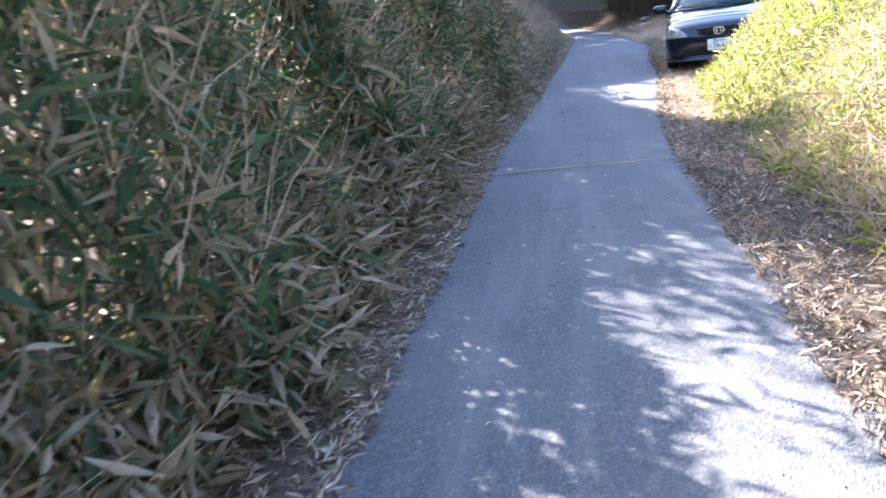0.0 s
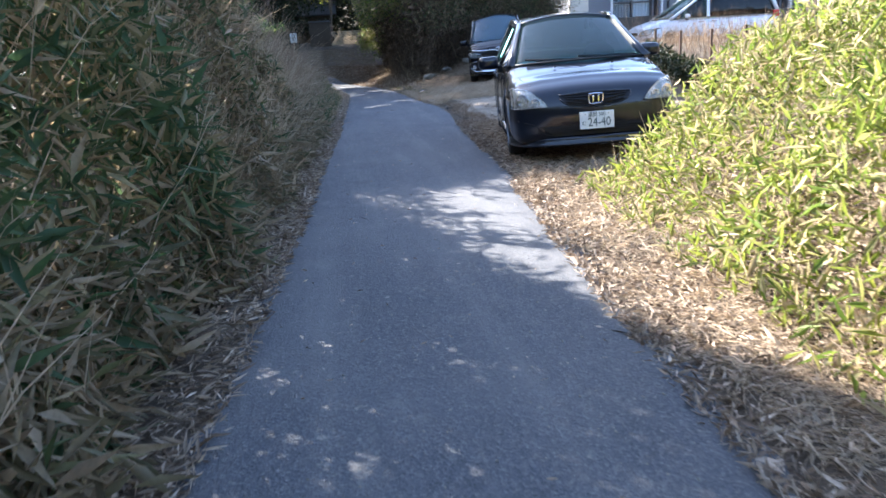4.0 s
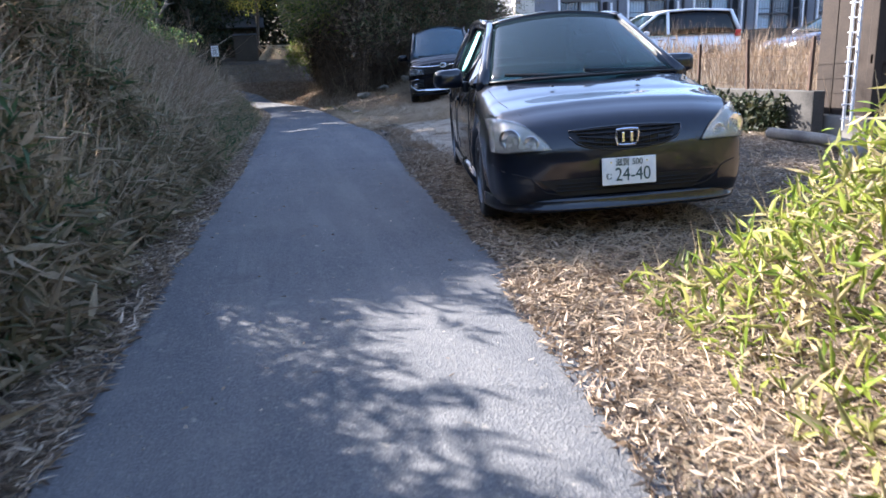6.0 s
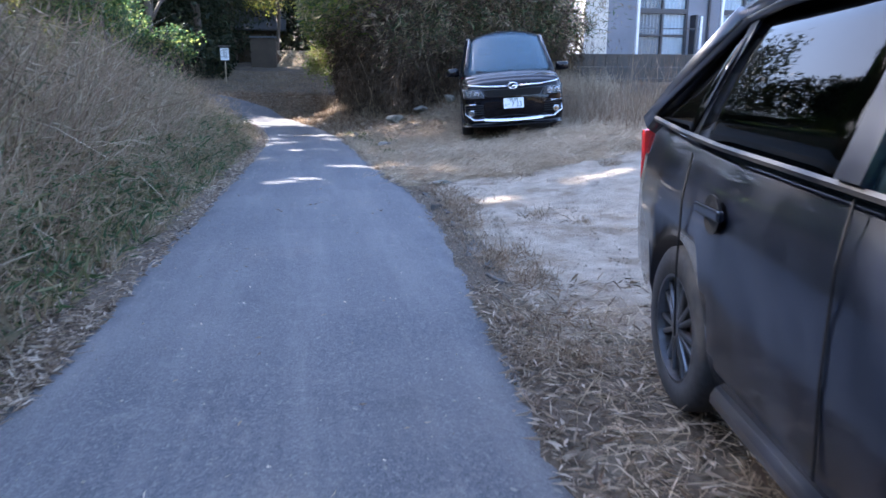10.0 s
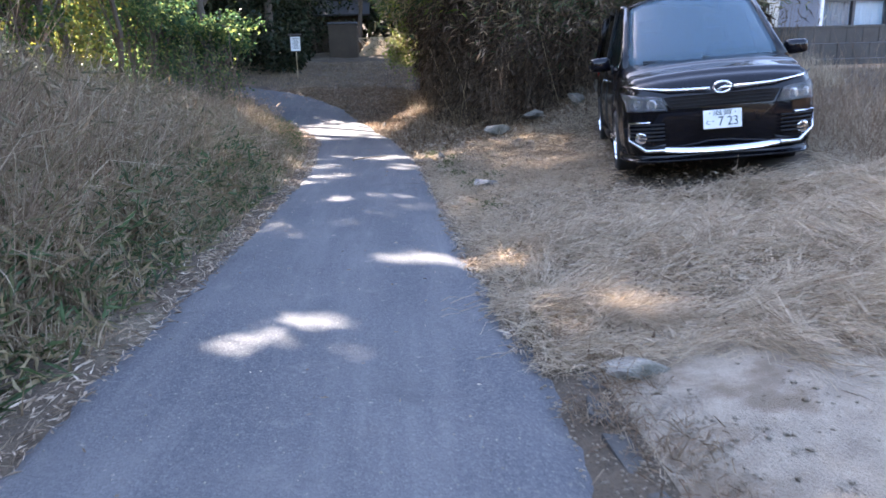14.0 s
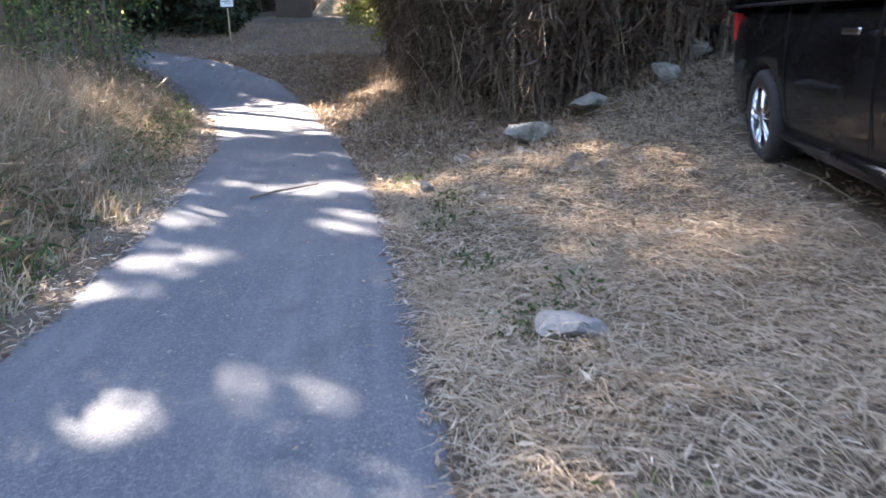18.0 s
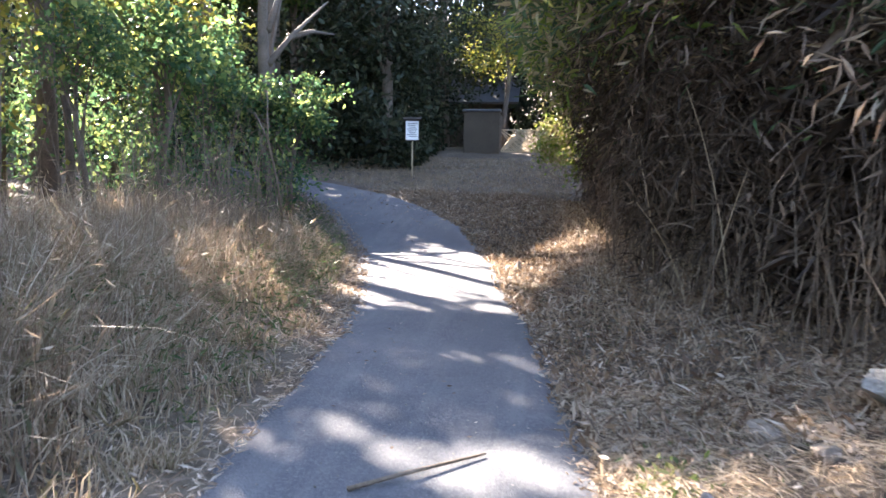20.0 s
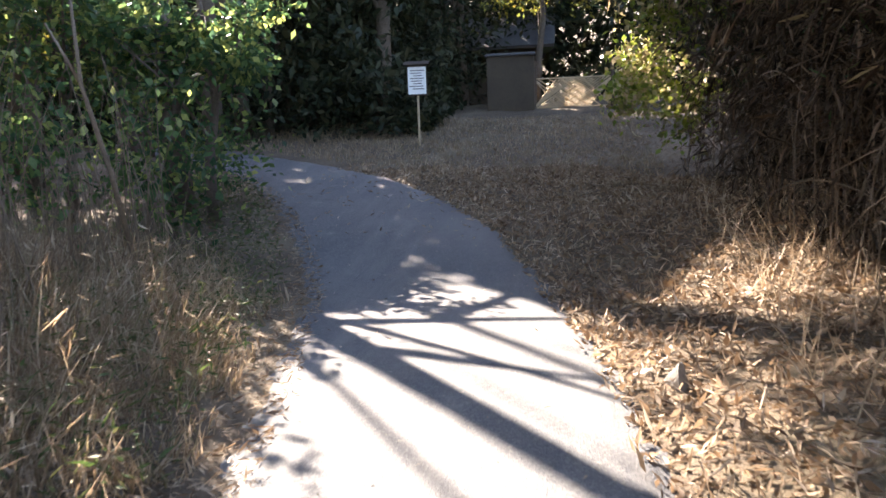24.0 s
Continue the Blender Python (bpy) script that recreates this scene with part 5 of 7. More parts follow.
# ---- parked cars ----
def plate(parent, m, place, code, top_line, kana):
    root = part("number_plate", box(0, 0, 0, 0.33, 0.012, 0.165, 0.004, m), M_PLATE, parent, "white number plate with green figures")

    def text(body, size, x, z, width=None):
        c = bpy.data.curves.new("figures", "FONT")
        c.body, c.size, c.extrude, c.align_x, c.align_y = body, size, 0.0012, "CENTER", "CENTER"
        ob = bpy.data.objects.new("t", c)
        scene.collection.objects.link(ob)
        dg = bpy.context.evaluated_depsgraph_get()
        me = bpy.data.meshes.new_from_object(ob.evaluated_get(dg))
        scene.collection.objects.unlink(ob)
        bpy.data.objects.remove(ob)
        if width and len(me.vertices):
            w = max(v.co.x for v in me.vertices) - min(v.co.x for v in me.vertices)
            me.transform(Matrix.Diagonal((width / max(w, 1e-4), 1, 1, 1)))
        me.transform(m @ pose(x, -0.008, z, 90, 0, 0))
        me.materials.append(M_INK)
        t = new("figures", me)
        t.parent = root
    text(code, 0.115, 0.022, -0.024, 0.215)
    text(top_line, 0.052, 0.0, 0.051, 0.165)
    text(kana, 0.045, -0.125, -0.03)
    for sx in (-0.11, 0.11):
        part("plate_bolt", lathe([(-0.008, 0.007), (-0.011, 0.005)], 10, "y"), M_CHROME, root).matrix_local = m @ pose(sx, 0, 0.055)
    return root


def wheel(parent, x, y, z, r, width, spokes, side, rim=None):
    """A wheel: tyre, and rim with spokes as its part. side: +1 faces +x."""
    w = width / 2
    t = part("wheel", lathe([(-w, r * 0.66), (-w, r * 0.9), (-w * 0.82, r * 0.985), (-w * 0.4, r), (w * 0.4, r), (w * 0.82, r * 0.985), (w, r * 0.9), (w, r * 0.66), (w * 0.75, r * 0.64), (-w * 0.75, r * 0.64)], 36, ring_only=True), M_TYRE, parent, "black tyre", True)
    t.location = (x, y, z)
    bms = [lathe([(side * w * 0.2, r * 0.665), (side * w * 0.98, r * 0.665), (side * w * 0.98, r * 0.625), (side * w * 0.3, r * 0.6)], 36, ring_only=True),
           lathe([(side * w * 0.5, r * 0.13), (side * w * 0.93, r * 0.12), (side * w * 0.96, r * 0.06)], 16)]
    for k in range(spokes):
        a = k * math.tau / spokes
        for off in (-0.17, 0.17):
            b = box(side * w * 0.78, 0, r * 0.36, w * 0.3, r * 0.07, r * 0.54, 0.01)
            for v in b.verts:
                v.co.x -= side * 0.06 * r * (v.co.z / r)
            b.transform(Matrix.Rotation(a + off, 4, "X"))
            bms.append(b)
    part("rim", joined(*bms), rim or M_ALLOY, t, "alloy rim with paired spokes")
    part("brake_disc", lathe([(side * w * 0.1, r * 0.5), (side * w * 0.2, r * 0.5), (side * w * 0.2, r * 0.1)], 24), M_RUST, t)
    return t


def hull(stations, cut=()):
    """The lower body: a loft through cross-sections (y, half width, bottom, top, crown); wheel arches are cut out of its flanks."""
    bm = bmesh.new()
    rows = []
    for y, w, zb, zt, crown in stations:
        h = zt - zb
        right = [(0, zb), (0.82 * w, zb), (0.955 * w, zb + 0.05 * h), (0.99 * w, zb + 0.2 * h), (w, zb + 0.42 * h), (0.995 * w, zb + 0.62 * h), (0.97 * w, zb + 0.8 * h), (0.93 * w, zb + 0.93 * h), (0.86 * w, zt), (0.6 * w, zt + 0.6 * crown), (0.3 * w, zt + 0.9 * crown), (0, zt + crown)]
        ring = [(a, y, b) for a, b in right] + [(-a, y, b) for a, b in right[-2:0:-1]]
        rows.append([bm.verts.new(p) for p in ring])
    k = len(rows[0])
    for a, b in zip(rows, rows[1:]):
        for i in range(k):
            bm.faces.new((a[i], a[(i + 1) % k], b[(i + 1) % k], b[i]))
    bm.faces.new(rows[0])
    bm.faces.new(rows[-1][::-1])
    bmesh.ops.recalc_face_normals(bm, faces=bm.faces)
    return bm


def dense(stations, step=0.07):
    """Stations filled in smoothly along the car."""
    s = np.array(stations)
    y = np.unique(np.concatenate([np.arange(s[0, 0], s[-1, 0], step), s[:, 0]]))
    out = []
    for c in range(1, s.shape[1]):
        v = np.interp(y, s[:, 0], s[:, c])
        k = np.convolve(np.pad(v, 2, mode="edge"), (0.1, 0.2, 0.4, 0.2, 0.1), "valid")
        k[0], k[-1] = v[0], v[-1]
        out.append(k)
    return [(a, *b) for a, *b in zip(y, *out)]


def arches(body, wheels, r, depth):
    """Cuts the wheel arches out of the body with a boolean, applied at once."""
    for x, y, z in wheels:
        cut = bpy.data.meshes.new("cut")
        b = lathe([(-depth, r), (depth, r)], 32)
        b.transform(Matrix.Translation((x, y, z)))
        b.to_mesh(cut)
        b.free()
        tool = new("cut", cut)
        mod = body.modifiers.new("arch", "BOOLEAN")
        mod.object, mod.operation, mod.solver = tool, "DIFFERENCE", "EXACT"
        tool.parent = body.parent
        bpy.context.view_layer.update()
        me = bpy.data.meshes.new_from_object(body.evaluated_get(bpy.context.evaluated_depsgraph_get()))
        body.modifiers.clear()
        body.data = me
        bpy.data.objects.remove(tool)
    body.data.shade_smooth()


def cabin(root, paint, side_glass, spec):
    """Pillars, roof, screens and side windows over the belt line."""
    base, roofline = spec["belt"], spec["roof"]        # lists of (y, half width, z)
    B, R = np.array(base), np.array(roofline)
    bw = lambda y: float(np.interp(y, B[:, 0], B[:, 1]))
    bz = lambda y: float(np.interp(y, B[:, 0], B[:, 2]))
    rw = lambda y: float(np.interp(y, R[:, 0], R[:, 1]))
    rz = lambda y: float(np.interp(y, R[:, 0], R[:, 2]))
    w0, w1, r0, r1 = spec["screen_y"][0], spec["screen_y"][1], spec["rear_y"][0], spec["rear_y"][1]

    def c_end(sx_):
        return Vector((sx_ * (bw(r1) + 0.02), r1 - 0.1, bz(r1) + 0.02))

    def screen(ya, yb, bow, inset):
        rows = []
        for i in range(9):
            s = i / 8
            y = ya + (yb - ya) * s
            z = bz(ya) + (rz(yb) - bz(ya)) * (s ** 0.92)
            w = (bw(ya) * 0.93 + (rw(yb) * 0.97 - bw(ya) * 0.93) * s) - inset
            rows.append([(w * u, y - bow * (1 - u * u) * (1 - 0.55 * s), z + (0.012 + (spec.get("crown", 0.055) - 0.01) * s) * (1 - u * u)) for u in np.linspace(-1, 1, 13)])
        return rows
    glass_front = part("windscreen", grid_mesh(screen(w0, w1, spec["bow"], 0.0), thick=0.005), spec.get("pane", M_GLASS), root, "curved windscreen", True)
    rim = screen(w0, w1, spec["bow"], 0.0)
    part("windscreen_seal", joined(tube(rim[-1], 0.014, 6), tube(rim[0], 0.012, 6), tube([r[0] for r in rim], 0.016, 6), tube([r[-1] for r in rim], 0.016, 6)), M_BLACK, root, "black rubber windscreen seal", True)
    part("rear_window", grid_mesh(screen(r1, r0, -0.08, 0.02), thick=0.005), side_glass, root, "tinted rear window", True)
    # roof skin
    rows = []
    for y in np.linspace(w1 - 0.02, r0 + 0.02, 12):
        w, z = rw(y), rz(y)
        bowed = spec["bow"] * 0.45 * (1 if y < w1 + 0.2 else 0)
        rows.append([(w * u, y - bowed * (1 - u * u), z + spec.get("crown", 0.055) * (1 - u * u) - 0.03 * max(0, abs(u) - 0.9) * 10) for u in np.linspace(-1, 1, 13)])
    part("roof", grid_mesh(rows, thick=0.03), paint, root, smooth=True)
    for sx in (-1, 1):
        edge = lambda y: Vector((sx * rw(y), y, rz(y) - 0.01))
        foot = lambda y: Vector((sx * bw(y), y, bz(y)))
        a0, a1 = Vector((sx * bw(w0) * 0.95, w0, bz(w0) - 0.03)), edge(w1)
        part("pillar", tube([a0, a0.lerp(a1, 0.35), a0.lerp(a1, 0.7), a1], [0.06, 0.046, 0.038, 0.036], 10), paint, root, smooth=True)
        if spec.get("sail"):
            ys_ = spec["sail"]
            lo, hi = foot(ys_ + 0.02), a0.lerp(a1, (ys_ - w0) / (w1 - w0))
            out_ = Vector((sx * 0.03, 0, 0))
            part("sail_panel", grid_mesh([[foot(w0 + 0.06) + out_, foot((w0 + ys_) / 2) + out_, lo + out_], [a0.lerp(a1, 0.1) + out_, a0.lerp(a1, 0.5 * (ys_ - w0) / (w1 - w0)) + out_, hi.lerp(lo, 0.15) + out_]], thick=0.02), paint, root, "panel between windscreen pillar and window")
            part("window_surround", tube([lo + out_ * 1.1, hi.lerp(lo, 0.1) + out_, *[edge(y) + Vector((sx * 0.02, 0, -0.03)) for y in np.linspace(w1 + 0.03, r0 - 0.1, 7)], c_end(sx)], 0.02, 6), paint, root, "painted window surround", True)
        part("roof_rail", tube([edge(y) for y in np.linspace(w1, r0, 8)], 0.036, 8), paint, root, smooth=True)
        c0, c1 = Vector((sx * bw(r1) * 0.97, r1, bz(r1) - 0.03)), edge(r0)
        part("pillar", tube([c0, c0.lerp(c1, 0.5), c1], [0.075, 0.07, 0.05], 8), paint, root, smooth=True)
        cuts = spec["posts"]
        for y in cuts:
            part("pillar", grid_mesh([[foot(y - 0.05), foot(y + 0.05)], [edge(y - 0.035 + 0.05), edge(y + 0.045 + 0.05)]], thick=0.03), M_BLACK if spec["black_posts"] else paint, root)
        stops = [w0 + 0.08, *cuts, r1 - 0.05]
        for i, (ya, yb) in enumerate(zip(stops, stops[1:])):
            rows = []
            for y in np.linspace(ya + 0.03, yb - 0.03, 8):
                f = foot(y)
                if y < w1:
                    e = a0.lerp(a1, (y - w0) / (w1 - w0)) + Vector((0, 0, -0.025))
                elif y > r0:
                    e = c1.lerp(c0, (y - r0) / (r1 - r0)) + Vector((0, 0, -0.04))
                else:
                    e = edge(y) + Vector((0, 0, -0.025))
                e.z = max(e.z, f.z + 0.01)
                rows.append([f.lerp(e, s) + Vector((sx * 0.018 * math.sin(math.pi * s), 0, 0)) for s in (0, 0.25, 0.5, 0.75, 1)])
            part("side_window", grid_mesh(rows, thick=0.004), M_GLASS if i == 0 else side_glass, root, "clear side window" if i == 0 else "tinted side window", True)
        part("belt_trim", tube([foot(y) + Vector((sx * 0.012, 0, -0.005)) for y in np.linspace(w0 + 0.1, r1 - 0.1, 8)], 0.012, 6), M_BLACK, root)
    # dashboard, seats and floor inside
    part("dashboard", box(0, w0 + 0.42, bz(w0) - 0.06, bw(w0) * 1.75, 0.55, 0.12, 0.04), M_BLACK, root)
    for sx in (-0.36, 0.36):
        part("seat", joined(box(sx, w1 + 0.35, bz(w1) - 0.12, 0.48, 0.14, 0.62, 0.05, pose(0, 0, 0, -6)), box(sx, w1 + 0.36, rz(w1) - 0.2, 0.26, 0.09, 0.16, 0.04)), M_SEAT, root, "dark seat with headrest")
    part("steering_wheel", lathe([(-0.012, 0.17), (0.012, 0.19), (0.012, 0.16)], 20, "y"), M_BLACK, root).matrix_local = pose(0.36, w0 + 0.75, bz(w0) + 0.02, -25)
    # wipers
    for x0, x1 in ((0.62, -0.02), (0.02, -0.58)):
        ya = w0 + 0.03
        part("wiper", joined(tube([(x0, ya - spec["bow"] * (1 - (x0 / bw(w0)) ** 2) - 0.0, bz(w0) + 0.02), (x1, ya + 0.02 - spec["bow"] * (1 - (x1 / bw(w0)) ** 2), bz(w0) + 0.05)], 0.012, 6)), M_BLACK, root)


def mirror(root, x, y, z, paint, sx):
    shell = box(0, 0, 0, 0.23, 0.13, 0.15, 0.05)
    for v in shell.verts:
        v.co.z *= 1.0 - 0.12 * (v.co.x * sx > 0) * abs(v.co.x) / 0.115
        v.co.y += 0.03 * (v.co.x / 0.115) ** 2
    m = part("wing_mirror", shell, paint, root, smooth=True)
    m.matrix_local = pose(x + sx * 0.12, y, z, 0, 0, -12 * sx)
    part("mirror_base", box(-sx * 0.13, 0.03, -0.07, 0.05, 0.12, 0.09, 0.02), M_BLACK, m)
    part("mirror_glass", box(0, 0.07, 0, 0.17, 0.008, 0.1, 0.003), M_CHROME, m)
    part("mirror_arm", box(-sx * 0.12, 0.0, -0.05, 0.1, 0.05, 0.035, 0.01), paint, m)


def on_front(body, x, z, off=0.0):
    """The place on the body's front behind (x, z), a little proud of it."""
    for i in range(12):
        hit, p, nrm, _ = body.ray_cast((x, -2, z), (0, 1, 0))
        if hit and p.y < 0.75:
            return p + nrm * off
        x, z = x * 0.985, z - 0.004
    return Vector((x, 0.4, z))


def on_top(body, x, y):
    """The place on the body's upper side at (x, y)."""
    hit, p, nrm, _ = body.ray_cast((x, y, 3), (0, 0, -1))
    return p if hit else Vector((x, y, 0.8))


def front_patch(body, corners, off, nu=12, nv=6, dish=0.0):
    """A sheet laid over the body's front, by its four corners (x, z) seen from ahead."""
    rows = []
    if callable(corners):
        for i in range(nv + 1):
            rows.append([on_front(body, *corners(k / nu, i / nv), off - dish * math.sin(math.pi * k / nu) * math.sin(math.pi * i / nv)) for k in range(nu + 1)])
        return rows
    a, b, c, d = [Vector((x, 0, z)) for x, z in corners]
    for i in range(nv + 1):
        l, r = a.lerp(d, i / nv), b.lerp(c, i / nv)
        row = []
        for k in range(nu + 1):
            p = l.lerp(r, k / nu)
            row.append(on_front(body, p.x, p.z, off - dish * math.sin(math.pi * k / nu) * math.sin(math.pi * i / nv)))
        rows.append(row)
    return rows


def headlamp(root, body, corners, spots, name="headlamp", clear=None, bowl=None):
    """A lamp: dark rim, silvery bowl, round reflectors, and a clear lens over them."""
    lens = part(name, grid_mesh(front_patch(body, corners, 0.02), thick=0.003), clear or M_LENS, root, "clear headlamp lens" if clear else "hazy headlamp lens", True)
    part("lamp_bowl", grid_mesh(front_patch(body, corners, 0.012, dish=0.006), thick=0.003), bowl or M_REFL, lens, "silvery lamp bowl", True)
    ring = [Vector((x, 0, z)) for x, z in ([corners(u, v) for u, v in ((0, 0), (1, 0), (1, 1), (0, 1))] if callable(corners) else corners)]
    loop = [Vector((x, 0, z)) for x, z in [corners(k / 10, 0) for k in range(11)] + [corners(1 - k / 10, 1) for k in range(11)] + [corners(0, 0)]] if callable(corners) else [ring[i].lerp(ring[(i + 1) % 4], k / 6) for i in range(4) for k in range(6)] + [ring[0]]
    part("lamp_rim", tube([on_front(body, p.x, p.z, 0.012) for p in loop], 0.004, 6), M_BLACK, lens)
    for x, z, r in spots:
        p = on_front(body, x, z, 0.012)
        cup = joined(lathe([(-0.012, r * 0.5), (0.0, r * 0.95), (0.006, r * 1.06), (0.0, r * 0.84), (-0.01, r * 0.4)], 20, "y"))
        part("reflector", cup, M_CHROME, lens, "round chromed reflector", True).matrix_local = Matrix.Translation(p) @ pose(0, 0, 0, 0, 0, 180 + 25 * (1 if x > 0 else -1))
        part("bulb", lathe([(0, r * 0.42), (0.012, r * 0.3), (0.016, r * 0.1)], 14, "y"), M_LENS, lens, smooth=True).matrix_local = Matrix.Translation(p) @ pose(0, -0.006, 0, 0, 0, 180)


def skirt(root, outline, z0, z1, flare, paint, label):
    """A low spoiler round the foot of the bumper: a thin lip that flares out and curls under."""
    P = np.array(outline)
    fine = np.linspace(0, 1, 33)
    at = np.linspace(0, 1, len(P))
    x, y = np.interp(fine, at, P[:, 0]), np.interp(fine, at, P[:, 1])
    for _ in range(2):
        x[1:-1], y[1:-1] = (x[:-2] + 2 * x[1:-1] + x[2:]) / 4, (y[:-2] + 2 * y[1:-1] + y[2:]) / 4
    tx, ty = np.gradient(x), np.gradient(y)
    n = np.hypot(tx, ty)
    ox, oy = ty / n, -tx / n
    rows = [[(a + f * flare * u, b + f * flare * v, z) for a, b, u, v in zip(x, y, ox, oy)] for f, z in ((-0.4, z1), (0.1, z1 - 0.25 * (z1 - z0)), (0.75, z0 + 0.25 * (z1 - z0)), (1.0, z0 + 0.02), (0.9, z0), (-0.6, z0))]
    return part("front_lip", grid_mesh(rows, thick=0.006), paint, root, label, True)


def hatchback(m, paint=None, name="hatchback_car", label="glossy black five-door hatchback parked beside the lane", code="24-40"):
    paint = paint or M_PAINT
    root = thing(name, m, label, "car")
    k = lambda y: y if y < 1.2 else 1.2 + (y - 1.2) * 1.11
    st = [(0.0, 0.58, 0.25, 0.57, 0.03), (0.05, 0.715, 0.2, 0.645, 0.035), (0.14, 0.785, 0.185, 0.715, 0.04), (0.3, 0.822, 0.18, 0.77, 0.045), (0.6, 0.84, 0.18, 0.825, 0.035), (0.95, 0.846, 0.18, 0.9, 0.04), (1.2, 0.847, 0.18, 0.95, 0.04),
          (1.6, 0.847, 0.18, 0.945, 0.02), (2.4, 0.847, 0.18, 0.96, 0.02), (3.2, 0.845, 0.19, 0.99, 0.02), (3.8, 0.83, 0.22, 1.02, 0.02), (4.1, 0.79, 0.28, 1.03, 0.02), (4.24, 0.74, 0.34, 0.98, 0.02), (4.28, 0.62, 0.42, 0.9, 0.02)]
    body = part("body", hull(dense([(k(y), *r) for y, *r in st])), paint, root)
    wheels = [(sx * 0.735, y, 0.305) for sx in (-1, 1) for y in (0.83, k(3.51))]
    arches(body, wheels, 0.345, 0.2)
    for x, y, z in wheels:
        wheel(root, x, y, z, 0.305, 0.19, 7, 1 if x > 0 else -1, M_RIMDARK)
    cabin(root, paint, M_TINT, dict(belt=[(0.9, 0.74, 0.93), (1.2, 0.79, 0.95), (k(2.4), 0.815, 0.965), (k(3.4), 0.8, 1.0), (k(4.12), 0.72, 1.04)], roof=[(k(1.9), 0.555, 1.395), (k(2.3), 0.585, 1.455), (k(2.8), 0.59, 1.475), (k(3.4), 0.575, 1.455), (k(3.72), 0.55, 1.41)],
                                    screen_y=(1.1, k(1.95)), rear_y=(k(3.68), k(4.14)), bow=0.2, posts=[k(2.58), k(3.5)], black_posts=False, sail=1.62))
    # front: grille, emblem, lamps, bumper, plate
    smile = lambda u, v: ((2 * u - 1) * 0.345, 0.662 - 0.014 * (2 * u - 1) ** 2 - (1 - v) * 0.135 * max(0.03, 1 - (2 * u - 1) ** 2) ** 0.42)
    part("grille_surround", tube([on_front(body, *smile(u, 1), 0.006) for u in np.linspace(0, 1, 17)] + [on_front(body, *smile(1 - u, 0), 0.006) for u in np.linspace(0, 1, 17)], 0.007, 6), paint, root, smooth=True)
    part("grille", joined(grid_mesh(front_patch(body, smile, 0.003, 16, 6), thick=0.003), *[tube([on_front(body, *smile(u, v), 0.013) for u in np.linspace(0.04 + 0.1 * (1 - v), 0.96 - 0.1 * (1 - v), 11)], 0.0065, 6) for v in (0.1, 0.3, 0.5, 0.7, 0.9)], *[tube([on_front(body, *smile(u, v), 0.006) for v in (0.1, 0.5, 0.9)], 0.004, 4) for u in np.linspace(0.15, 0.85, 11)]), M_BLACK, root, "black slatted grille")
    ey = on_front(body, 0, 0.6, 0.0).y - 0.014
    e = joined(*[box(sx * 0.026, ey - 0.004, 0.6, 0.02, 0.016, 0.066, 0.006) for sx in (-1, 1)], tube([(0.066 * math.cos(a) * (1 + 0.1 * math.sin(a)) / max(abs(math.cos(a)), abs(math.sin(a))) ** 0.72, ey, 0.6 + 0.048 * math.sin(a) / max(abs(math.cos(a)), abs(math.sin(a))) ** 0.72) for a in np.linspace(0, math.tau, 33)], 0.009, 6))
    part("emblem", e, M_CHROME, root, "chrome emblem in a square ring")
    for sx in (-1, 1):
        drop = lambda u, v, sx=sx: (sx * (0.79 - 0.33 * u), 0.54 + 0.012 * u + v * (0.004 + 0.185 * (1 - u ** 2.3)))
        headlamp(root, body, drop, ((sx * 0.69, 0.622, 0.062), (sx * 0.575, 0.592, 0.045)))
        mirror(root, sx * (0.85 if sx < 0 else 0.74), 1.45, 0.99, paint, sx)
        for y in (k(2.2), k(3.2)):
            part("door_handle", box(sx * 0.858, y, 0.8, 0.022, 0.2, 0.034, 0.008), paint, root, "pull handle")
            part("handle_cup", lathe([(sx * 0.838, 0.06), (sx * 0.848, 0.062), (sx * 0.843, 0.04)], 18), M_BLACK, root).matrix_local = pose(0, y, 0.79)
        for y in (1.3, k(2.58), k(3.45)):
            part("door_seam", tube([(sx * 0.846, y, 0.3), (sx * 0.852, y, 0.55), (sx * 0.843, y, 0.8), (sx * 0.81, y + 0.01, 0.95)], 0.004, 5), M_BLACK, root)
        part("side_skirt", tube([(sx * 0.795, 1.16, 0.215), (sx * 0.803, 2.3, 0.21), (sx * 0.795, k(3.14), 0.215)], 0.05, 12), paint, root, smooth=True)
        part("hood_seam", tube([on_top(body, sx * x, y) for x, y in ((0.6, 0.24), (0.66, 0.4), (0.69, 0.6), (0.71, 0.8), (0.72, 1.0))], 0.0025, 5), M_BLACK, root)
        part("washer_nozzle", box(sx * 0.3, 0.72, 0.905, 0.025, 0.03, 0.012, 0.004), M_BLACK, root)
        part("tail_lamp", box(sx * 0.7, k(4.17), 0.86, 0.12, 0.06, 0.24, 0.02), M_RED, root, "red tail lamp")
    skirt(root, [(-0.835, 0.5), (-0.8, 0.3), (-0.7, 0.09), (-0.5, 0.0), (0, -0.03), (0.5, 0.0), (0.7, 0.09), (0.8, 0.3), (0.835, 0.5)], 0.165, 0.25, 0.006, paint, "low painted front lip spoiler")
    part("lower_intake", joined(grid_mesh(front_patch(body, [(-0.4, 0.262), (0.4, 0.262), (0.54, 0.365), (-0.54, 0.365)], 0.006), thick=0.003), *[tube([on_front(body, x, 0.295 + 0.022 * k, 0.014) for x in np.linspace(-0.44, 0.44, 9)], 0.004, 5) for k in range(3)]), M_BLACK, root, "dark lower air intake")
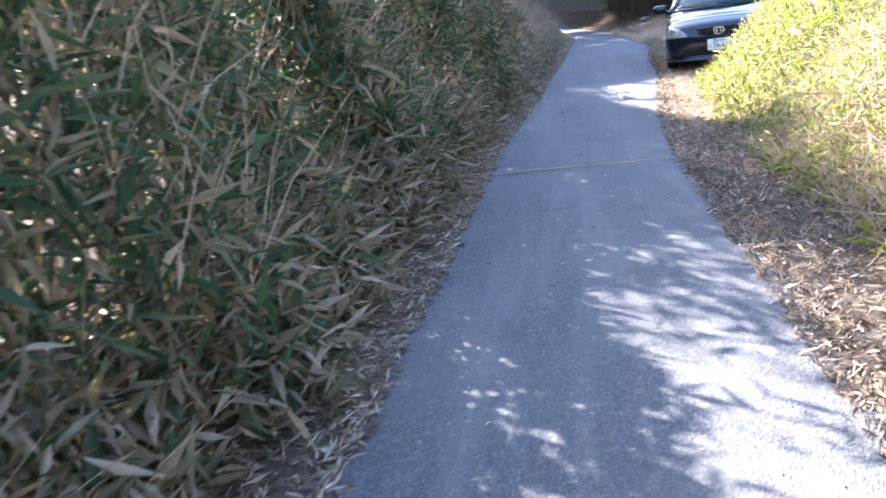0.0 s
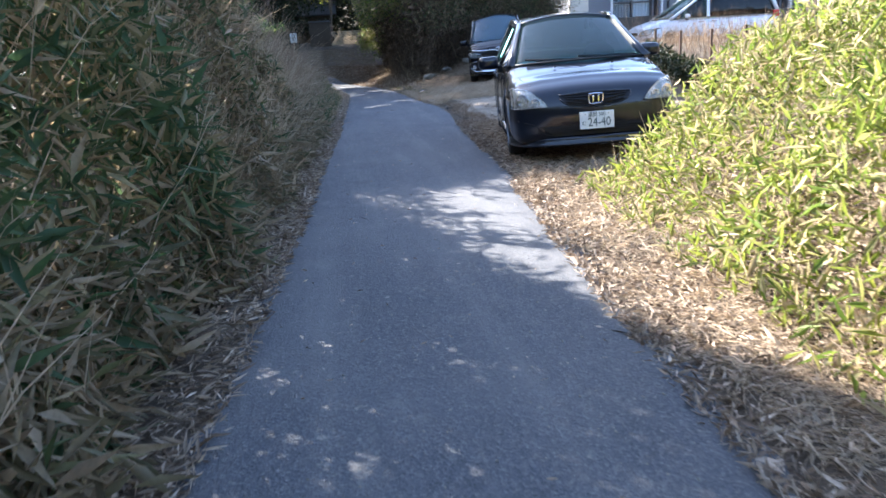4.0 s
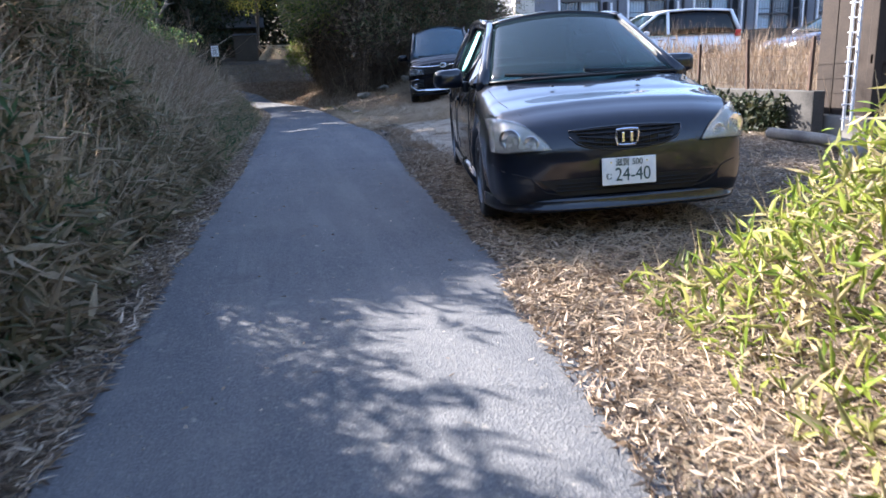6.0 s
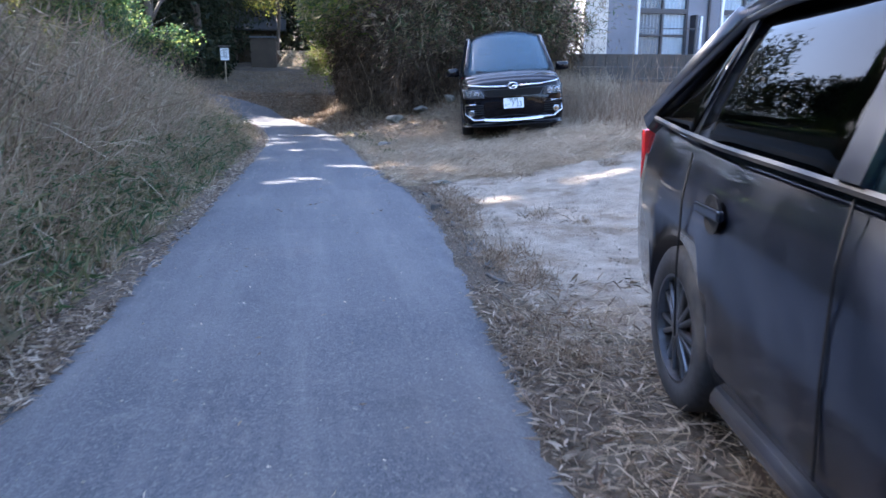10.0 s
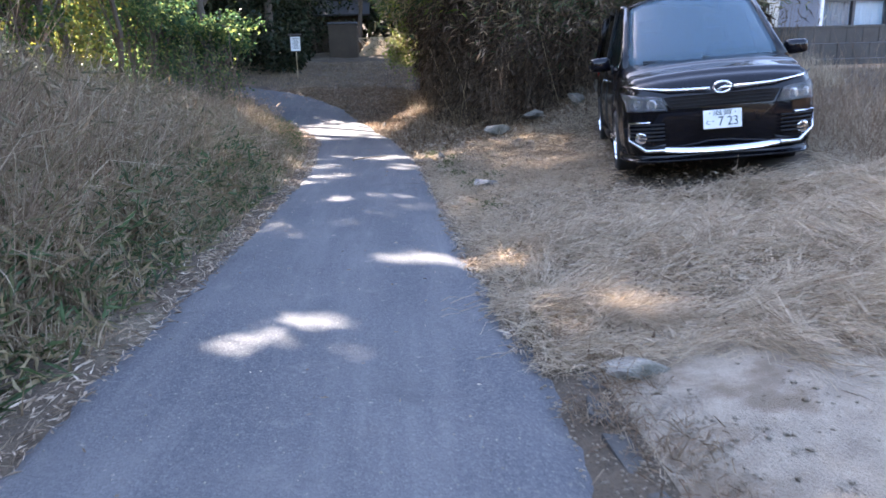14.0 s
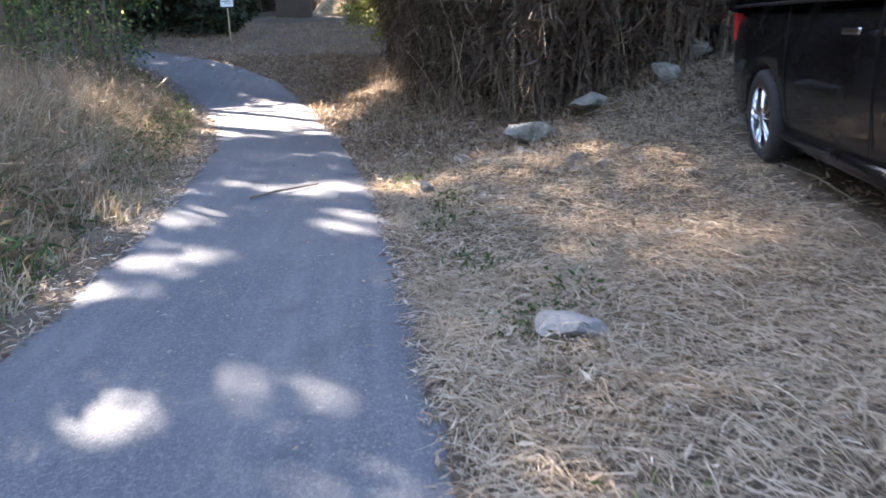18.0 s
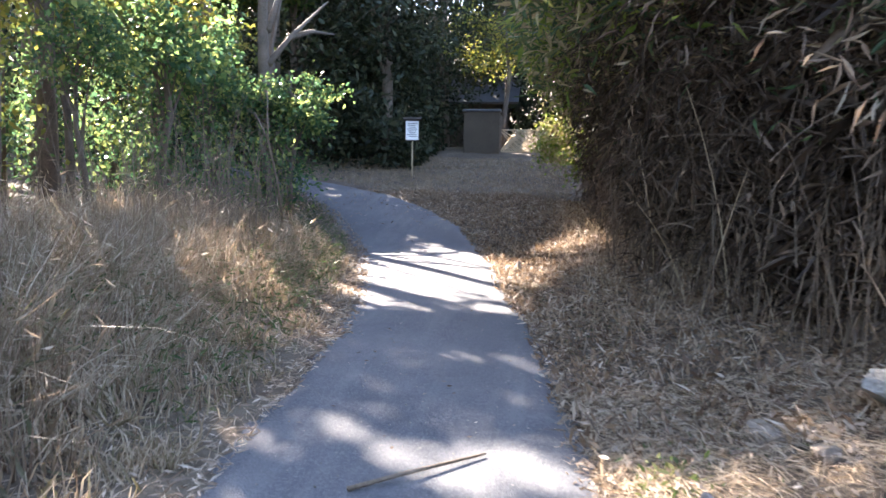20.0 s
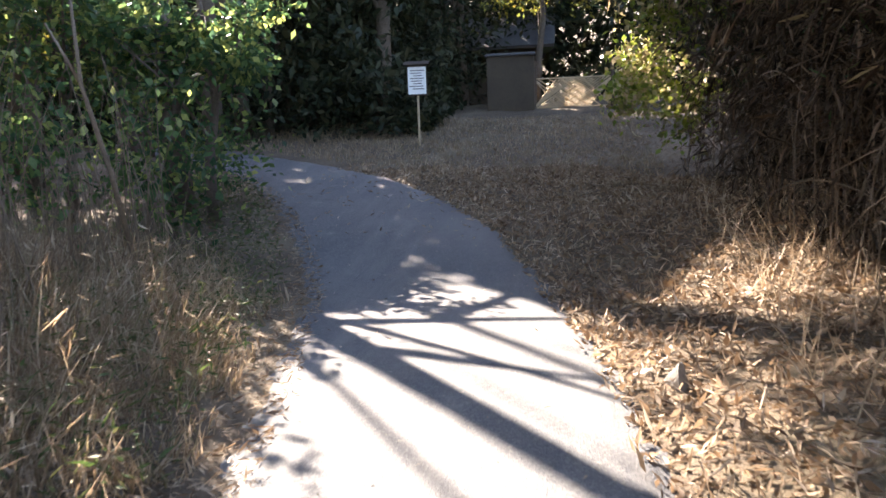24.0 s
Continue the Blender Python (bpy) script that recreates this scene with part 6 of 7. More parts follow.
    for sx in (-1, 1):
        part("bumper_seam", tube([on_front(body, sx * x, z, 0.001) for x, z in ((0.8, 0.455), (0.74, 0.425), (0.66, 0.405), (0.59, 0.385), (0.56, 0.34), (0.5, 0.29), (0.4, 0.268))], 0.005, 5), M_BLACK, root)
    if code:
        plate(root, pose(0, -0.05, 0.4, -4), 0, code, "\u6ecb\u8cc0 500", "\u3080")
    rows = []
    for v in np.linspace(-1, 1, 9):
        row = []
        for u in np.linspace(-1, 1, 11):
            f = 1 / (abs(u) ** 4 + abs(v) ** 4) ** 0.25 * max(abs(u), abs(v)) if u or v else 1
            a, b = u * f, v * f
            row.append((-0.71 + 0.09 * b, k(2.17) + 0.2 * a + 0.09 * b, 1.2 + 0.165 * b))
        rows.append(row)
    part("sunshade", grid_mesh(rows, thick=0.008), M_SHADE, root, "turquoise sunshade inside the window", True)
    return root


def minivan(m):
    root = thing("minivan", m, "glossy black minivan with chrome trim parked on the straw", "minivan")
    st = [(0.0, 0.62, 0.28, 0.78, 0.02), (0.06, 0.77, 0.24, 0.86, 0.03), (0.2, 0.84, 0.22, 0.93, 0.04), (0.5, 0.866, 0.21, 1.0, 0.05), (0.85, 0.868, 0.2, 1.06, 0.05), (1.3, 0.868, 0.2, 1.06, 0.02), (2.5, 0.868, 0.2, 1.06, 0.02), (4.3, 0.865, 0.22, 1.06, 0.02), (4.6, 0.84, 0.26, 1.05, 0.02), (4.7, 0.78, 0.32, 1.0, 0.02)]
    body = part("body", hull(dense(st)), M_PAINT2, root)
    wheels = [(sx * 0.775, y, 0.32) for sx in (-1, 1) for y in (0.92, 3.77)]
    arches(body, wheels, 0.37, 0.22)
    for x, y, z in wheels:
        wheel(root, x, y, z, 0.32, 0.2, 5, 1 if x > 0 else -1, M_CHROME)
    cabin(root, M_PAINT2, M_TINT, dict(belt=[(0.7, 0.78, 1.04), (1.2, 0.83, 1.05), (3, 0.845, 1.06), (4.6, 0.82, 1.06)], crown=0.11, roof=[(1.6, 0.645, 1.655), (2.2, 0.675, 1.715), (3.2, 0.69, 1.725), (4.45, 0.67, 1.7)],
                                       screen_y=(0.86, 1.66), rear_y=(4.42, 4.66), bow=0.18, pane=M_GLASS_VAN, posts=[2.15, 3.35], black_posts=True))
    part("upper_grille", joined(grid_mesh(front_patch(body, [(-0.44, 0.665), (0.44, 0.665), (0.5, 0.775), (-0.5, 0.775)], 0.005), thick=0.003), *[tube([on_front(body, x, 0.685 + 0.03 * k, 0.014) for x in np.linspace(-0.44, 0.44, 9)], 0.006, 5) for k in range(4)]), M_BLACK, root, "black slatted upper grille")
    for sx in (-1, 1):
        part("chrome_wing", tube([(sx * 0.1, -0.035, 0.825), (sx * 0.45, -0.01, 0.835), (sx * 0.7, 0.09, 0.865), (sx * 0.82, 0.26, 0.9)], [0.016, 0.015, 0.012, 0.008], 6), M_CHROME, root, "chrome strip", True)
        headlamp(root, body, [(sx * 0.47, 0.66), (sx * 0.8, 0.665), (sx * 0.83, 0.815), (sx * 0.52, 0.775)], ((sx * 0.6, 0.715, 0.045), (sx * 0.72, 0.725, 0.035)), clear=M_CLEAR, bowl=M_BLACK)
        mirror(root, sx * 0.86, 1.2, 1.1, M_PAINT2, sx)
        part("fog_lamp_bezel", joined(tube([(sx * 0.62, -0.01, 0.56), (sx * 0.8, 0.1, 0.56), (sx * 0.8, 0.1, 0.4), (sx * 0.66, 0.0, 0.3), (sx * 0.5, -0.035, 0.3)], [0.014, 0.014, 0.016, 0.02, 0.024], 6)), M_CHROME, root, "chrome bezel", True)
        part("fog_lamp", lathe([(-0.02, 0.055), (0.0, 0.058), (0.012, 0.045), (0.002, 0.02)], 18, "y"), M_CHROME, root, "round fog lamp", True).matrix_local = pose(sx * 0.7, 0.03, 0.42, 0, 0, 180 + 18 * sx)
        part("side_grille", joined(*[tube([(sx * 0.5, -0.035, 0.4 + 0.035 * k), (sx * 0.66, 0.0, 0.4 + 0.035 * k), (sx * 0.79, 0.09, 0.4 + 0.035 * k)], 0.008, 5) for k in range(5)]), M_BLACK, root)
        for y in (1.25, 2.15, 3.35):
            part("door_seam", tube([(sx * 0.868, y, 0.3), (sx * 0.872, y, 0.6), (sx * 0.86, y, 0.85), (sx * 0.84, y, 1.03)], 0.004, 5), M_BLACK, root)
        for y in (1.95, 2.4):
            part("door_handle", box(sx * 0.875, y, 0.9, 0.02, 0.2, 0.035, 0.008), M_CHROME, root, "chrome door handle")
        part("side_skirt", tube([(sx * 0.815, 1.32, 0.25), (sx * 0.82, 2.4, 0.245), (sx * 0.815, 3.37, 0.25)], 0.055, 12), M_PAINT2, root, smooth=True)
        part("tail_lamp", box(sx * 0.76, 4.66, 1.0, 0.12, 0.06, 0.4, 0.02), M_RED, root, "red tail lamp")
    edge = lambda x: 0.045 * (abs(x) / 0.5) ** 2 - 0.03
    part("chrome_lip", grid_mesh([[(x * f, edge(x) - o, z + 0.02 * (abs(x) / 0.5) ** 3) for x in np.linspace(-0.55, 0.55, 17)] for f, o, z in ((0.99, -0.01, 0.318), (1, 0.012, 0.308), (1, 0.045, 0.268), (0.99, 0.04, 0.255), (0.98, 0.0, 0.252))], thick=0.004), M_CHROME, root, "broad bright chrome lower strip", True)
    skirt(root, [(-0.86, 0.5), (-0.83, 0.28), (-0.74, 0.08), (-0.5, 0.0), (0, -0.02), (0.5, 0.0), (0.74, 0.08), (0.83, 0.28), (0.86, 0.5)], 0.185, 0.26, 0.008, M_PAINT2, "low front lip spoiler")
    part("emblem", tube([(0.075 * math.cos(a), -0.05, 0.83 + 0.048 * math.sin(a)) for a in np.linspace(0, math.tau, 25)] + [(0.02, -0.05, 0.83), (-0.04, -0.05, 0.81)], 0.012, 6), M_CHROME, root, "oval chrome emblem", True)
    plate(root, pose(0, -0.05, 0.55, -6), 0, "\u00b7 7 23", "\u6ecb\u8cc0", "\u3080")
    return root


def white_van(m):
    root = thing("white_minivan", m, "silver-white minivan parked side-on above the lot", "minivan")
    st = [(0.0, 0.62, 0.3, 0.72, 0.02), (0.08, 0.78, 0.25, 0.84, 0.03), (0.3, 0.87, 0.23, 0.95, 0.04), (0.8, 0.9, 0.22, 1.08, 0.05), (1.1, 0.9, 0.22, 1.12, 0.04), (2.5, 0.9, 0.22, 1.12, 0.02), (4.4, 0.895, 0.24, 1.12, 0.02), (4.75, 0.86, 0.28, 1.1, 0.02), (4.84, 0.8, 0.34, 1.05, 0.02)]
    body = part("body", hull(dense(st)), M_WHITE, root)
    wheels = [(sx * 0.8, y, 0.33) for sx in (-1, 1) for y in (0.95, 3.85)]
    arches(body, wheels, 0.38, 0.22)
    for x, y, z in wheels:
        wheel(root, x, y, z, 0.33, 0.21, 5, 1 if x > 0 else -1)
    cabin(root, M_WHITE, M_TINT, dict(belt=[(0.8, 0.8, 1.09), (1.3, 0.85, 1.12), (3, 0.86, 1.13), (4.7, 0.83, 1.13)], roof=[(1.9, 0.68, 1.74), (2.4, 0.72, 1.84), (3.2, 0.73, 1.87), (4.55, 0.7, 1.82)],
                                      screen_y=(0.95, 2.0), rear_y=(4.5, 4.78), bow=0.18, posts=[2.25], black_posts=False))
    for sx in (-1, 1):
        headlamp(root, body, [(sx * 0.55, 0.62), (sx * 0.84, 0.64), (sx * 0.865, 0.86), (sx * 0.6, 0.74)], ((sx * 0.66, 0.68, 0.05), (sx * 0.77, 0.71, 0.045)))
        mirror(root, sx * 0.88, 1.45, 1.17, M_WHITE, sx)
        part("side_strip", tube([(sx * 0.905, 1.4, 0.46), (sx * 0.91, 2.6, 0.45), (sx * 0.9, 3.35, 0.46)], 0.02, 6), M_CHROME, root, "grey rubbing strip")
        for y in (2.0, 2.45):
            part("door_handle", box(sx * 0.905, y, 0.98, 0.02, 0.2, 0.035, 0.008), M_CHROME, root, "chrome door handle")
        for y in (1.3, 2.25, 3.4):
            part("door_seam", tube([(sx * 0.899, y, 0.32), (sx * 0.903, y, 0.7), (sx * 0.88, y, 1.08)], 0.004, 5), M_BLACK, root)
        part("tail_lamp", box(sx * 0.83, 4.68, 1.12, 0.1, 0.2, 0.22, 0.03), M_RED, root, "red tail lamp")
        part("fog_lamp", lathe([(-0.02, 0.06), (0.0, 0.06), (0.012, 0.04)], 16, "y"), M_CHROME, root, smooth=True).matrix_local = pose(sx * 0.66, 0.02, 0.42, 0, 0, 180)
    part("grille", joined(box(0, -0.005, 0.7, 0.9, 0.04, 0.1, 0.02), *[box(0, -0.03, 0.67 + 0.03 * k, 0.84, 0.012, 0.01) for k in range(3)]), M_CHROME, root, "bright grille")
    return root


hatchback(pose(1.936, 10.46, 0.02, 0, -1.5, -10.2))
minivan(pose(3.94, 23.72, 0.31, 0.5, -4, -12.2))
white_van(pose(9.5, 28.0, 0.62, 0, 0, -90))
hatchback(pose(12.2, 22.8, 0.62, 0, 0, -90), M_BLUE, "dark_blue_car", "dark blue car parked behind the wire fence", "")


# ---- the house above the lot ----
def house():
    root = thing("house", pose(0, 36, 0), "grey rendered house with dark-framed windows above a block wall", "house")
    # front wall with openings
    x0, x1, zb, zt = 10.65, 28.0, 0.6, 7.2
    wins = [(11.8 + 3.08 * k, 13.68 + 3.08 * k) for k in range(5)]
    xs_ = [x0] + [v for w in wins for v in w] + [x1]
    for i, (a, b) in enumerate(zip(xs_, xs_[1:])):
        if i % 2 == 0:
            part("wall", box((a + b) / 2, 0.1, (zb + zt) / 2, b - a, 0.2, zt - zb), M_WALL, root)
        else:
            part("wall", box((a + b) / 2, 0.1, (zb + 2.08) / 2, b - a, 0.2, 2.08 - zb), M_WALL, root)
            part("wall", box((a + b) / 2, 0.1, (4.42 + zt) / 2, b - a, 0.2, zt - 4.42), M_WALL, root)
            cx = (a + b) / 2
            w = part("window", box(cx, 0.06, 4.38, b - a, 0.1, 0.08), M_FRAME, root, "dark metal window frame with transom")
            for piece in ((cx, 0.06, 2.12, b - a, 0.1, 0.08), (a + 0.04, 0.06, 3.25, 0.08, 0.1, 2.18), (b - 0.04, 0.06, 3.25, 0.08, 0.1, 2.18), (cx, 0.05, 3.25, 0.07, 0.1, 2.18), (cx, 0.045, 3.58, b - a - 0.17, 0.1, 0.16), (cx, 0.047, 2.78, b - a - 0.17, 0.08, 0.07)):
                part("frame_bar", box(*piece), M_FRAME, w)
            for s in (-1, 1):
                cx = (a + b) / 2 + s * (b - a) / 4
                for z, h in ((4.0, 0.7), (3.15, 0.68), (2.45, 0.6)):
                    part("pane", box(cx, 0.08, z, (b - a) / 2 - 0.1, 0.006, h), M_PANE, w)
                part("curtain", grid_mesh([[(cx - (b - a) / 4 + 0.05 + u * ((b - a) / 2 - 0.1), 0.17 + 0.02 * math.sin(u * 40), z) for u in np.linspace(0, 1, 30)] for z in (2.1, 4.4)]), M_CURTAIN if (s > 0) == (i % 4 == 1) else M_FRAME, w, "drawn pale curtain")
            part("lintel_board", box((a + b) / 2 - 0.02, -0.05, 4.66, b - a + 0.15, 0.12, 0.36, 0.01), M_CREAM, root, "cream board over the window")
            part("awning", box((a + b) / 2, -0.22, 4.92, b - a + 0.4, 0.5, 0.1, 0.02), M_FRAME, root, "dark awning")
            for px, top in ((a - 0.16, 4.1), (b + 0.28, 3.4)):
                part("post", box(px, -0.4, (1.9 + top) / 2, 0.09, 0.09, top - 1.9, 0.01), M_POST, root, "white metal post")
            part("balcony_rail", box((a + b) / 2, -0.4, 2.98, b - a + 0.5, 0.03, 0.03), M_FRAME, root)
            part("side_panel", box(b + 0.12, -0.2, 2.8, 0.06, 0.4, 1.3), M_FRAME, root)
            part("downpipe", tube([(b + 0.75, -0.06, 0.8), (b + 0.75, -0.06, 7.0)], 0.05, 8), M_FRAME, root)
    part("wall", box(x0 + 0.1, 5.1, 3.9, 0.2, 9.8, 6.6), M_WALL, root)
    part("wall", box(x1 - 0.1, 5.1, 3.9, 0.2, 9.8, 6.6), M_WALL, root)
    part("wall", box((x0 + x1) / 2, 10.1, 3.9, x1 - x0, 0.2, 6.6), M_WALL, root)
    part("corner_trim", box(x0 - 0.44, -0.15, 3.9, 0.84, 0.25, 6.4, 0.01), M_CREAM, root, "cream corner panel")
    part("roof", grid_mesh([[(x0 - 0.6, -0.8, 7.1), (x1 + 0.6, -0.8, 7.1)], [(x0 - 0.6, 5, 9.2), (x1 + 0.6, 5, 9.2)], [(x0 - 0.6, 11, 7.1), (x1 + 0.6, 11, 7.1)]], thick=0.15), M_TILE, root)


house()
blocks = thing("block_wall", pose(0, 34.6, 0), "dark stained block wall below the house", "wall", kind="structure")
for row in range(4):
    for k in range(34):
        cx = 8.9 + 0.4 * k + (0.2 if row % 2 else 0)
        z = 0.79 + 0.36 * row
        part("block", box(cx, 0, z, 0.39, 0.15, 0.35, 0.008), M_SOOT, blocks)
part("coping", box(15.6, 0, 2.06, 13.8, 0.18, 0.06, 0.01), M_SOOT, blocks)


# ---- wire fence on a low wall, and the wooden shed ----
ret = thing("retaining_wall", pose(6.75, 17.4, 0), "low dark concrete retaining wall under the wire fence", "wall", kind="structure")
part("wall_body", box(0, 0, 0.26, 0.18, 5.6, 0.62, 0.015), M_SOOT, ret)
fence = thing("wire_fence", pose(6.75, 17.4, 0.56), "rusty posts with sagging wire mesh on the low wall", "fence")
for k in range(5):
    part("post", box(0, -2.6 + 1.3 * k, 0.34, 0.045, 0.045, 0.72, 0.006, pose(0, 0, 0, RNG.normal(0, 1.5), RNG.normal(0, 1.5))), M_RUST, fence, "rusty steel post")
for k in range(4):
    part("wire", tube([(0, -2.6 + 0.65 * i, 0.1 + 0.19 * k - (0.02 if i % 2 else 0)) for i in range(9)], 0.003, 4), M_RUST, fence)
for k in range(52):
    part("wire", tube([(0, -2.6 + 0.1 * k, 0.02), (0, -2.6 + 0.1 * k, 0.68)], 0.0018, 4), M_RUST, fence)

shed = thing("shed", pose(7.0, 14.1, 0), "dark weathered plank shed with a post and rack at its corner", "shed")
for k in range(9):
    part("plank", box(0.32 + 0.3 * k, 0.0, 1.7, 0.285, 0.03, 3.0, 0.005, pose(0, RNG.normal(0, 0.006), 0)), M_PLANK, shed)
for k in range(9):
    part("plank", box(0.06, 0.18 + 0.3 * k, 1.7, 0.03, 0.285, 3.0, 0.005), M_PLANK, shed) if k < 3 else None
part("corner_post", box(0.06, -0.02, 1.65, 0.12, 0.12, 3.1, 0.01), M_PLANK, shed)
part("rail", box(1.4, -0.03, 0.95, 2.8, 0.05, 0.12, 0.008), M_PLANK, shed)
part("rail", box(1.4, -0.03, 2.2, 2.8, 0.05, 0.12, 0.008), M_PLANK, shed)
part("roof", box(1.4, 0.6, 3.3, 3.4, 2.4, 0.08, 0.01, pose(0, 0, 0, 6)), M_TILE, shed)
part("footing", box(1.4, 0.5, 0.1, 3.0, 1.4, 0.3, 0.02), M_CONC, shed)
rack = thing("metal_rack", pose(6.72, 14.0, 0.1), "narrow galvanised metal rack standing at the shed's corner", "rack")
for sy in (0, 0.12):
    part("upright", box(0, sy, 1.4, 0.03, 0.03, 2.8, 0.004), M_POST, rack)
for k in range(16):
    part("rung", box(-0.04, 0.06, 0.15 + 0.17 * k, 0.12, 0.02, 0.02, 0.003), M_POST, rack)
tagged(link("curb", joined(tube([(4.9, 12.0, 0.1), (5.5, 12.5, 0.1), (5.85, 13.4, 0.1), (5.9, 14.4, 0.1)], 0.07, 8)), M_CONC, smooth=True), "low rounded concrete edging beside the yard", "curb", kind="structure")

# ---- the far gate, wall and notice board ----
wall = thing("mud_wall", pose(-1.45, 52, 0), "brown plastered wall with a tiled coping beside the far gate", "wall", kind="structure")
part("wall_body", box(0, 0, 2.6, 1.3, 0.25, 1.7, 0.02), M_MUD, wall)
part("coping", joined(box(0, 0, 3.47, 1.4, 0.4, 0.05, 0.02, None), box(0, 0, 3.51, 1.36, 0.2, 0.05, 0.02)), M_TILE, wall, "grey tile coping")
gate = thing("lattice_gate", pose(0.2, 52.3, 2.0), "low sunlit bamboo lattice fence at the far gate", "gate")
for k in range(21):
    for s in (-1, 1) if k % 3 == 0 else (1,):
        x = -0.95 + 0.1 * k
        part("lath", tube([(max(-1.0, min(1.1, x - s * 0.55)), -0.02 * s, 0.05), (max(-1.0, min(1.1, x + s * 0.55)), -0.02 * s, 0.8)], 0.018, 5), M_LATH, gate)
part("rail", tube([(-1.0, 0, 0.82), (1.1, 0, 0.82)], 0.02, 6), M_LATH, gate)
part("rail", tube([(-1.0, 0, 0.03), (1.1, 0, 0.03)], 0.02, 6), M_LATH, gate)
for x in (-1.0, 1.1):
    part("post", tube([(x, 0, -0.1), (x, 0, 1.3)], 0.05, 8), M_BARK, gate)
roof = thing("gatehouse", pose(-2.5, 57, 1.9), "small tiled-roof building behind the gate", "building")
part("wall", box(0, 0, 1.2, 3.4, 2.5, 2.4), M_MUD, roof)
part("roof", grid_mesh([[(-2.2, -1.9, 2.2), (2.2, -1.9, 2.2)], [(-2.2, 0, 3.4), (2.2, 0, 3.4)], [(-2.2, 1.9, 2.2), (2.2, 1.9, 2.2)]], thick=0.1), M_TILE, roof)

board = thing("notice_board", pose(-2.8, 45.73, 1.1), "white notice sheet on a small board atop a thin post", "sign")
part("post", tube([(0, 0, -0.1), (0, 0.005, 1.5)], 0.022, 8), M_LATH, board, "thin grey post")
part("backboard", box(0, -0.03, 1.3, 0.4, 0.02, 0.58, 0.004), M_PLANK, board)
sheet = part("sheet", box(0, -0.044, 1.3, 0.36, 0.006, 0.52, 0.002), M_PLATE, board, "white paper notice with lines of print")
for k in range(8):
    part("print_line", box(RNG.normal(0, 0.01), -0.049, 1.49 - 0.05 * k, 0.27 - 0.05 * (k % 3), 0.002, 0.016), M_FRAME, sheet)
part("small_roof", grid_mesh([[(-0.25, -0.12, 1.6), (0.25, -0.12, 1.6)], [(-0.25, -0.02, 1.67), (0.25, -0.02, 1.67)], [(-0.25, 0.1, 1.6), (0.25, 0.1, 1.6)]], thick=0.015), M_PLANK, board)


# ---- stones, slabs and sticks ----
def stone(name, x, y, z, sx, sy, sz, seed, label, turn=0.0, material=M_STONE, sink=0.35):
    bm = bmesh.new()
    bmesh.ops.create_icosphere(bm, subdivisions=3, radius=1)
    rnd = random.Random(seed)
    cuts = [(Vector((rnd.gauss(0, 1), rnd.gauss(0, 1), rnd.gauss(0, 1))).normalized(), rnd.uniform(0.4, 0.75)) for _ in range(14)]
    for v in bm.verts:
        for nrm, d in cuts:
            over = v.co.dot(nrm) - d
            if over > 0:
                v.co -= nrm * over
        v.co += v.co.normalized() * (0.07 * noise.noise(v.co * 2.5 + Vector((seed, 0, 0))) + 0.03 * noise.noise(v.co * 8 + Vector((0, seed, 0))))
    bm.transform(Matrix.Diagonal((sx, sy, sz, 1)))
    ob = link(name, bm, material)
    ob.matrix_world = pose(x, y, z + sz * (1 - 2 * sink) * 0.6, 0, 0, turn)
    return tagged(ob, label, "stone", name + "s by the lane")


for i, (x, y, sx, sy, sz) in enumerate(((2.6, 29.15, 0.32, 0.22, 0.12), (3.24, 29.5, 0.32, 0.2, 0.13), (4.0, 29.6, 0.22, 0.18, 0.15), (4.5, 29.95, 0.26, 0.18, 0.14), (4.2, 30.1, 0.15, 0.12, 0.14), (4.9, 29.8, 0.18, 0.14, 0.12))):
    stone("stone", x, y, float(land(x, y)) + 0.08 + 0.02 * (sx > 0.22), sx, sy, sz, i + 3, "pale grey field stone at the foot of the thicket", i * 37 - 12)
for i in range(34):
    x, y = RNG.uniform(2.0, 4.8), RNG.uniform(27.4, 29.3)
    r = RNG.uniform(0.035, 0.1)
    stone("rubble_stone", x, y, float(land(x, y)) + 0.01, r * 1.3, r, r * 0.7, 60 + i, "small brown rubble stone among the dry leaves", i * 53, M_RUBBLE, 0.45)
for i, (x, y, sx, sy, sz) in enumerate(((1.97, 25.5, 0.16, 0.12, 0.12), (1.62, 28.5, 0.1, 0.08, 0.09), (0.62, 35.2, 0.09, 0.08, 0.12), (5.6, 26.4, 0.28, 0.2, 0.18))):
    stone("stone", x, y, float(land(x, y)) + 0.02, sx, sy, sz, i + 31, "small grey stone half buried beside the lane", i * 51, M_CONC)
edging = thing("lane_edging", pose(0, 0, 0), "broken concrete edging sunk along the lane", "edging", kind="structure")
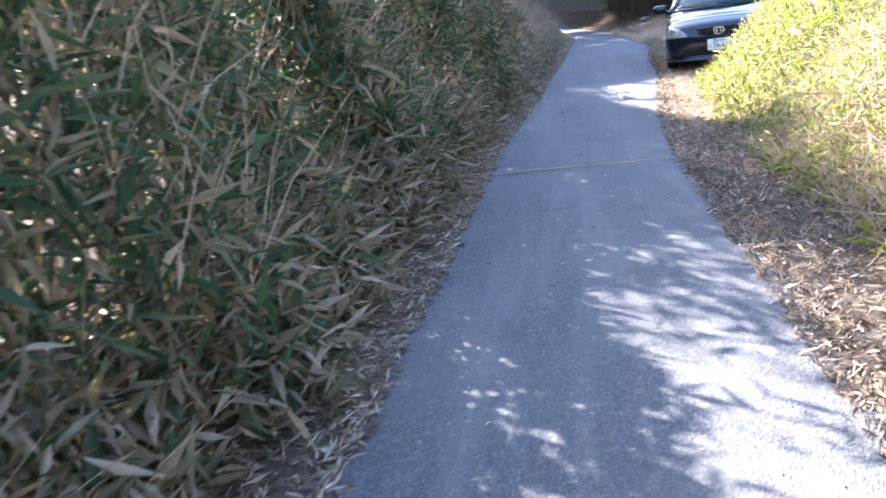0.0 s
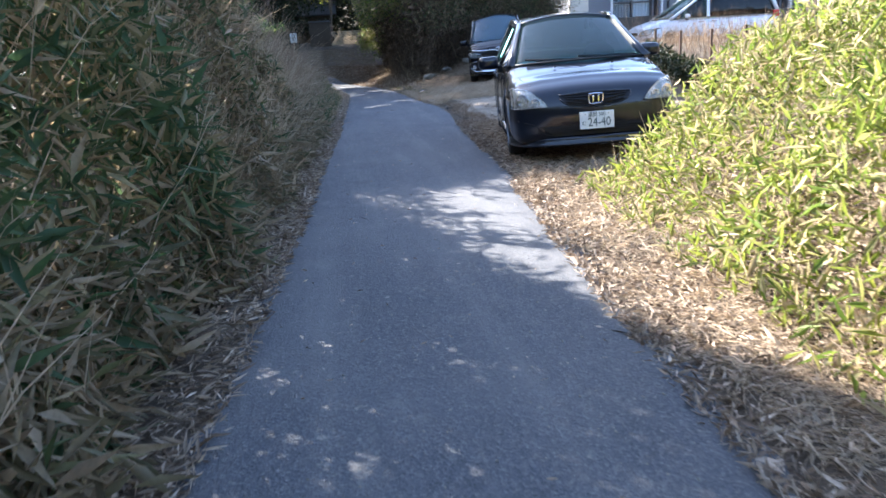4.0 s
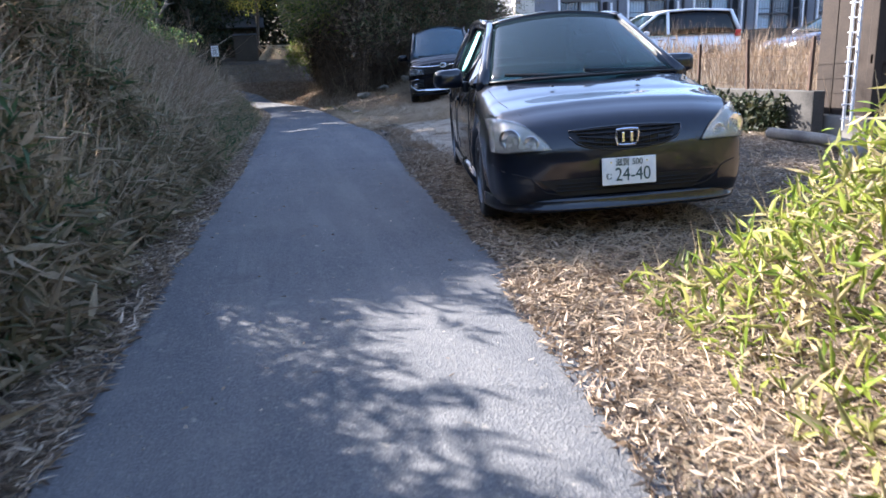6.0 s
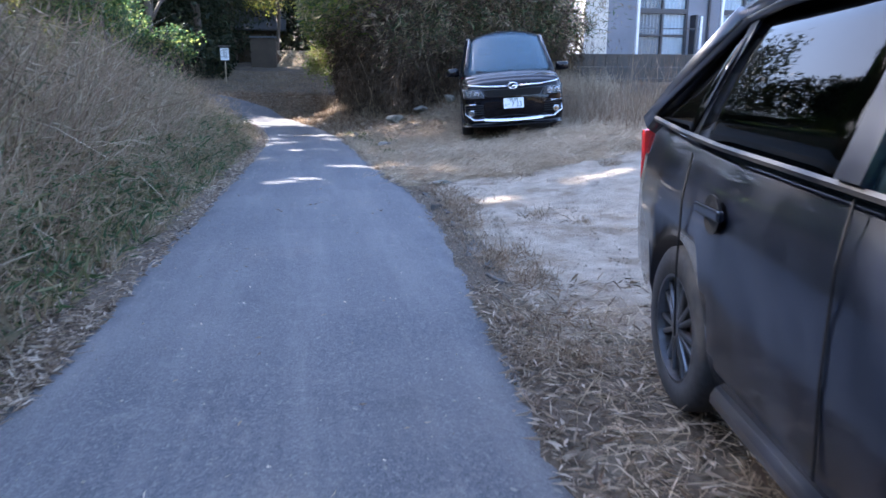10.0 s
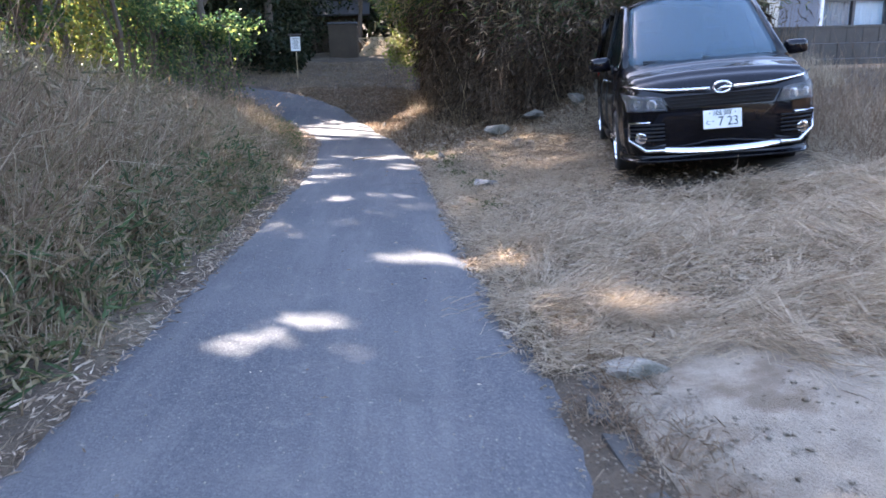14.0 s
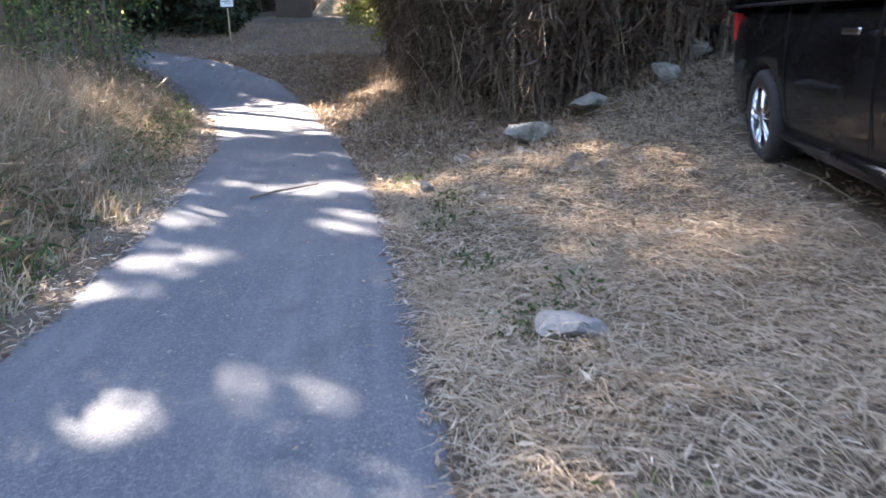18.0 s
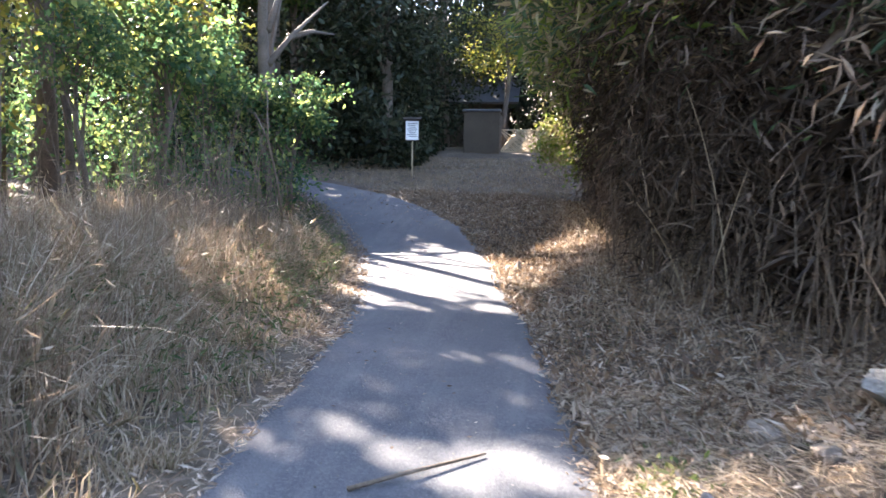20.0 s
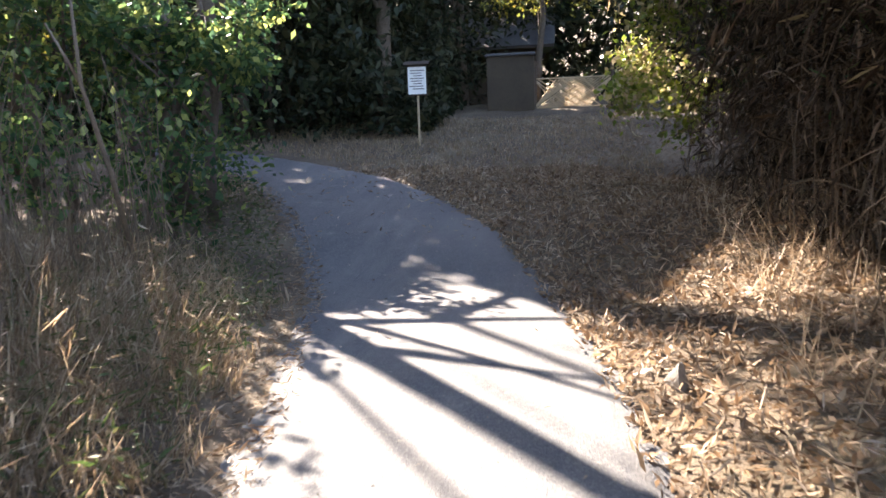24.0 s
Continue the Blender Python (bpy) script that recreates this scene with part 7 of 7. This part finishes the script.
for i, y in enumerate(np.arange(16.2, 20.9, 0.34)):
    x = float(road_right(y)) + 0.13 + 0.03 * math.sin(i * 2.2)
    b = box(0, 0, 0, 0.07 + 0.04 * (i % 3) / 2, 0.26 - 0.07 * (i % 2), 0.06, 0.012)
    for v in b.verts:
        v.co += Vector((noise.noise(v.co * 9 + Vector((i, 0, 0))), noise.noise(v.co * 9 + Vector((0, i, 5))), noise.noise(v.co * 9 + Vector((3, 0, i))))) * 0.03
    part("piece", b, M_SOOT, edging).matrix_local = pose(x, y, float(land(x, y)) - 0.016, RNG.normal(0, 4), RNG.normal(0, 5), RNG.normal(-2, 8))
stone("broken_slab", 1.98, 20.25, float(land(1.98, 20.25)) + 0.03, 0.2, 0.16, 0.04, 81, "pale broken concrete slab lying in the straw", 20, M_STONE)
# the long stalk across the lane, and sticks
tagged(link("stalk", tube([(-1.09, 3.82, 0.022), (-0.7, 3.87, 0.024), (-0.3, 3.88, 0.028), (0.12, 3.89, 0.03), (0.2, 3.93, 0.03), (0.46, 4.01, 0.02)], [0.004, 0.0045, 0.0045, 0.004, 0.0035, 0.0025], 6), M_LATH, smooth=True), "long pale bamboo stalk lying across the lane", "stalk")
tagged(link("stick", tube([(0.25, 28.45, 0.025), (0.45, 28.6, 0.04), (0.75, 28.9, 0.025)], [0.01, 0.009, 0.006], 6), M_CANE, smooth=True), "bent dry stick on the lane", "stick")
n = 700
y = RNG.uniform(0, 40, n)
x = road_left(y) + (road_right(y) - road_left(y)) * RNG.random(n)
P = np.stack([x, y, rise(y) + 0.02], -1)
V, F = leaves(P, RNG.normal(size=(n, 3)) * (1, 1, 0.05), RNG.uniform(0.012, 0.045, n), RNG.uniform(0.002, 0.006, n), 0.4)
raw("fallen_leaves", V, F, M_LITTER, "a few dry leaves scattered over the asphalt", "leaf litter")
# a dead sapling stem on the bank by the bend
tagged(link("sapling", joined(tube([(-2.95, 36.2, 0.45), (-3.0, 36.1, 1.1), (-3.12, 36.05, 1.7), (-3.1, 36.0, 2.4)], [0.02, 0.018, 0.015, 0.009], 7), tube([(-3.12, 36.05, 1.7), (-3.3, 36.0, 2.1)], [0.015, 0.006], 5)), M_CANE, smooth=True), "thin bare pale sapling on the bank", "sapling")
